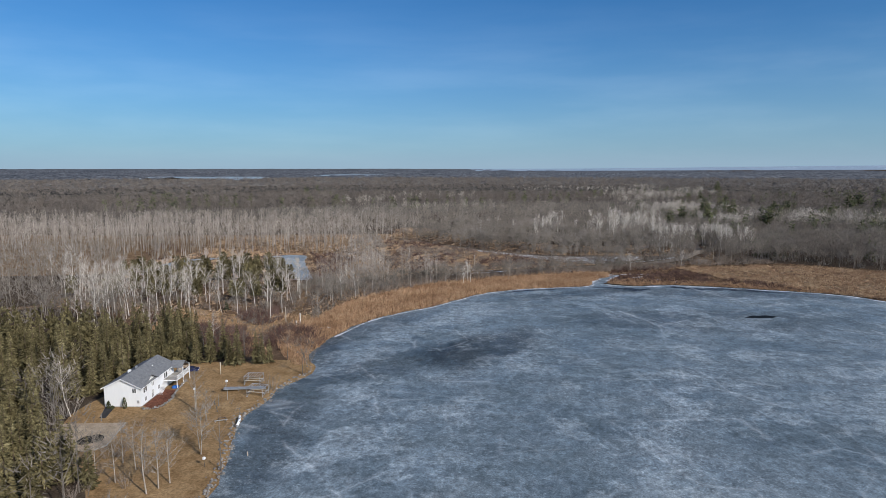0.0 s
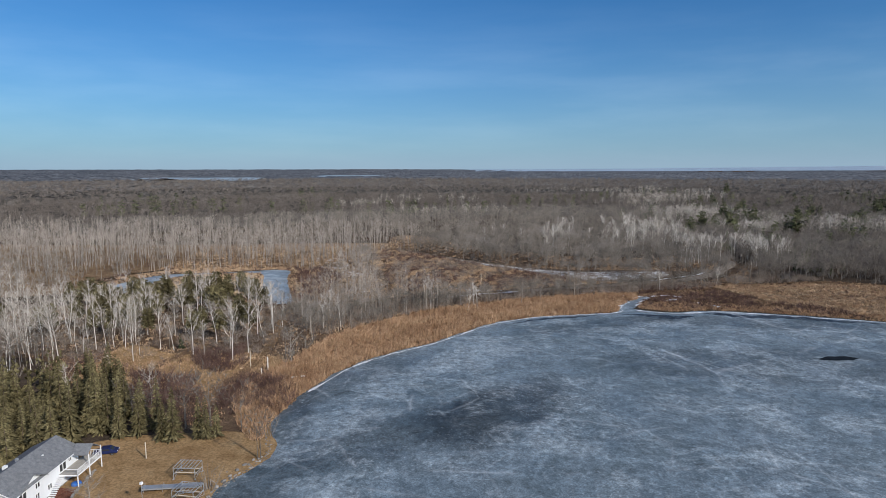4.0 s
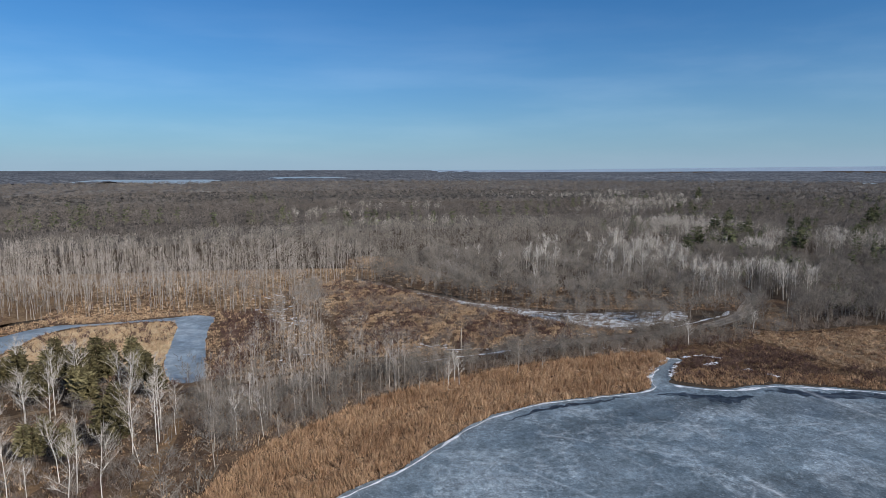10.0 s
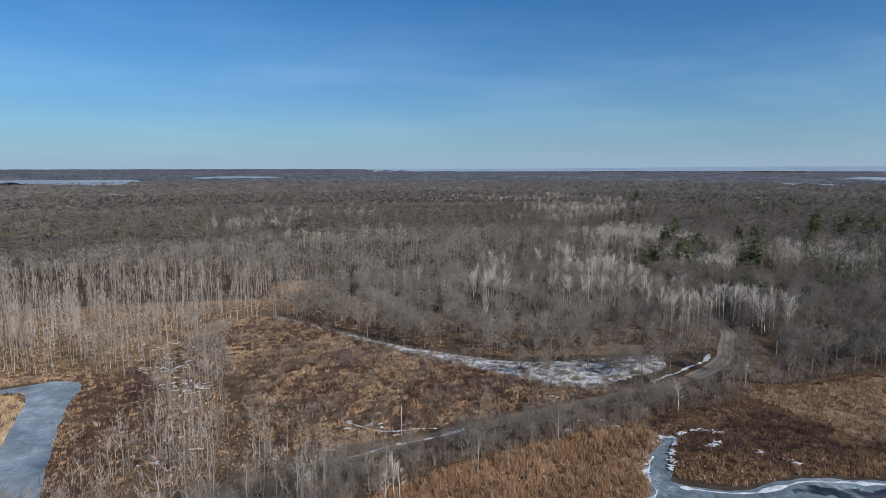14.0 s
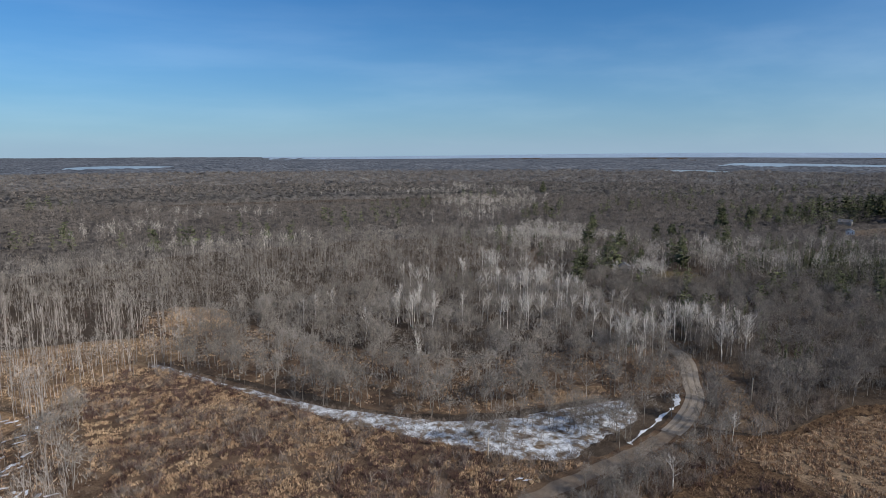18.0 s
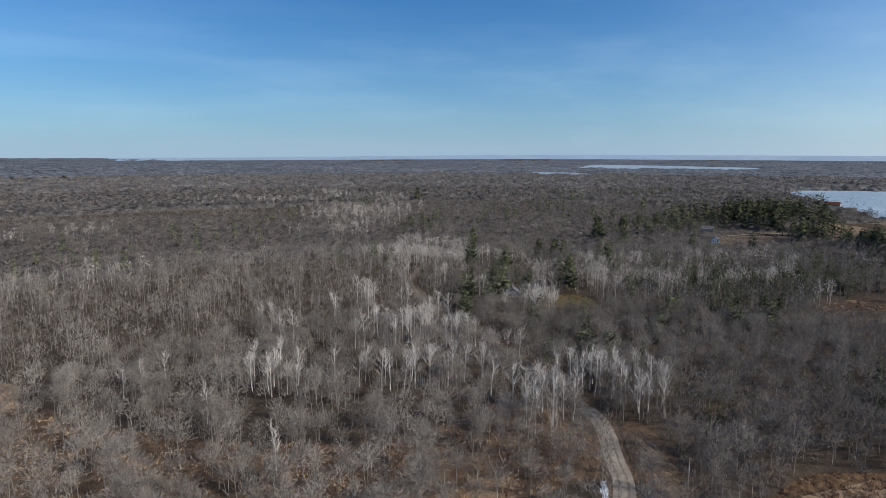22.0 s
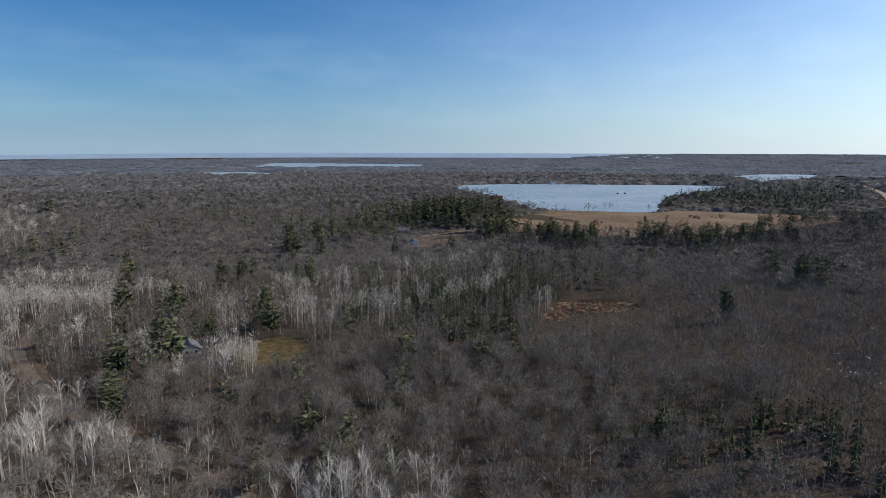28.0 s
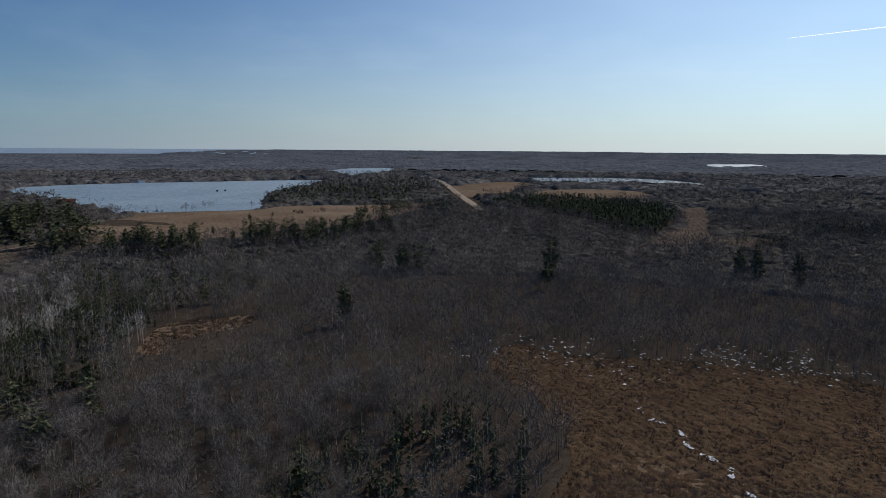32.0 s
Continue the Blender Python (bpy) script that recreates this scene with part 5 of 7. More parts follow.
birch = [bare_tree(700 + i, 16.5, 0.62, 0.2, 14, 12, 0.14, 0.07, 1.15, 0.085, 4, True) for i in range(8)]
stand = spread_over([(-168, 198), (-57.6, 294)][0] + [(-168, 198), (-57.6, 294)][1], 0.012, lambda x, y: inside(BIRCHES, x, y))
grow("birch_tree", birch, [(-61.2, 226.8, 0.95), (-63.6, 219.6, 1), (-74.4, 236.4, 0.9), (-64.8, 248.4, 1.05), (-63.6, 261.6, 1), (-87.6, 258, 1.05), (-96, 261.6, 0.9), (-85.2, 229.2, 0.7), (-90, 230.4, 0.75), (-105.6, 246, 0.9), (-102, 247.2, 0.95), (-118.8, 255.6, 1), (-116.4, 259.2, 0.9), (-122.4, 255.6, 0.95), (-74.4, 225.6, 0.65), (-132, 252, 0.9), (-109.2, 222, 0.6), (-86.4, 194.4, 0.6), (-88.8, 182.4, 0.7), (-72, 186, 0.6), (-93.6, 224.4, 0.6), (-68.4, 231.6, 0.95), (-61.2, 254.4, 1), (-61.2, 243.6, 0.9), (-94.8, 272.4, 1.05), (-80.4, 278.4, 0.9), (-126, 234, 0.8), (-141.6, 246, 0.95), (-150, 258, 0.9), (-114, 270, 1), (-134.4, 270, 0.9), (-82.8, 129.6, 0.8), (-43.2, 254.4, 0.75), (-37.2, 255.6, 0.7), (-43.2, 268.8, 0.75)] + [(-124, 202, 0.85), (-120, 205, 0.90), (-122, 208, 1.00), (-118, 211, 1.05), (-120, 215, 0.90), (-116, 218, 0.95), (-117, 222, 1.05), (-113, 225, 0.85), (-150, 238, 0.95), (-146, 241, 1.00), (-148, 247, 0.85), (-144, 250, 0.90), (-142, 257, 1.00), (-138, 260, 1.05), (-123, 238, 0.90), (-119, 241, 0.95), (-110, 230, 1.05), (-106, 233, 0.85), (-135, 222, 0.95), (-131, 225, 1.00), (-130, 226, 0.85), (-126, 229, 0.90), (-126, 234, 1.00), (-122, 237, 1.05), (-182, 280, 0.90), (-178, 283, 0.95), (-181, 293, 1.05), (-177, 296, 0.85)]
     + [(x, y, 0.75 + 0.3 * ((i * 0.618) % 1)) for i, (x, y, z) in enumerate(stand[:32])],
     (M["birch"], M["birch_twigs"]), "white-barked birch standing bare by the pond", "tree", "birches by the pond")
clump = []
for k, (x, y, s) in enumerate([(79.2, 480, 1), (87.6, 496.8, 1), (78, 501.6, 1), (82.8, 489.6, 0.95), (91.2, 486, 0.9), (74.4, 489.6, 0.9), (85.2, 480, 0.8), (105.6, 483.6, 0.8), (116.4, 477.6, 0.9), (117.6, 464.4, 0.95), (126, 462, 0.95), (129.6, 459.6, 1), (138, 463.2, 0.95), (148.8, 463.2, 0.95), (150, 456, 0.95), (156, 451.2, 1), (151.2, 439.2, 0.95), (141.6, 454.8, 0.85), (133.2, 469.2, 0.9), (122.4, 471.6, 0.85), (111.6, 472.8, 0.8), (157.2, 514.8, 0.95), (162, 514.8, 1), (159.6, 520.8, 0.95), (166.8, 512.4, 0.9), (150, 538.8, 0.8), (146.4, 535.2, 0.75), (175.2, 506.4, 0.8), (188.4, 469.2, 0.75), (184.8, 474, 0.7), (144, 410.4, 0.95), (145.2, 405.6, 0.95), (154.8, 408, 1), (160.8, 409.2, 1), (169.2, 412.8, 0.95), (151.2, 415.2, 0.9), (148.8, 402, 0.7), (157.2, 416.4, 0.9), (164.4, 418.8, 0.9), (186, 433.2, 0.9), (182.4, 422.4, 1), (184.8, 418.8, 1), (190.8, 422.4, 1), (195.6, 418.8, 0.95), (201.6, 414, 0.95), (206.4, 410.4, 0.9), (193.2, 428.4, 0.9), (199.2, 423.6, 0.85), (189.6, 414, 0.8), (178.8, 433.2, 0.8), (145.2, 397.2, 0.55), (100.8, 324, 0.55), (134.4, 339.6, 0.5), (46.8, 513.6, 0.8), (37.2, 510, 0.75), (31.2, 506.4, 0.7), (54, 468, 0.9), (64.8, 422.4, 0.85), (12, 289.2, 0.6), (13.2, 288, 0.55), (9.6, 285.6, 0.5)]):
    clump.append((x, y, s))
    if k < 50 and k % 3 == 0:
        clump.append((x + 3.2 * math.sin(k * 2.3), y + 3.2 * math.cos(k * 3.7), s * 0.92))
for k, (x, y) in enumerate(((100, 568), (103, 541), (139, 566), (132, 516), (157, 565), (146, 515), (156, 515), (181, 564), (167, 514), (188, 537), (177, 492), (154, 425), (160, 425), (165, 424), (185, 423), (190, 423), (188, 410), (185, 397), (191, 397), (197, 397), (148, 531), (157, 520), (163, 516), (173, 526), (170, 497), (166, 596), (169, 587), (225, 529), (234, 523), (237, 515), (247, 515), (302, 534), (305, 524), (246, 521), (250, 518), (242, 524))):
    for j in range(2 if k < 20 else 3 if k < 27 else 1):
        clump.append((x + 3 * math.sin(k * 5.1 + j * 2.1), y + 3 * math.cos(k * 1.7 + j * 2.1), 0.78 + 0.25 * ((k * 0.618 + j * 0.37) % 1)))
grow("aspen_tree", [bare_tree(720 + i, 16.5, 0.64, 0.19, 15, 9, 0.24, 0.1, 1.6, 0.05, 4, True) for i in range(8)], clump, (M["birch"], M["pale_twigs"]), "pale-barked bare aspen beside the road", "tree", "pale aspens by the road")
field_trees = [(994, 596, 1.1), (1051, 586, 1), (1046, 578, 0.9), (1053, 520, 0.9), (1010, 640, 0.7), (1000, 650, 0.8), (902, 493, 0.6), (776, 506, 0.6), (918, 657, 1), (896, 655, 1), (905, 640, 0.9), (919, 638, 0.9), (930, 645, 0.8), (880, 650, 0.9), (860, 655, 1), (1000, 590, 0.8)]
grow("bare_tree", [bare_tree(740 + i, 12.0, 0.74, 0.3, 17, 16, 0.17, 0.055, 0.9, 0.05, 5, True) for i in range(5)], [(-45.6, 217.2, 0.9), (-46.8, 248.4, 0.9), (32.4, 296.4, 1), (51.6, 313.2, 0.85), (57.6, 309.6, 0.9), (1.2, 282, 0.7), (8.4, 286.8, 0.7), (-4.8, 284.4, 0.8), (40.8, 298.8, 0.6), (-33.6, 255.6, 0.8), (-44.4, 241.2, 0.85), (-46.8, 111.6, 0.85), (-50.4, 97.2, 0.95), (-49.2, 99, 0.9), (-48, 100.8, 0.8), (-48, 114, 0.7), (-56.4, 133.2, 0.8), (-51.5, 127, 0.6), (-60, 108, 0.7), (-62.4, 103.2, 0.7), (-56.4, 105.6, 0.7), (-57.6, 100.8, 0.8), (-68.4, 295.2, 0.5), (-70.8, 297.6, 0.5), (-66, 297.6, 0.45), (144, 338.4, 0.5), (132, 342, 0.55), (84, 366, 0.6), (96, 355.2, 0.6)] + field_trees,
     (M["twig_bark"], M["hardwood"]), "bare spreading tree with grey-brown limbs", "tree", "bare trees near the shore")

# spruces round the house: the ones by the yard singly, the rest of the stand together
spruce = [conifer(600 + i, 12.0 + 0.5 * (i % 4), 21, 16, 0.175, 0.3, 0.06, 0.1, 0.2, 0.85, 0.22) for i in range(8)]
sp = spread_over([(-206.4, 57.6), (-60, 201.6)][0] + [(-206.4, 57.6), (-60, 201.6)][1], 0.06, lambda x, y: inside(SPRUCES, x, y))[:, :2]
order = np.argsort(np.hypot(sp[:, 0] + 72, sp[:, 1] - 140))
sp = sp[order]
row = [(-69.6, 166.8, 0.85), (-66, 168, 0.9), (-60, 165.6, 0.75), (-57.6, 165.6, 0.9), (-52.8, 166.8, 0.8), (-51, 166.2, 0.75), (-49.2, 167.4, 0.6), (-73.2, 169.2, 1), (-76.8, 170.4, 1.05), (-63.6, 171.6, 0.95), (-79.2, 165.6, 1), (-80.4, 157.2, 0.95), (-82.2, 151.2, 1), (-82.8, 144, 0.95), (-68.4, 174, 0.9), (-73.2, 176.4, 1)]
grow("spruce_tree", spruce, row + [(x, y, 0.7 + 0.45 * ((i * 0.618) % 1)) for i, (x, y) in enumerate(sp[:230])], (M["bark"], M["conifer"]), "dark olive-green spruce in a dense stand", "tree", "spruces round the house")
near_sp = [(-76.8, 100.8, 0.9), (-81.6, 96, 1), (-88.8, 93.6, 1), (-73.2, 94.8, 0.95), (-96, 100.8, 1.05), (-86.4, 105.6, 0.95), (-79.2, 109.2, 0.85), (-93.6, 110.4, 1), (-103.2, 108, 1), (-100.8, 93.6, 1), (-110.4, 100.8, 1.05), (-84, 87.6, 1), (-74.4, 86.4, 1), (-69.6, 103.2, 0.7), (-91.2, 116.4, 0.95), (-85.2, 112.8, 0.8), (-98.4, 117.6, 1), (-105.6, 116.4, 1), (-112.8, 110.4, 1), (-117.6, 120, 1), (-70.8, 91.2, 0.8)]
near_sp += [(-79, 112, 1.05), (-70, 106, 0.95), (-65, 101, 0.85), (-69, 99, 1), (-83, 118, 1.1), (-77, 108, 1), (-73, 103, 0.95), (-61, 99, 0.8), (-76, 104, 1), (-86, 113, 1.1), (-90, 121, 1.1), (-88, 106, 1)]
grow("spruce_tree", spruce, near_sp, (M["bark"], M["conifer"]), "olive-green spruce by the gravel driveway", "tree", "spruces round the house")
rest = sp[230:]
tagged(scatter("spruce_stand", [joined(conifer(660 + i, 12.5, 6, 5, 0.19, 0.4, 0.1, 0.0, 0.65)) for i in range(5)], np.column_stack([rest, lie(rest[:, 0], rest[:, 1])]), rng.random(len(rest)) * 6.28, rng.uniform(0.7, 1.15, len(rest)), M["conifer"]), "dense stand of dark olive-green spruces", "trees", kind="stuff")
under = spread_over((-168, 200, -58, 300), 0.02, lambda x, y: inside(BIRCHES, x, y) & (y > 240))
grow("red_pine", [conifer(620 + i, 13.0, 13, 24, 0.23, -0.1, 0.36, 0.06, 0.17, 0.28, 0.2) for i in range(4)], [(-116.4, 294, 1), (-109.2, 300, 1.05), (-103.2, 296.4, 0.95), (-98.4, 302.4, 1), (-92.4, 298.8, 0.95), (-87.6, 302.4, 1), (-82.8, 295.2, 0.9), (-112.8, 288, 0.95), (-105.6, 289.2, 1), (-97.2, 291.6, 1), (-90, 291.6, 0.9), (-122.4, 285.6, 1), (-128.4, 290.4, 1), (-136.8, 283.2, 0.95), (-144, 288, 1), (-75.6, 242.4, 0.8), (-132, 279.6, 0.9), (-118.8, 279.6, 0.9)] + [(x, y, 0.7 + 0.3 * ((i * 0.618) % 1)) for i, (x, y, z) in enumerate(under[:44])],
     (M["bark"], M["conifer"]), "olive-green pine with bare lower trunk", "tree", "pines by the pond")
grow("young_fir", [conifer(630 + i, 6.0, 9, 8, 0.26, 0.3, 0.03) for i in range(3)], [(-84, 231.6, 0.8), (9.6, 326.4, 0.5), (-9.6, 314.4, 0.5), (156, 432, 0.9), (176.4, 450, 0.9), (158.4, 422.4, 0.7)], (M["bark"], M["pine"]), "small green fir among bare trees", "tree")

# tall white pines over the eastern woods
wpine = [conifer(640 + i, 23.0, 15, 17, 0.215, -0.06, 0.18, 0.22, 0.26, 0.42, 0.2, 0.45) for i in range(6)]
grow("white_pine", wpine, [(190.8, 518.4, 0.75), (240, 552, 1), (273.6, 637.2, 1.05), (294, 549.6, 0.9), (316.8, 700.8, 0.9), (249.6, 602.4, 0.7), (331.2, 722.4, 0.85), (284.4, 612, 0.8), (198, 529.2, 0.8), (304.8, 438, 0.62), (286.8, 468, 0.6), (361.2, 663.6, 0.8), (373.2, 657.6, 0.8), (324, 585.6, 0.85), (373.2, 595.2, 0.8), (454.8, 685.2, 1.1), (482.4, 716.4, 1), (492, 690, 0.9), (548.4, 744, 0.9), (404.4, 636, 0.6), (516, 626.4, 0.7), (219.6, 558, 0.7), (273.6, 580.8, 0.7), (288, 613.2, 0.7), (433.2, 356.4, 0.75), (567.6, 338.4, 0.7), (554.4, 321.6, 0.75), (505.2, 229.2, 0.95), (524.4, 82.8, 0.8), (523.2, 69.6, 0.8), (492, 60, 0.65), (333.6, 526.8, 0.5),
     (646.8, 597.6, 1), (678, 597.6, 0.7), (704.4, 579.6, 0.65), (685.2, 558, 0.8), (649.2, 528, 1), (640.8, 513.6, 0.9), (648, 504, 0.95), (680.4, 499.2, 0.7), (669.6, 516, 0.8), (658.8, 536.4, 1.2), (774, 506.4, 0.4), (686.4, 450, 0.95), (694.8, 438, 0.9), (744, 430.8, 0.8), (712.8, 403.2, 0.9), (717.6, 474, 0.5), (711.6, 387.6, 0.9), (726, 396, 0.8), (708, 414, 0.8), (734.4, 381.6, 0.8), (750, 360, 0.7), (768, 342, 0.7), (780, 324, 0.8), (798, 306, 0.7), (897.6, 493.2, 0.4), (680.4, 602.4, 0.9), (669.6, 608.4, 0.9), (614.4, 752.4, 1), (630, 744, 1), (619.2, 783.6, 0.9), (592.8, 678, 0.5)]
     + [(653, 530, 1.1), (634, 512, 1), (636, 502, 0.9), (632, 494, 1.05), (690, 504, 0.9), (662, 562, 0.85), (663, 550, 0.9), (697, 452, 1.15), (709, 442, 1), (652, 600, 1.05), (673, 590, 0.8), (720, 403, 0.7), (740, 392, 0.9), (723, 380, 0.8), (760, 371, 0.95), (750, 356, 0.9), (790, 346, 0.8), (800, 329, 0.95), (697, 418, 0.6), (686, 427, 0.7), (645, 545, 0.7), (626, 520, 0.8),
        (542, 216, 1.25), (569, 321, 0.9), (542, 72, 0.9), (556, 49, 0.9), (530, 33, 0.8), (435, 357, 0.95), (617, 338, 0.8), (568, 600, 0.7), (340, 735, 1), (297, 625, 1), (250, 575, 0.9), (219, 557, 0.9), (360, 664, 0.8), (364, 648, 0.85), (306, 567, 0.95), (393, 615, 0.9), (500, 734, 1.2), (555, 750, 1), (380, 905, 0.9), (560, 1250, 1.2), (274, 569, 0.7)],
     (M["bark"], M["pine"]), "tall ragged dark green white pine above bare woods", "tree", "white pines in the woods")


def grove(name, temps, pts, mat, label, size):
    p = np.array([(x, y, float(lie(x, y))) for x, y in pts])
    n = len(p)
    tagged(scatter(name, temps, p, rng.random(n) * 6.28, rng.uniform(*size, n), mat), label, "trees", kind="stuff")


def heap(centres, count, spread, seed):
    q = np.random.default_rng(seed)
    out = []
    for cx, cy in centres:
        out += [(cx + q.normal(0, spread), cy + q.normal(0, spread)) for i in range(count)]
    return out


slim = [joined(conifer(650 + i, 14.5, 9, 7, 0.125, 0.35, 0.02, 0.0, 0.55, 0.9, 0.35)) for i in range(5)]
small_pine = [joined(conifer(690 + i, 16.0, 3, 4, 0.22, 0.1, 0.25, 0.0, 1.1, 0.7)) for i in range(5)]
far_pine = [joined(conifer(670 + i, 18.0, 8, 7, 0.21, -0.06, 0.2, 0.12, 0.5, 0.38, 0.22, 0.45)) for i in range(6)]
grove("young_firs", slim, heap([(416.4, 585.6), (392.4, 534), (374.4, 502.8), (404.4, 505.2), (408, 482.4), (435.6, 487.2), (472.8, 499.2), (514.8, 513.6), (475.2, 475.2), (390, 541.2), (360, 516), (426, 528)], 16, 18, 1), M["pine"], "dark pointed young firs between bare trees", (0.75, 1.25))
mixed_pines = spread_over((190, 420, 620, 780), 0.0011, lambda x, y: wooded(x, y) & (patchy(x, y, 0.015, 40) > -0.2))
near_pine = [joined(conifer(680 + i, 17.0, 11, 11, 0.2, -0.05, 0.18, 0.2, 0.3, 0.45, 0.22, 0.45)) for i in range(5)]
grove("scattered_pines", near_pine, mixed_pines[:, :2], M["pine"], "dark pines scattered through the bare woods", (0.6, 1.1))
grove("young_firs", slim, heap(MARSH_FIRS, 6, 6, 2), M["pine"], "dark pointed firs beside the marsh", (0.75, 1.3))
grove("young_firs", slim, heap([(228, 481.2), (243.6, 453.6), (294, 474), (356.4, 350.4), (336, 504), (210, 456), (240, 408), (192, 564), (252, 636), (132, 564), (288, 408), (396, 396)], 5, 14, 3), M["pine"], "scattered young firs in the hardwoods", (0.4, 0.8))
grove("lone_pines", near_pine, [(476, 705), (401, 620), (367, 649), (302, 564), (285, 467), (303, 439), (580, 721), (296, 566), (372, 645), (470, 700), (222, 568), (241, 484)], M["pine"], "large dark pines standing over the bare woods", (1.0, 1.35))
grove("young_firs", slim, heap([(218, 471), (245, 454), (265, 390), (272, 373), (319, 386), (339, 430), (335, 412), (276, 421), (327, 488), (211, 370), (420, 431), (363, 466), (219, 384), (238, 446)], 2, 5, 54), M["pine"], "dark young firs scattered in the eastern woods", (0.4, 0.85))
grove("field_pines", near_pine, heap([(663, 610), (692, 617), (676, 598), (664, 566), (658, 552), (657, 543), (672, 539), (671, 532), (668, 521), (670, 510), (664, 501), (672, 497), (687, 452), (733, 452), (752, 447), (731, 425), (711, 404), (748, 399), (677, 385), (728, 375), (747, 365), (789, 354), (593, 342), (569, 320)], 3, 6, 51), M["pine"], "tall dark pines between the field and the woods", (0.95, 1.45))
grove("field_pines", far_pine, heap([(926, 356), (960, 342), (974, 326), (1020, 308), (1020, 292), (1019, 271), (987, 258), (971, 247)], 5, 9, 52), M["pine"], "dark pines along the far edge of the field", (0.7, 1.1))
grove("field_pines", far_pine, heap([(724, -139), (749, -172), (715, -160), (748, -202), (713, -189), (733, -217), (648, -41), (665, -36)], 7, 14, 53), M["pine"], "dark stand of pines by the open bog", (0.6, 1.0))
grove("pine_grove", far_pine, heap([(786, 724.8), (774, 694.8), (826.8, 702), (750, 668.4), (792, 708), (768, 720), (716.4, 728.4), (702, 738), (684, 720), (732, 708), (720, 672), (708, 648), (756, 690), (804, 684), (690, 624), (744, 732)], 9, 21, 4), M["pine"], "dark grove of tall pines by the pasture", (1.0, 1.65))
grove("pine_grove", far_pine, heap([(630, 768), (660, 768), (576, 768), (600, 720), (648, 732)], 8, 18, 5), M["pine"], "dark pines by the farm clearing", (0.7, 1.2))
grove("far_pines", far_pine, heap([(1156.8, 1160.4), (1275.6, 1213.2), (799.2, 1089.6), (1028.4, 1130.4), (-360, 744), (-300, 792), (-180, 840), (-72, 768), (36, 840), (360, 879.6), (600, 867.6), (144, 912), (-420, 960), (240, 1080), (420, 1200), (-240, 1200), (840, 900), (744, 840), (516, 960), (672, 1020)], 9, 30, 6), M["pine"], "scattered far pines above the bare woods", (0.7, 1.2))
q = spread_over((730, -110, 1230, 150), 0.01, lambda x, y: inside(PLANTATION, x, y))
grove("pine_plantation", small_pine, q[:, :2], M["pine"], "dense dark pine plantation", (0.8, 1.05))
q = spread_over((1080, 200, 1920, 530), 0.004, lambda x, y: inside(POINT, x, y))
grove("point_woods", small_pine, q[:, :2], M["pine"], "dark mixed woods on the point of the far lake", (0.7, 1.2))
# pale stands further off
pale = heap([(256.8, 726), (264, 684), (288, 678), (246, 708)], 26, 14, 7) + heap([(240, 1380), (312, 1344), (354, 1312.8), (439.2, 1332), (308.4, 994.8), (367.2, 1012.8), (462, 1130.4), (360, 1140), (396, 1056)], 30, 35, 8) + heap([(-54, 1006.8), (-110.4, 850.8), (-87.6, 878.4), (26.4, 1004.4), (-24, 720), (48, 744)], 20, 22, 9) + heap([(396, 588), (456, 564), (492, 540), (342, 564), (360, 600), (396, 528)], 22, 15, 10)
pale += heap([(260, 703), (261, 687), (275, 693), (277, 677), (289, 684), (252, 708), (213, 641), (224, 645), (233, 617), (238, 614), (311, 671), (311, 655), (315, 638), (237, 576), (360, 596), (278, 559), (298, 598), (347, 520), (346, 510), (390, 504), (405, 500), (414, 494), (418, 486), (442, 495), (318, 550), (434, 501), (412, 503), (366, 505), (405, 449)], 8, 5, 11)
pale += heap([(476, 1497), (465, 1405), (538, 1362), (491, 1228), (414, 1041), (383, 1060), (348, 1036), (332, 1091), (264, 883), (313, 911), (312, 1059), (372, 1116)], 22, 16, 12)
grove("young_firs", slim, heap(STRIP_FIRS, 8, 4, 13), M["pine"], "narrow strip of dark young firs in the woods", (0.6, 1.1))
pale += heap([(280, 766), (290, 766), (296, 757), (296, 738), (307, 737), (307, 719), (317, 720), (257, 712), (264, 701), (266, 683), (269, 666), (274, 656), (244, 697), (538, 1277), (454, 1139), (309, 596), (322, 587), (322, 562), (335, 565), (333, 543), (345, 534), (357, 527), (254, 527), (253, 536), (245, 535)], 9, 4, 14)
grove("pale_aspens", lodp, pale, M["pale_far"], "pale bare aspen stands in the brown woods", (0.7, 1.1))

brush([(-69.6, 105.6), (-62.4, 96), (-54, 96), (-52.8, 110.4), (-55.2, 124.8), (-62.4, 128.4), (-66, 124.8), (-68.4, 116.4)], 0.12, "brown bare bushes on the lawn", (0.5, 1.1), 0.0, 28, "thicket", fine_low)

# ---- the yard: materials ----
M["siding"] = material("white_siding", [(0.74, 0.75, 0.76), (0.8, 0.81, 0.82)], 0.6, rough=0.6, stretch=(1, 1, 0.3), bump=0.15, bump_scale=8.0)
M["trim"] = material("white_trim", [(0.8, 0.8, 0.8)], rough=0.5)
M["shingle"] = material("grey_shingles", [(0.17, 0.175, 0.185), (0.26, 0.265, 0.275)], 1.5, fine=(9.0, 0.7), bump=0.4, bump_scale=8.0)
M["glass"] = material("dark_window_glass", [(0.03, 0.035, 0.04)], rough=0.08, spec=0.8)
M["wood"] = material("weathered_deck_wood", [(0.3, 0.28, 0.25), (0.42, 0.4, 0.37)], 2.0, stretch=(1, 0.2, 1), bump=0.2)
M["mulch"] = material("red_brown_mulch", [(0.14, 0.06, 0.04), (0.25, 0.11, 0.075)], 1.5, fine=(6.0, 0.6), bump=0.5)
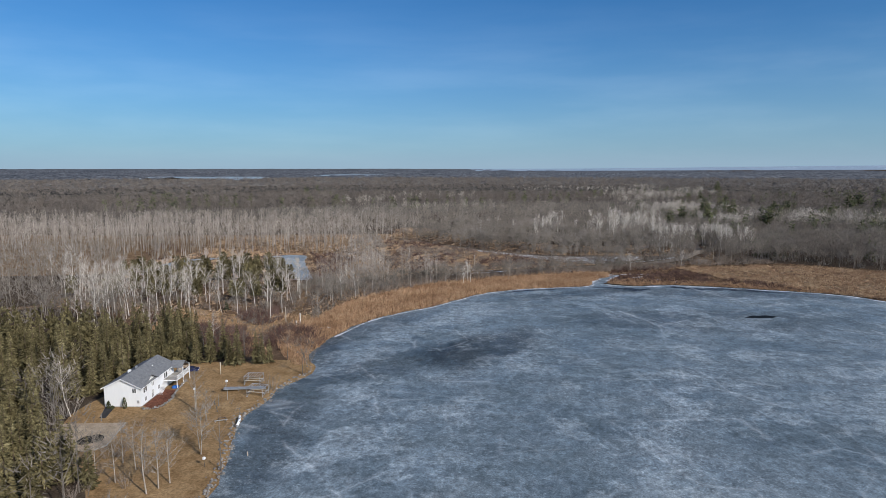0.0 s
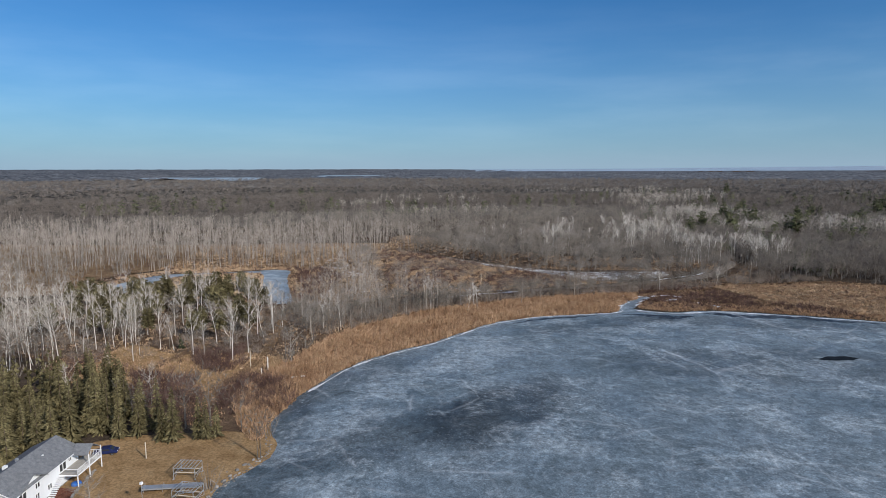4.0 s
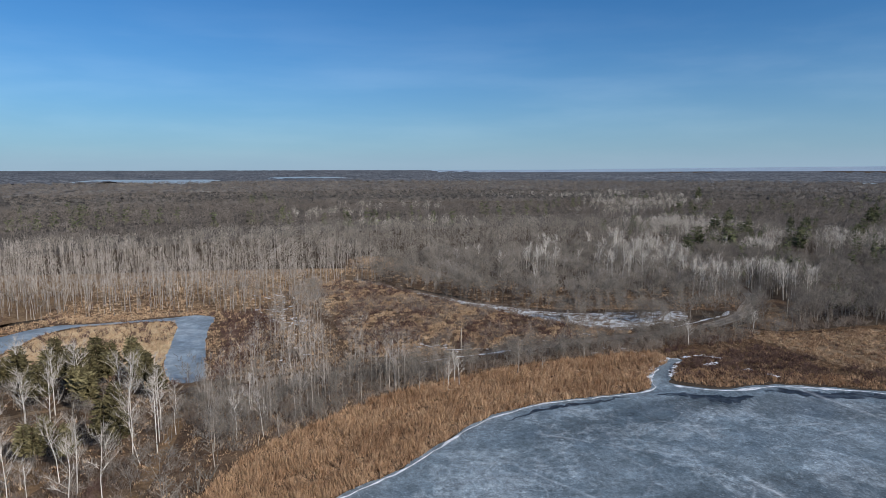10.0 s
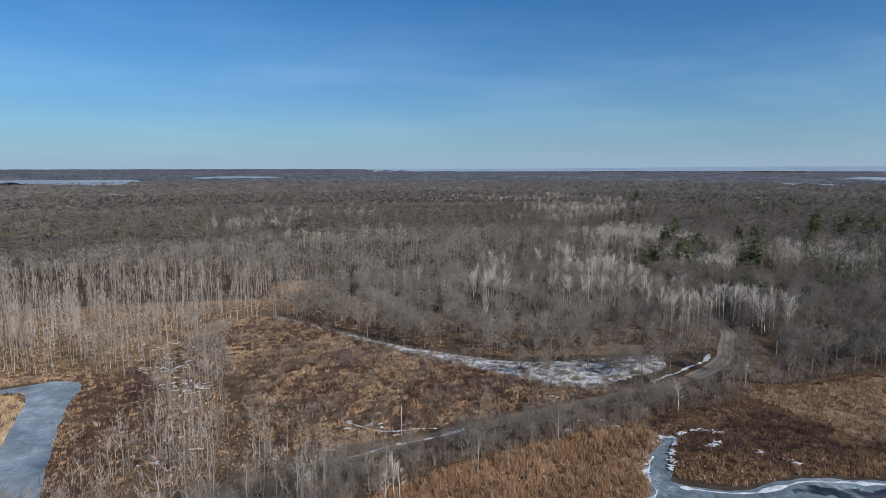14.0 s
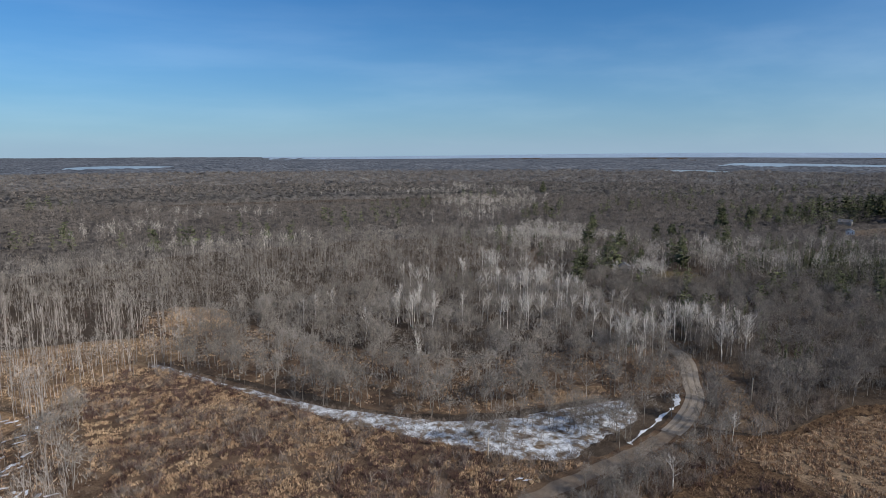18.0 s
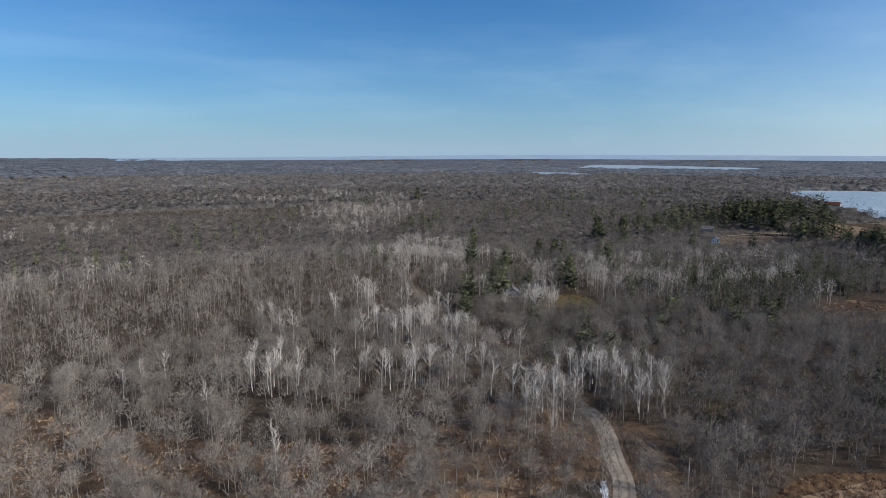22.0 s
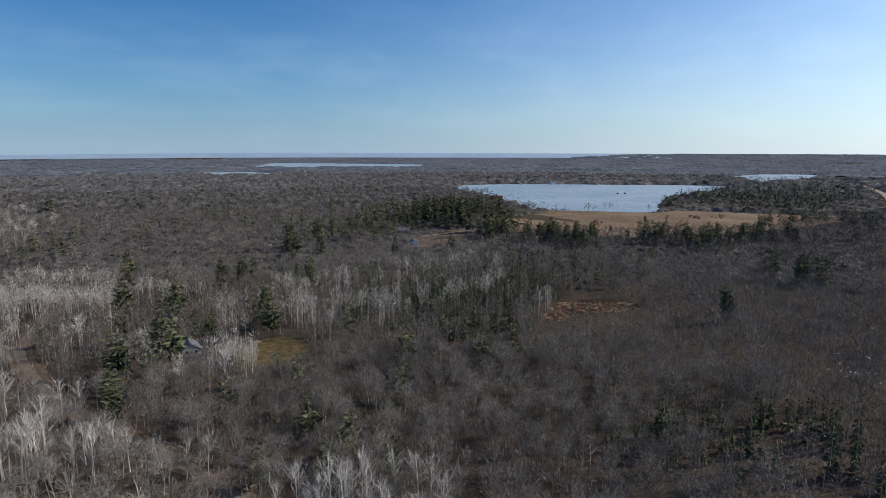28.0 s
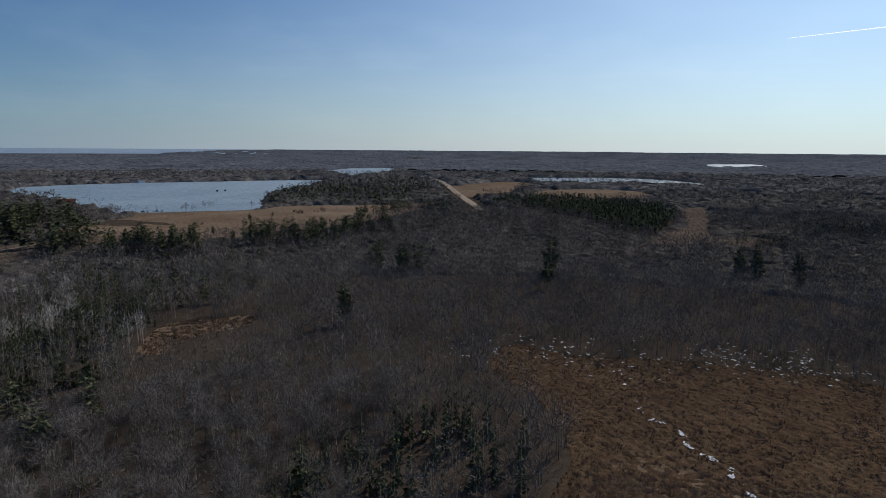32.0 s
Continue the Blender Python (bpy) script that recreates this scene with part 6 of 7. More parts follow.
M["stone"] = material("grey_fieldstone", [(0.2, 0.185, 0.17), (0.36, 0.33, 0.3)], 1.2, obj_random=0.35, fine=(8.0, 0.7), bump=0.4)
M["metal"] = material("galvanised_metal", [(0.4, 0.41, 0.42), (0.52, 0.53, 0.54)], 1.0, rough=0.45, metal=0.6)
M["car_blue"] = material("dark_blue_paint", [(0.015, 0.025, 0.09)], rough=0.25, spec=0.6)
M["tyre"] = material("black_rubber", [(0.02, 0.02, 0.02)], rough=0.8)
M["blue_tarp"] = material("blue_tarpaulin", [(0.03, 0.1, 0.35), (0.05, 0.16, 0.48)], 2.0, rough=0.5)
M["white_hull"] = material("white_hull", [(0.75, 0.76, 0.77), (0.82, 0.82, 0.82)], 1.0, rough=0.35)
M["post"] = material("pale_post_wood", [(0.42, 0.36, 0.28), (0.55, 0.48, 0.39)], 1.5, stretch=(1, 1, 0.2))
M["dark"] = material("dark_plank", [(0.035, 0.035, 0.037), (0.07, 0.07, 0.072)], 1.0)


def block(bm, x0, y0, z0, x1, y1, z1):
    vs = [bm.verts.new(c) for c in ((x0, y0, z0), (x1, y0, z0), (x1, y1, z0), (x0, y1, z0), (x0, y0, z1), (x1, y0, z1), (x1, y1, z1), (x0, y1, z1))]
    for f in ((3, 2, 1, 0), (4, 5, 6, 7), (0, 1, 5, 4), (1, 2, 6, 5), (2, 3, 7, 6), (3, 0, 4, 7)):
        bm.faces.new([vs[i] for i in f])


def slab(bm, corners, thick):
    """A sloping board: four corners of its top, and a thickness downwards."""
    a = [bm.verts.new(c) for c in corners]
    b = [bm.verts.new((c[0], c[1], c[2] - thick)) for c in corners]
    bm.faces.new(a)
    bm.faces.new(b[::-1])
    for i in range(4):
        j = (i + 1) % 4
        bm.faces.new((a[j], a[i], b[i], b[j]))
    bmesh.ops.recalc_face_normals(bm, faces=bm.faces[:])


def boxes(name, specs, mat, parent, label="", bevel=0.0):
    bm = bmesh.new()
    for s in specs:
        block(bm, *s)
    if bevel:
        bmesh.ops.bevel(bm, geom=bm.edges[:], offset=bevel, segments=1, affect="EDGES")
    return part(name, bm, mat, parent, label)


def rod(name, a, b, r, mat, parent, sides=8, label=""):
    v, t = [], []
    stick(v, t, a, b, r, r, sides)
    ob = soup(name, np.array(v), np.array(t), mat, parent)
    return tagged(ob, label)


def wall(parent, axis, at, lo, hi, z0, z1, holes, thick=0.2):
    """A wall with window and door openings; axis 0: it runs along x at y = at; 1: along y at x = at."""
    us = sorted({lo, hi, *(h[0] for h in holes), *(h[1] for h in holes)})
    zs = sorted({z0, z1, *(h[2] for h in holes), *(h[3] for h in holes)})
    bm = bmesh.new()
    for u0, u1 in zip(us[:-1], us[1:]):
        for w0, w1 in zip(zs[:-1], zs[1:]):
            if not any(h[0] <= u0 and u1 <= h[1] and h[2] <= w0 and w1 <= h[3] for h in holes):
                block(bm, *((u0, at, w0, u1, at + thick, w1) if axis == 0 else (at - thick, u0, w0, at, u1, w1)))
    bmesh.ops.remove_doubles(bm, verts=bm.verts[:], dist=0.001)
    part("wall", bm, M["siding"], parent)
    for u0, u1, w0, w1, kind in holes:
        e = []
        f = 0.09
        for a0, a1, b0, b1 in ((u0 - f, u0 + 0.02, w0 - f, w1 + f), (u1 - 0.02, u1 + f, w0 - f, w1 + f), (u0, u1, w0 - f, w0 + 0.03), (u0, u1, w1 - 0.03, w1 + f), ((u0 + u1) / 2 - 0.03, (u0 + u1) / 2 + 0.03, w0, w1)):
            e.append((a0, at - 0.04, b0, a1, at + 0.08, b1) if axis == 0 else (at - 0.08, a0, b0, at + 0.04, a1, b1))
        win = boxes(kind, e, M["trim"], parent)
        g = (u0, at + 0.07, w0, u1, at + 0.1, w1) if axis == 0 else (at - 0.1, u0, w0, at - 0.07, u1, w1)
        boxes("pane", [g], M["glass"], win)


# ---- the house ----
def house():
    h = tagged(new("house"), "white-sided two-level lake house with grey shingle roof", "house")
    x0, x1, y0, y1, ze, zr = -78.2, -69.8, 135.0, 152.6, 4.95, 7.0
    boxes("foundation", [(x0 - 0.05, y0 - 0.05, 0, x1 + 0.05, y1 + 0.05, 0.35)], M["stone"], h)
    wall(h, 0, y0, x0, x1, 0.35, ze, [(-71.7, -70.8, 3.5, 4.7, "window")])
    wall(h, 0, y1 - 0.2, x0, x1, 0.35, ze, [(-76.5, -75.4, 3.4, 4.5, "window")])
    wall(h, 1, x1, y0 + 0.2, y1 - 0.2, 0.35, ze, [(136.4, 138.2, 2.9, 4.4, "window"), (140.4, 141.6, 3.2, 4.4, "window"), (136.8, 137.9, 0.9, 1.9, "window"), (140.3, 141.3, 0.4, 2.35, "door"), (143.5, 144.6, 1.3, 2.3, "window"), (147.0, 148.9, 2.75, 4.65, "door"), (149.6, 150.5, 3.5, 4.5, "window")])
    wall(h, 1, x0 + 0.2, y0 + 0.2, y1 - 0.2, 0.35, ze, [(139, 140.2, 3.3, 4.4, "window"), (146, 147.2, 3.3, 4.4, "window")])
    xm = (x0 + x1) / 2
    for y in (y0, y1 - 0.2):
        bm = bmesh.new()
        p = [bm.verts.new(c) for c in ((x0, y, ze), (x1, y, ze), (xm, y, zr - 0.1), (x0, y + 0.2, ze), (x1, y + 0.2, ze), (xm, y + 0.2, zr - 0.1))]
        bm.faces.new((p[0], p[1], p[2]))
        bm.faces.new((p[5], p[4], p[3]))
        for a, b, c, d in ((0, 3, 4, 1), (1, 4, 5, 2), (2, 5, 3, 0)):
            bm.faces.new((p[a], p[b], p[c], p[d]))
        part("gable", bm, M["siding"], h)
    bm = bmesh.new()
    o = 0.5
    drop = o * (zr - ze) / (xm - x0)
    slab(bm, ((x0 - o, y0 - o, ze - drop + 0.12), (xm, y0 - o, zr + 0.12), (xm, y1 + o, zr + 0.12), (x0 - o, y1 + o, ze - drop + 0.12)), 0.16)
    slab(bm, ((xm, y0 - o, zr + 0.12), (x1 + o, y0 - o, ze - drop + 0.12), (x1 + o, y1 + o, ze - drop + 0.12), (xm, y1 + o, zr + 0.12)), 0.16)
    # lake-side cross gable
    c0, c1, cm, cz = 136.2, 142.6, 139.4, 6.45
    slab(bm, ((x1 + o + 0.2, c0 - 0.3, ze - 0.2), (x1 + o + 0.2, cm, cz + 0.14), (xm + 0.9, cm, cz + 0.14), (x1 - 0.4, c0 - 0.3, ze - 0.1)), 0.15)
    slab(bm, ((x1 + o + 0.2, cm, cz + 0.14), (x1 + o + 0.2, c1 + 0.3, ze - 0.2), (x1 - 0.4, c1 + 0.3, ze - 0.1), (xm + 0.9, cm, cz + 0.14)), 0.15)
    roof = part("roof", bm, M["shingle"], h)
    boxes("roof_vent", [(-74.9, 143.2, 6.5, -74.5, 143.6, 7.3)], M["metal"], roof)
    boxes("roof_vent", [(-75.6, 141.0, 6.3, -75.0, 141.6, 7.0)], M["trim"], roof)
    boxes("roof_vent", [(-72.5, 146.4, 5.9, -72.2, 146.7, 6.4)], M["trim"], roof)
    bm = bmesh.new()
    p = [bm.verts.new(c) for c in ((x1 + 0.02, c0, ze - 0.2), (x1 + 0.02, c1, ze - 0.2), (x1 + 0.02, cm, cz), (x1 - 0.2, c0, ze - 0.2), (x1 - 0.2, c1, ze - 0.2), (x1 - 0.2, cm, cz))]
    bm.faces.new((p[0], p[1], p[2]))
    bm.faces.new((p[5], p[4], p[3]))
    part("gable", bm, M["siding"], h)
    for a, b in (((x0 - o, ze - drop), (xm, zr)), ((xm, zr), (x1 + o, ze - drop))):
        for y in (y0 - o - 0.03, y1 + o):
            bm = bmesh.new()
            slab(bm, ((a[0], y, a[1] + 0.1), (b[0], y, b[1] + 0.1), (b[0], y + 0.03, b[1] + 0.1), (a[0], y + 0.03, a[1] + 0.1)), 0.2)
            part("fascia", bm, M["trim"], h)
    boxes("gutter", [(x1 + o, y0 - o, ze - drop - 0.1, x1 + o + 0.12, y1 + o, ze - drop + 0.02)], M["trim"], h)
    # porch roof over the deck
    bm = bmesh.new()
    slab(bm, ((x1, 150.2, 4.6), (x1 + 3.2, 150.2, 4.6), (x1 + 3.2, 152.2, 5.9), (x1, 152.2, 5.9)), 0.14)
    slab(bm, ((x1, 152.2, 5.9), (x1 + 3.2, 152.2, 5.9), (x1 + 3.2, 154.2, 4.6), (x1, 154.2, 4.6)), 0.14)
    part("porch_roof", bm, M["shingle"], h)
    # deck with rail, posts and stairs
    dx0, dx1, dy0, dy1, dz = x1 + 0.02, x1 + 3.4, 146.6, 154.4, 2.6
    deck = boxes("deck", [(dx0 + 0.28 * i, dy0, dz - 0.05, dx0 + 0.28 * i + 0.26, dy1, dz) for i in range(12)], M["wood"], h, "weathered grey raised deck")
    boxes("beam", [(dx0, dy0, dz - 0.3, dx1, dy0 + 0.08, dz - 0.05), (dx0, dy1 - 0.08, dz - 0.3, dx1, dy1, dz - 0.05), (dx1 - 0.08, dy0, dz - 0.3, dx1, dy1, dz - 0.05)], M["trim"], deck)
    for x, y, top in ((dx1 - 0.1, dy0 + 0.1, dz), (dx1 - 0.1, 150.4, 4.6), (dx1 - 0.1, dy1 - 0.1, 4.6), (dx0 + 0.2, dy1 - 0.1, 4.6)):
        boxes("deck_post", [(x - 0.07, y - 0.07, 0.1, x + 0.07, y + 0.07, top)], M["trim"], deck)
    rails = [(dx1 - 0.06, dy0, dz + 0.95, dx1 + 0.02, dy1, dz + 1.03), (dx0, dy1 - 0.06, dz + 0.95, dx1, dy1 + 0.02, dz + 1.03), (dx0 + 1.3, dy0 - 0.02, dz + 0.95, dx1, dy0 + 0.06, dz + 1.03)]
    boxes("rail", rails, M["trim"], deck)
    for i in range(26):
        y = dy0 + 0.3 * i
        boxes("baluster", [(dx1 - 0.04, y, dz, dx1, y + 0.05, dz + 0.95)], M["trim"], deck)
    for i in range(11):
        x = dx0 + 0.3 * i
        boxes("baluster", [(x, dy1 - 0.04, dz, x + 0.05, dy1, dz + 0.95)], M["trim"], deck)
    for i in range(12):
        boxes("step", [(dx0 + 0.1, dy0 - 0.3 * (i + 1), dz - 0.2 * (i + 1), dx0 + 1.2, dy0 - 0.3 * i, dz - 0.2 * (i + 1) + 0.05)], M["trim"], deck)
    boxes("downpipe", [(x1, y1 - 0.4, 0.3, x1 + 0.1, y1 - 0.3, ze - 0.2)], M["trim"], h)
    boxes("meter_box", [(-70.6, y0 - 0.15, 1.2, -70.2, y0, 1.8)], M["metal"], h)


house()
tagged(sheet("mulch_bed", [(-69.7, 135.6), (-66.2, 133.6), (-64.9, 135.4), (-64.9, 140), (-66.4, 146), (-69.7, 146.4)], M["mulch"], 0.09), "red-brown mulch bed along the house", "ground", kind="structure")
DRIVE = [(-83.4, 125.5), (-68.9, 126.2), (-67.0, 115.2), (-68.4, 113.2), (-74.9, 112.2)]
tagged(sheet("driveway", ragged(DRIVE, 0.5, 0.3), M["drive"], 0.09), "pale tan gravel driveway in front of the house", "driveway", kind="structure")
edging = tagged(new("timber_edging"), "weathered timber edging along the gravel driveway", "edging")
for (xa, ya), (xb, yb) in zip(DRIVE[1:3], DRIVE[2:4]):
    rod("timber", (xa, ya, 0.3), (xb, yb, 0.3), 0.16, M["wood"], edging, 4)


def covered_mound(x, y):
    e = tagged(new("covered_mound"), "low mound under a black plastic sheet on gravel", "tarpaulin")
    bm = bmesh.new()
    bmesh.ops.create_icosphere(bm, subdivisions=3, radius=1.0)
    for v in bm.verts:
        v.co *= 1 + 0.22 * noise.noise(v.co * 1.7) + 0.06 * noise.noise(v.co * 6.0)
        v.co.x, v.co.y, v.co.z = v.co.x * 2.6, v.co.y * 1.6, max(v.co.z * 0.9, -0.1)
    part("sheet", bm, M["tyre"], e)
    e.matrix_basis = pose(x, y, 0.25, 0, 0, 35)


covered_mound(-71.5, 117.6)
tagged(sheet("black_mat", [(-78, 134.8), (-75.8, 134.8), (-74.6, 128.6), (-76, 128.6)], M["dark"], 0.1), "black sheeting on the ground beside the house", "sheeting", kind="structure")


# ---- stones ----
def stone_mesh(seed, squash=0.6):
    r = np.random.default_rng(seed)
    bm = bmesh.new()
    bmesh.ops.create_icosphere(bm, subdivisions=1, radius=0.5)
    for v in bm.verts:
        v.co *= 1 + r.normal(0, 0.14)
        v.co.z *= squash
    me = bpy.data.meshes.new("stone")
    bm.to_mesh(me)
    bm.free()
    me.materials.append(M["stone"])
    return me


STONES = [stone_mesh(i) for i in range(6)]


def lay_stones(parent, line, spacing, size, jitter, seed, z=0.0):
    r = np.random.default_rng(seed)
    n = 0
    for (xa, ya), (xb, yb) in zip(line[:-1], line[1:]):
        d = math.hypot(xb - xa, yb - ya)
        for i in range(max(1, int(d / spacing))):
            f = (i + r.random()) * spacing / d
            o = new("stone", STONES[n % 6])
            s = size * r.uniform(0.6, 1.4)
            o.matrix_basis = pose(xa + (xb - xa) * f + r.normal(0, jitter), ya + (yb - ya) * f + r.normal(0, jitter), z + 0.15 * s + 0.1, r.uniform(0, 40), r.uniform(0, 40), r.uniform(0, 360)) @ Matrix.Diagonal((s, s * r.uniform(0.7, 1.2), s, 1))
            o.parent = parent
            n += 1


tagged(ribbon("shore_strip", smooth_line([(x - 1.6, y) for x, y in WEST_SHORE[:7]], 6), 4.5, M["lawn"], 0.065, 0.3), "trampled tan grass above the shore stones", "ground", kind="structure")
tagged(sheet("grass_ground", [(-58, 163), (-38, 160), (-40, 180), (-38, 196), (-50, 208), (-62, 202)], M["marsh"], 0.022), "brown grass between thicket and reeds", "ground", kind="structure")
riprap = tagged(new("shore_riprap"), "rough grey fieldstones along the lawn's edge", "stones", kind="structure")
lay_stones(riprap, smooth_line([(x * 1.2 - 0.8, y * 1.2) for x, y in ((-33, 76), (-34, 91), (-37, 106), (-34.5, 116), (-34, 122), (-30, 132))], 4), 0.42, 0.62, 0.6, 4, 0.12)
lay_stones(riprap, smooth_line([(x * 1.2 - 0.1, y * 1.2) for x, y in ((-33, 74), (-34, 91), (-37, 106), (-34.5, 116), (-34, 122), (-30, 132), (-32.5, 140))], 4), 0.4, 0.42, 0.4, 9, 0.08)
stone_wall = tagged(new("stone_wall"), "low grey fieldstone wall round the mulch bed", "wall")
stone_wall.location = (0, 0, 0)
for lift in (0.0, 0.28):
    lay_stones(stone_wall, [(-69, 133.8), (-66.6, 133.8), (-65.2, 135.6), (-64.8, 139.2), (-66, 145.2), (-66.8, 152.4)], 0.5, 0.55, 0.08, 5 + int(lift * 10), lift)

# ---- yard things ----
def canoe():
    e = tagged(new("canoe"), "white canoe lying on the grass by the ice", "canoe")
    bm = bmesh.new()
    n, rows_ = 12, []
    for i in range(n + 1):
        f = i / n * 2 - 1
        w = 0.48 * (1 - abs(f) ** 2.2) + 0.02
        y = f * 2.5
        lift = 0.18 * f * f
        rows_.append([bm.verts.new((w * c, y, 0.1 + lift + 0.42 * s)) for c, s in ((-1, 1), (-0.8, 0.35), (0, 0.0), (0.8, 0.35), (1, 1))])
    for a, b in zip(rows_[:-1], rows_[1:]):
        for j in range(4):
            bm.faces.new((a[j], a[j + 1], b[j + 1], b[j]))
    hull = part("hull", bm, M["white_hull"], e)
    s = hull.modifiers.new("thickness", "SOLIDIFY")
    s.thickness = 0.04
    for y in (-1.0, 0.2, 1.2):
        boxes("thwart", [(-0.42, y, 0.45, 0.42, y + 0.14, 0.49)], M["wood"], e)
    e.matrix_basis = pose(-43.9, 126.2, 0.55, 0, -65, 12) @ Matrix.Scale(1.15, 4)


canoe()


def boat_lift(x, y, turn, label, roof=False):
    e = tagged(new("boat_lift"), label, "boat lift", "boat lifts on the lawn")
    w, d, h = 3.2, 4.0, 2.2
    for a in (-w / 2, w / 2):
        for b in (-d / 2, d / 2):
            rod("post", (a, b, 0), (a, b, h), 0.06, M["metal"], e)
            boxes("foot", [(a - 0.2, b - 0.2, 0, a + 0.2, b + 0.2, 0.06)], M["metal"], e)
    for a in (-w / 2, w / 2):
        rod("rail", (a, -d / 2, h), (a, d / 2, h), 0.06, M["metal"], e)
        rod("bunk", (a * 0.5, -d / 2, 1.0), (a * 0.5, d / 2, 1.0), 0.1, M["post"], e)
    for b in (-d / 2, d / 2):
        rod("crossbar", (-w / 2, b, 1.0), (w / 2, b, 1.0), 0.07, M["metal"], e)
        rod("crossbar", (-w / 2, b, h), (w / 2, b, h), 0.05, M["metal"], e)
        rod("brace", (-w / 2, b, 0.1), (w / 2, b, 1.0), 0.04, M["metal"], e)
        rod("brace", (w / 2, b, 0.1), (-w / 2, b, 1.0), 0.04, M["metal"], e)
    if roof:
        for i in range(7):
            b = -d / 2 + d * i / 6
            rod("slat", (-w / 2, b, h + 0.06), (w / 2, b, h + 0.06), 0.06, M["metal"], e)
    e.matrix_basis = pose(x, y, 0.15, 0, 0, turn)


boat_lift(-48.6, 151.0, 88, "bare metal boat lift frame on the lawn", True)
boat_lift(-45.2, 142.8, 80, "metal boat lift with wooden bunks by the shore", True)


def dock():
    e = tagged(new("dock_section"), "long pale dock section stored on the lawn", "dock")
    for i in range(24):
        boxes("plank", [(-5 + 0.42 * i, -0.7, 0.62, -5 + 0.42 * i + 0.4, 0.7, 0.68)], M["metal"], e)
    for y in (-0.7, 0.62):
        boxes("stringer", [(-5, y, 0.44, 5.1, y + 0.08, 0.62)], M["metal"], e)
    for x in (-4.6, -1.5, 1.5, 4.6):
        for y in (-0.66, 0.66):
            rod("leg", (x, y, 0), (x, y, 1.1), 0.04, M["metal"], e)
    e.matrix_basis = pose(-49.4, 146.0, 0.15, 0, 4, 14)


dock()


def car():
    e = tagged(new("car"), "dark blue car parked on the lawn by the spruces", "car")
    bm = bmesh.new()
    prof = [(-2.3, 0.35), (-2.35, 0.75), (-2.1, 0.95), (-1.2, 1.0), (-0.7, 1.45), (0.9, 1.48), (1.6, 1.02), (2.25, 0.95), (2.3, 0.4)]
    a = [bm.verts.new((x, -0.85, z)) for x, z in prof]
    b = [bm.verts.new((x, 0.85, z)) for x, z in prof]
    bm.faces.new(a)
    bm.faces.new(b[::-1])
    for i in range(len(prof)):
        j = (i + 1) % len(prof)
        bm.faces.new((a[j], a[i], b[i], b[j]))
    bmesh.ops.recalc_face_normals(bm, faces=bm.faces[:])
    bmesh.ops.bevel(bm, geom=bm.edges[:], offset=0.06, segments=2, affect="EDGES")
    part("body", bm, M["car_blue"], e)
    for y in (-0.87, 0.85):
        boxes("side_window", [(-0.6, y, 1.02, 0.85, y + 0.02, 1.36)], M["glass"], e)
    bm = bmesh.new()
    slab(bm, ((0.98, -0.7, 1.44), (1.52, -0.7, 1.08), (1.52, 0.7, 1.08), (0.98, 0.7, 1.44)), 0.03)
    part("windscreen", bm, M["glass"], e)
    for x in (-1.45, 1.4):
        for y in (-0.85, 0.85):
            w = rod("wheel", (x, y - 0.1, 0.33), (x, y + 0.1, 0.33), 0.33, M["tyre"], e, 14)
            rod("rim", (x, y - 0.11, 0.33), (x, y + 0.11, 0.33), 0.18, M["metal"], w, 10)
    for y in (-0.6, 0.6):
        boxes("headlight", [(2.26, y - 0.15, 0.7, 2.32, y + 0.15, 0.85)], M["trim"], e)
    e.matrix_basis = pose(-68.6, 159.6, 0.15, 0, 0, 12)


car()


def post(x, y, h, r, label, cap="", lean=0.0, mat="post"):
    e = tagged(new("post"), label, "post")
    rod("shaft", (0, 0, 0), (lean * h, 0, h), r, M[mat], e)
    if cap:
        boxes(cap, [(lean * h - 0.2, -0.2, h, lean * h + 0.2, 0.2, h + 0.4)], M["trim"], e)
    e.matrix_basis = pose(x, y, 0.1, 0, 0, (x * 37) % 360)


post(-59.6, 157.6, 3.4, 0.12, "wooden post on the lawn")
post(-51.4, 139.4, 4.6, 0.05, "thin metal pole with a white birdhouse", "birdhouse", mat="metal")
post(-44.2, 106.6, 1.6, 0.05, "lamp post with white lantern by the shore", "lantern", mat="dark")
post(-56.5, 133.2, 5.0, 0.13, "pale snag with a white birdhouse", "birdhouse")
post(-56.4, 213.6, 5.6, 0.14, "tall bare wooden post by the track")
post(-50.4, 210.0, 4.2, 0.2, "white broken birch stump by the reeds", "", 0.02, "birch")
post(-50.4, 204.0, 3.0, 0.16, "white broken birch stump by the thicket", "", 0.05, "birch")
post(-37.5, 110.8, 1.0, 0.1, "short post at the water's edge")


def utility_pole(x, y, h, label):
    e = tagged(new("utility_pole"), label, "pole", "poles along the road")
    rod("shaft", (0, 0, 0), (0, 0, h), 0.15, M["post"], e)
    boxes("insulator", [(-0.12, -0.12, h, 0.12, 0.12, h + 0.25)], M["metal"], e)
    e.matrix_basis = pose(x, y, float(lie(x, y)) - 0.1)


for x, y, h in [(16.8, 320.4, 8.5), (63.6, 352.8, 6.5), (160.8, 358.8, 8.5), (1112.4, 350.4, 13), (1130.4, 258, 13)]:
    utility_pole(x, y, h, "weathered wooden pole beside the road")


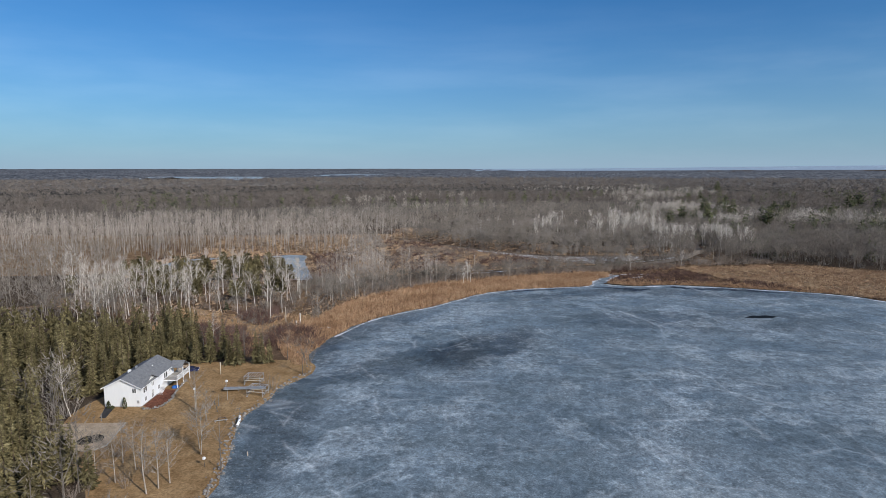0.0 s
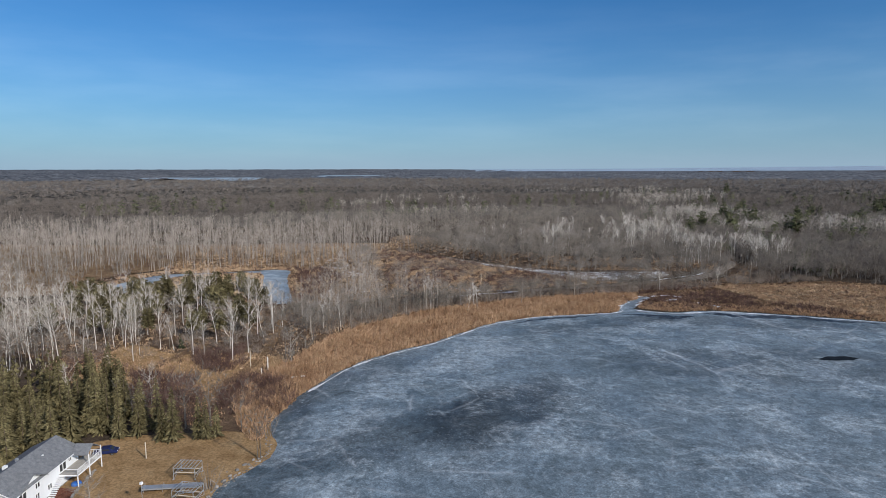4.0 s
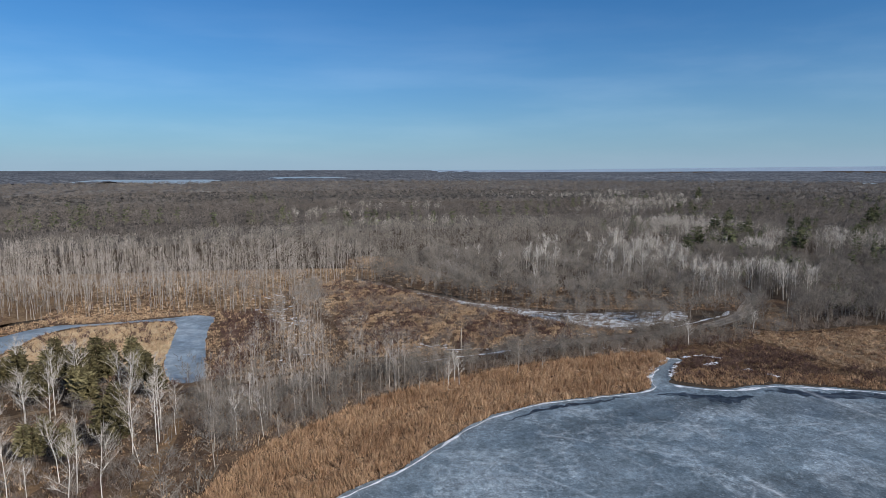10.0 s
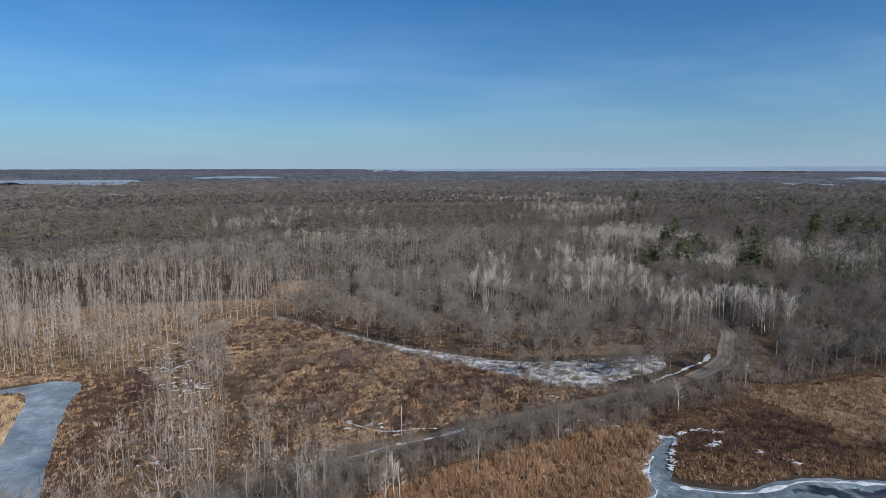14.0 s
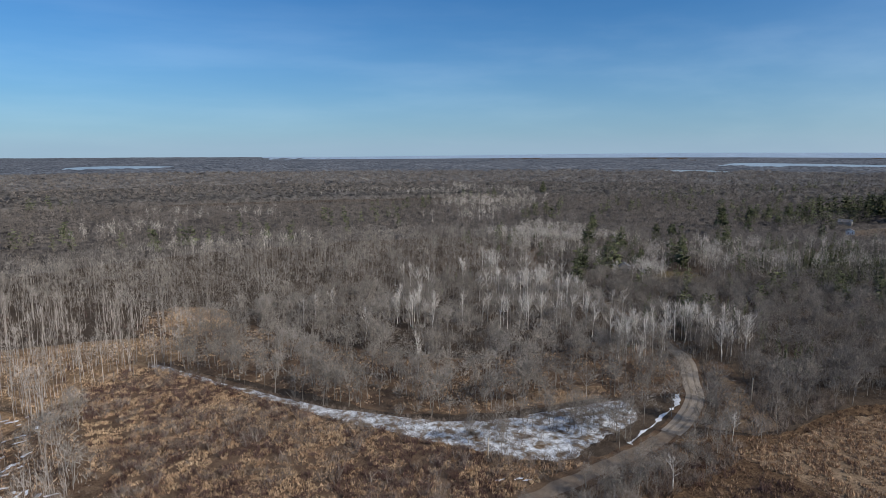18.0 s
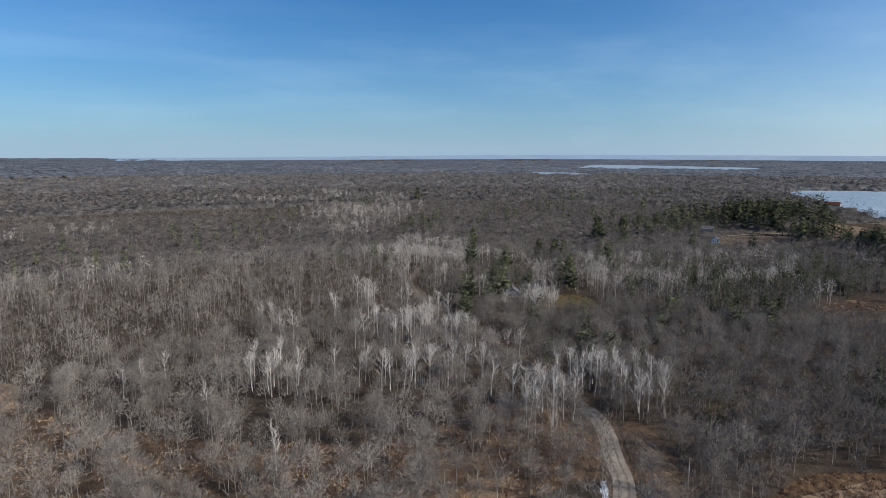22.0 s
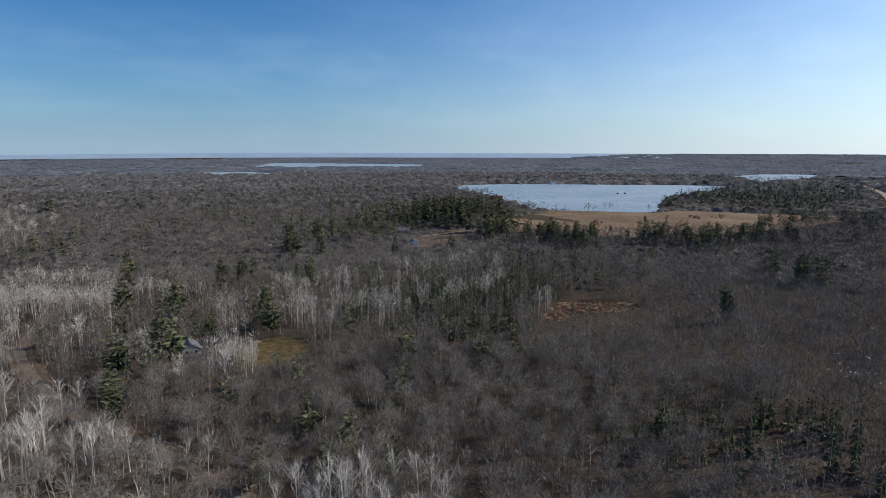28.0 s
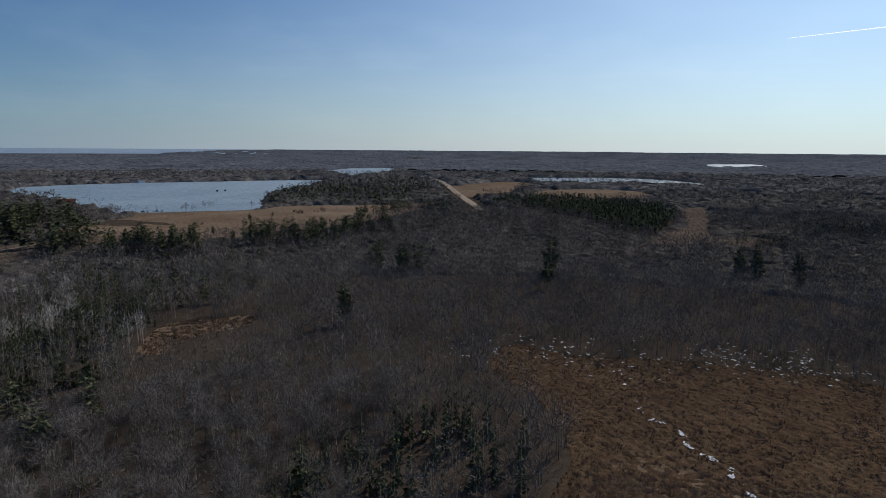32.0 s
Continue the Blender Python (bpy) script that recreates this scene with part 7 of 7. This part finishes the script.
def log(x, y, l, turn, label, mat="birch"):
    e = tagged(new("fallen_log"), label, "log")
    rod("stem", (-l / 2, 0, 0.2), (l / 2, 0, 0.3), 0.2, M[mat], e)
    rod("branch", (l * 0.2, 0, 0.25), (l * 0.3, 0.9, 0.6), 0.06, M[mat], e)
    e.matrix_basis = pose(x, y, 0.12, 0, 0, turn)


log(-41.0, 204.5, 4.5, 10, "pale fallen log at the edge of the reeds")
log(10.0, 284.0, 5.5, -14, "grey fallen log under bare trees", "post")


def campfire(x, y):
    e = tagged(new("fire_pit"), "ring of dark logs round a fire pit", "fire pit")
    for i in range(7):
        a = i * 0.9
        rod("log", (math.cos(a) * 0.8, math.sin(a) * 0.8, 0.15), (math.cos(a + 0.8) * 0.9, math.sin(a + 0.8) * 0.9, 0.25), 0.13, M["bark"], e)
    boxes("bench", [(-1.6, -1.3, 0.35, 1.2, -0.95, 0.43), (-1.4, -1.25, 0.0, -1.3, -1.0, 0.35), (0.9, -1.25, 0.0, 1.0, -1.0, 0.35)], M["wood"], e)
    e.matrix_basis = pose(x, y, 0.15, 0, 0, 20)


campfire(-48.6, 128.0)


def shrub(x, y, h, w, label):
    e = tagged(new("shrub"), label, "shrub")
    r = np.random.default_rng(int(abs(x * 10)))
    v, t = [], []
    for i in range(260):
        a, z = r.random() * 6.283, r.random()
        q = w * math.sin(math.pi * (0.12 + 0.88 * z) ** 0.8) ** 0.8 * 0.9
        p = np.array([math.cos(a) * q, math.sin(a) * q, z * h])
        sliver(v, t, p, p + np.array([math.cos(a) * 0.12, math.sin(a) * 0.12, 0.3]), 0.14, r)
    soup("foliage", np.array(v), np.array(t), M["pine"], e)
    rod("stem", (0, 0, 0), (0, 0, h * 0.8), 0.05, M["bark"], e)
    e.matrix_basis = pose(x, y, 0.1)


shrub(-73.2, 134.2, 2.6, 0.45, "narrow dark green arborvitae by the white wall")
shrub(-76.9, 134.2, 1.7, 0.4, "small clipped evergreen by the white wall")
shrub(-75.9, 133.9, 0.7, 0.4, "low rounded evergreen by the white wall")


def tarp_heap():
    e = tagged(new("covered_heap"), "blue tarpaulin over a heap below the deck", "tarpaulin")
    bm = bmesh.new()
    bmesh.ops.create_icosphere(bm, subdivisions=2, radius=0.9)
    for v in bm.verts:
        v.co *= 1 + 0.18 * noise.noise(v.co * 2.3)
        v.co.z = max(v.co.z * 0.7, -0.1)
    part("cover", bm, M["blue_tarp"], e)
    e.matrix_basis = pose(-67.4, 147.6, 0.3)


tarp_heap()


# ---- far buildings ----
def cottage(x, y, turn, w, l, h, wall_mat, roof_mat, label):
    e = tagged(new("far_house"), label, "house")
    boxes("wall", [(-w / 2, -l / 2, 0, w / 2, l / 2, h)], wall_mat, e)
    bm = bmesh.new()
    z = h + w * 0.32
    slab(bm, ((-w / 2 - 0.4, -l / 2 - 0.4, h - 0.1), (0, -l / 2 - 0.4, z), (0, l / 2 + 0.4, z), (-w / 2 - 0.4, l / 2 + 0.4, h - 0.1)), 0.15)
    slab(bm, ((0, -l / 2 - 0.4, z), (w / 2 + 0.4, -l / 2 - 0.4, h - 0.1), (w / 2 + 0.4, l / 2 + 0.4, h - 0.1), (0, l / 2 + 0.4, z)), 0.15)
    part("roof", bm, roof_mat, e)
    for yy in (-l / 2, l / 2):
        bm = bmesh.new()
        bm.faces.new([bm.verts.new(c) for c in ((-w / 2, yy, h), (w / 2, yy, h), (0, yy, z - 0.15))])
        part("gable", bm, wall_mat, e)
    for u in (-0.25, 0.25):
        boxes("window", [(u * w - 0.5, -l / 2 - 0.04, h * 0.45, u * w + 0.5, -l / 2, h * 0.8)], M["glass"], e)
        boxes("window", [(w / 2, u * l - 0.5, h * 0.45, w / 2 + 0.04, u * l + 0.5, h * 0.8)], M["glass"], e)
    boxes("door", [(-0.5, -l / 2 - 0.05, 0, 0.5, -l / 2, 2.1)], M["wood"], e)
    e.matrix_basis = pose(x, y, float(lie(x, y)) - 0.05, 0, 0, turn)


for x, y, turn, w, l, h, wm, rm, label in (
        (580, 648, -50, 7, 10, 4.2, "siding", "shingle", "white gabled garage by a clearing in the woods"),
        (258, 566, -30, 8, 12, 3.2, "wood", "shingle", "low grey-roofed house among birches"),
        (1105, 800, 20, 14, 22, 6.0, "wood", "mulch", "large brown lakeside lodge"),
        (1570, 1120, 10, 10, 16, 5.0, "siding", "shingle", "white house on the far lake shore"),
        (1690, 900, 40, 10, 14, 5.0, "siding", "shingle", "pale house on the far lake shore"),
        (640, 700, 30, 9, 13, 4.5, "wood", "shingle", "farm shed by the pines")):
    cottage(x, y, turn, w, l, h, M[wm], M[rm], label)


def ice_shack(x, y):
    e = tagged(new("ice_shack"), "dark fishing shack on the far lake ice", "shack")
    boxes("cabin", [(-2, -1.5, 0, 2, 1.5, 2.6)], M["dark"], e)
    boxes("door", [(-0.4, -1.55, 0, 0.4, -1.5, 2.0)], M["wood"], e)
    boxes("roof", [(-2.3, -1.8, 2.6, 2.3, 1.8, 2.8)], M["dark"], e)
    e.matrix_basis = pose(x, y, float(lie(x, y)) + 0.3)


ice_shack(1405, 653)
ice_shack(1416, 640)
tagged(ribbon("road", smooth_line([(1014, 192), (1039.2, 181.2), (1256.4, 174), (1544.4, 162), (1747.2, 153.6), (2040, 168)], 6), 14, M["drive"], 0.4), "pale sandy road running through far fields", "road", kind="structure")
tagged(ribbon("farm_lane", smooth_line([(528, 654), (576, 654), (624, 672), (672, 654), (720, 624)], 6), 4, M["road"], 0.2), "gravel lane by the farm clearing", "road", kind="structure")
grove("lakeside_trees", lodh, heap([(986.4, 598.8), (1006.8, 596.4), (1052.4, 589.2), (1068, 580.8), (1065.6, 519.6), (930, 673.2), (895.2, 648), (877.2, 625.2), (912, 672), (948, 684)], 4, 5, 31), M["hardwood"], "bare trees along the far lake shore", (0.6, 1.0))
grove("pasture_bushes", low, heap([(998.4, 450), (1029.6, 415.2), (979.2, 440.4), (999.6, 414), (855.6, 543.6), (996, 652.8), (1008, 640.8)], 6, 4, 32), M["brush"], "dark bushes on the pasture", (1.0, 2.0))

# ---- ice and snow at the edges ----
SHORE = smooth_line(WEST_SHORE[7:] + [(71.4, 289), (74.4, 294), (78, 298.8)], 6)
tagged(ribbon("shore_snow", ragged([(x + 0.6, y - 0.8) for x, y in SHORE], 0.8, 0.3), lambda f: 0.15 + 1.5 * max(0.0, 0.15 + noise.noise((f * 30, 0.0, 0.0))), M["snow"], 0.11, 0.5), "white rim of snow along the frozen shore", "snow", kind="structure")
tagged(ribbon("shore_snow", ragged([(x, y - 1.6) for x, y in smooth_line(EAST_SHORE[:8], 6)], 0.8, 0.3), lambda f: 0.2 + 2.6 * max(0.0, 0.2 + noise.noise((f * 22, 5.0, 0.0))), M["snow"], 0.11, 0.5), "white rim of snow below the marsh", "snow", kind="structure")
for line, w in (([(69.6, 277.2), (79.2, 274.8), (86.4, 271.2), (96, 273.6)], 5.0), ([(100.8, 277.2), (108, 276), (116.4, 272.4), (129.6, 271.2), (144, 266.4), (162, 260.4)], 5.5), ([(24, 261.6), (36, 268.2), (50.4, 272.4), (60, 274.8)], 1.5)):
    tagged(ribbon("dark_ice", ragged(smooth_line(line, 14), 1.6, 0.35), lambda f, w=w: w * (0.15 + math.sin(math.pi * f)) * (0.55 + 1.1 * abs(noise.noise((f * 14, w, 2.0)))), M["wet_ice"], 0.12, 0.9), "dark wet streak of thin ice", "ice", kind="structure")
tagged(sheet("dark_ice", ragged(smooth_line([(111.6, 219.6), (116.4, 222.6), (122.4, 222), (123.6, 220.2), (117.6, 218.4)], 4, True), 0.8, 0.4), M["dark_ice"], 0.13), "dark hole of open water in the ice", "ice", kind="structure")
for line, w in (([(2.4, 309.6), (13.2, 314.4), (24, 317.4), (34.8, 321.6)], 1.6), ([(105, 347.8), (115.5, 353.6), (127.5, 360.6), (135.8, 365.6), (143, 373)], 1.7), ([(2.2, 331.3), (11.8, 323.9), (19.9, 324), (27.1, 323.3)], 0.9)):
    tagged(ribbon("snow_strip", ragged(smooth_line(line, 8), 0.6, 0.2), lambda f, w=w: w * max(0.05, 0.55 + 1.5 * noise.noise((f * 19, w, 0.0))), M["snow"], 0.12, 0.9), "narrow strip of leftover snow", "snow", kind="structure")
spots = [(12, 325.2), (15.6, 325.2), (4.8, 330), (-38.4, 325.2), (-48, 316.8), (-56.4, 369.6), (-57.6, 393.6), (-57.6, 332.4), (-64.8, 378), (-52.8, 372), (-69.6, 410.4), (-75.6, 402), (-61.2, 422.4), (44.4, 328.8), (66, 340.8), (64.8, 319.2), (73.2, 316.8), (-42, 348), (-48, 360), (403.2, 291.6), (400.8, 270), (375.6, 258), (366, 236.4), (361.2, 204), (361.2, 187.2), (346.8, 171.6), (336, 162), (384, 288), (390, 258), (378, 228), (372, 192), (396, 216), (360, 156), (372, 246), (396, 240), (381.6, 180)]
q = np.random.default_rng(77)
flakes = []
for k in range(5):
    f = np.linspace(0, 6.283, 10)[:-1]
    rad = 0.5 + 0.35 * np.sin(f * 2 + k) + 0.15 * q.random(9)
    ringv = np.column_stack([rad * np.cos(f) * 1.2, rad * np.sin(f), np.full(9, 0.06)])
    flakes.append((np.concatenate([ringv, [[0, 0, 0.12]]]), np.array([(j, (j + 1) % 9, 9) for j in range(9)])))
glints = []
for cx, cy in ((380, 304), (399, 287), (405, 269), (385, 265), (372, 262), (387, 249), (360, 245), (360, 226), (374, 190), (359, 190), (364, 179), (355, 177), (346, 173), (359, 161), (350, 159), (395, 300), (365, 210), (372, 175), (340, 150), (368, 150)):
    glints += [(cx + q.normal(0, 8), cy + q.normal(0, 8)) for j in range(16)]
creek = smooth_line([(350, 244), (336, 247), (320, 249), (311, 251), (306, 247.5), (302, 245), (296, 245.3), (291, 247), (287, 246.5), (282, 244), (277, 242), (270, 244.5), (262, 244.6), (250, 242), (235, 239)], 18)
for j, (cx, cy) in enumerate(creek):
    if q.random() < (0.1 if cx > 300 else 0.5) and math.sin(j * 0.21) > -0.2:
        glints += [(cx + q.normal(0, 0.5), cy + q.normal(0, 0.5)) for k in range(2)]
for line in ([(77, 317), (83, 308), (88, 307), (98, 310), (104, 307)], [(106, 296), (113, 286)], [(72, 290), (75, 296), (80, 302), (86, 308)], [(79, 290), (82, 296), (88, 304)], [(100, 302), (96, 300)]):
    for j, (cx, cy) in enumerate(smooth_line(line, 14)):
        if math.sin(j * 0.9 + line[0][0]) > -0.5:
            glints += [(cx + q.normal(0, 0.5), cy + q.normal(0, 0.5)) for k in range(2)]
wet = [(cx + q.normal(0, 3), cy + q.normal(0, 4)) for cx, cy in ((-71, 419), (-61, 408), (-66, 384), (-56, 374), (-47, 370), (-62, 366), (-48, 366), (-60, 388)) for j in range(7)]
w = np.array([(x, y, float(lie(x, y)) + 0.09) for x, y in wet])
tagged(scatter("snow_spots", flakes, w, q.random(len(w)) * 6.28, np.stack([q.uniform(0.8, 2.6, len(w)), q.uniform(0.8, 2.0, len(w)), np.full(len(w), 0.6)], -1), M["snow"]), "broken sheets of old snow among thin trees", "snow", kind="stuff")
g = np.array([(x, y, float(lie(x, y)) + (0.45 if inside(EAST_MARSH, np.array([x]), np.array([y]))[0] else 0.09)) for x, y in glints])
tagged(scatter("snow_spots", flakes, g, q.random(len(g)) * 6.28, q.uniform(0.3, 0.95, len(g)), M["snow"]), "small bright spots of leftover snow along the marsh", "snow", kind="stuff")
for i, (x, y) in enumerate(spots):
    for k in range(3):
        cx, cy = x + 4 * math.sin(i * 7.1 + k * 2), y + 4 * math.cos(i * 5.3 + k * 3)
        ring = [(cx + (0.8 + 0.6 * math.sin(a * 2 + i)) * math.cos(a), cy + (0.5 + 0.4 * math.cos(a * 3 + k)) * math.sin(a)) for a in [j * 0.524 for j in range(12)]]
        tagged(sheet("snow_spot", ragged(ring, 0.5, 0.8), M["snow"], 0.1 + 0.01 * k), "small spot of leftover snow", "snow", kind="structure")
for line in ([(-87.6, 205.2), (-84, 213.6), (-80.4, 229.2), (-79.2, 237.6), (-90, 246)], [(-57.6, 184.8), (-60, 195.6), (-57.6, 205.2), (-56.4, 214.8), (-56.4, 229.2), (-61.2, 268.8), (-64.8, 288)]):
    tagged(ribbon("track", smooth_line(line, 6), 3.4, M["track"], 0.07, 0.3), "dirt track through tan grass", "track", kind="structure")
tagged(sheet("grass_ground", ragged(smooth_line([(-50.4, 171.6), (-60, 170.4), (-67.2, 192), (-64.8, 211.2), (-91.2, 201.6), (-115.2, 211.2), (-110.4, 223.2), (-79.2, 218.4), (-64.8, 228), (-50.4, 223.2), (-45.6, 211.2), (-55.2, 198)], 4, True), 1.0), M["marsh"], 0.03), "rough tan grass beside the thicket", "ground", kind="structure")
reeds("rough_grass", [(-50.4, 171.6), (-60, 170.4), (-67.2, 192), (-64.8, 211.2), (-91.2, 201.6), (-115.2, 211.2), (-110.4, 223.2), (-79.2, 218.4), (-64.8, 228), (-50.4, 223.2), (-45.6, 211.2), (-55.2, 198)], 1.3, M["reeds"], "rough tan grass by the thicket", 0.4, 0.5, 3)

# a thin vapour trail low in the south-eastern sky
vapour = bpy.data.materials.new("vapour")
vapour.use_nodes = True
vn, vl = vapour.node_tree.nodes, vapour.node_tree.links
both = vn.new("ShaderNodeAddShader")
for k, kind in enumerate(("ShaderNodeBsdfDiffuse", "ShaderNodeBsdfTranslucent")):
    s = vn.new(kind)
    s.inputs["Color"].default_value = (0.9, 0.9, 0.9, 1)
    vl.new(s.outputs[0], both.inputs[k])
vl.new(both.outputs[0], vn["Material Output"].inputs["Surface"])
trail = [(3973, -2356, 814), (3817, -2567, 827), (3655, -2761, 837), (3506, -2923, 843)]
v = [(x, y, z + s * (1.5 + 0.8 * i)) for i, (x, y, z) in enumerate(trail) for s in (-1, 1)]
tagged(soup("vapour_trail", v, [q for i in range(3) for q in ((2 * i, 2 * i + 2, 2 * i + 3), (2 * i, 2 * i + 3, 2 * i + 1))], vapour), "thin white vapour trail in the sky", "cloud", kind="structure")
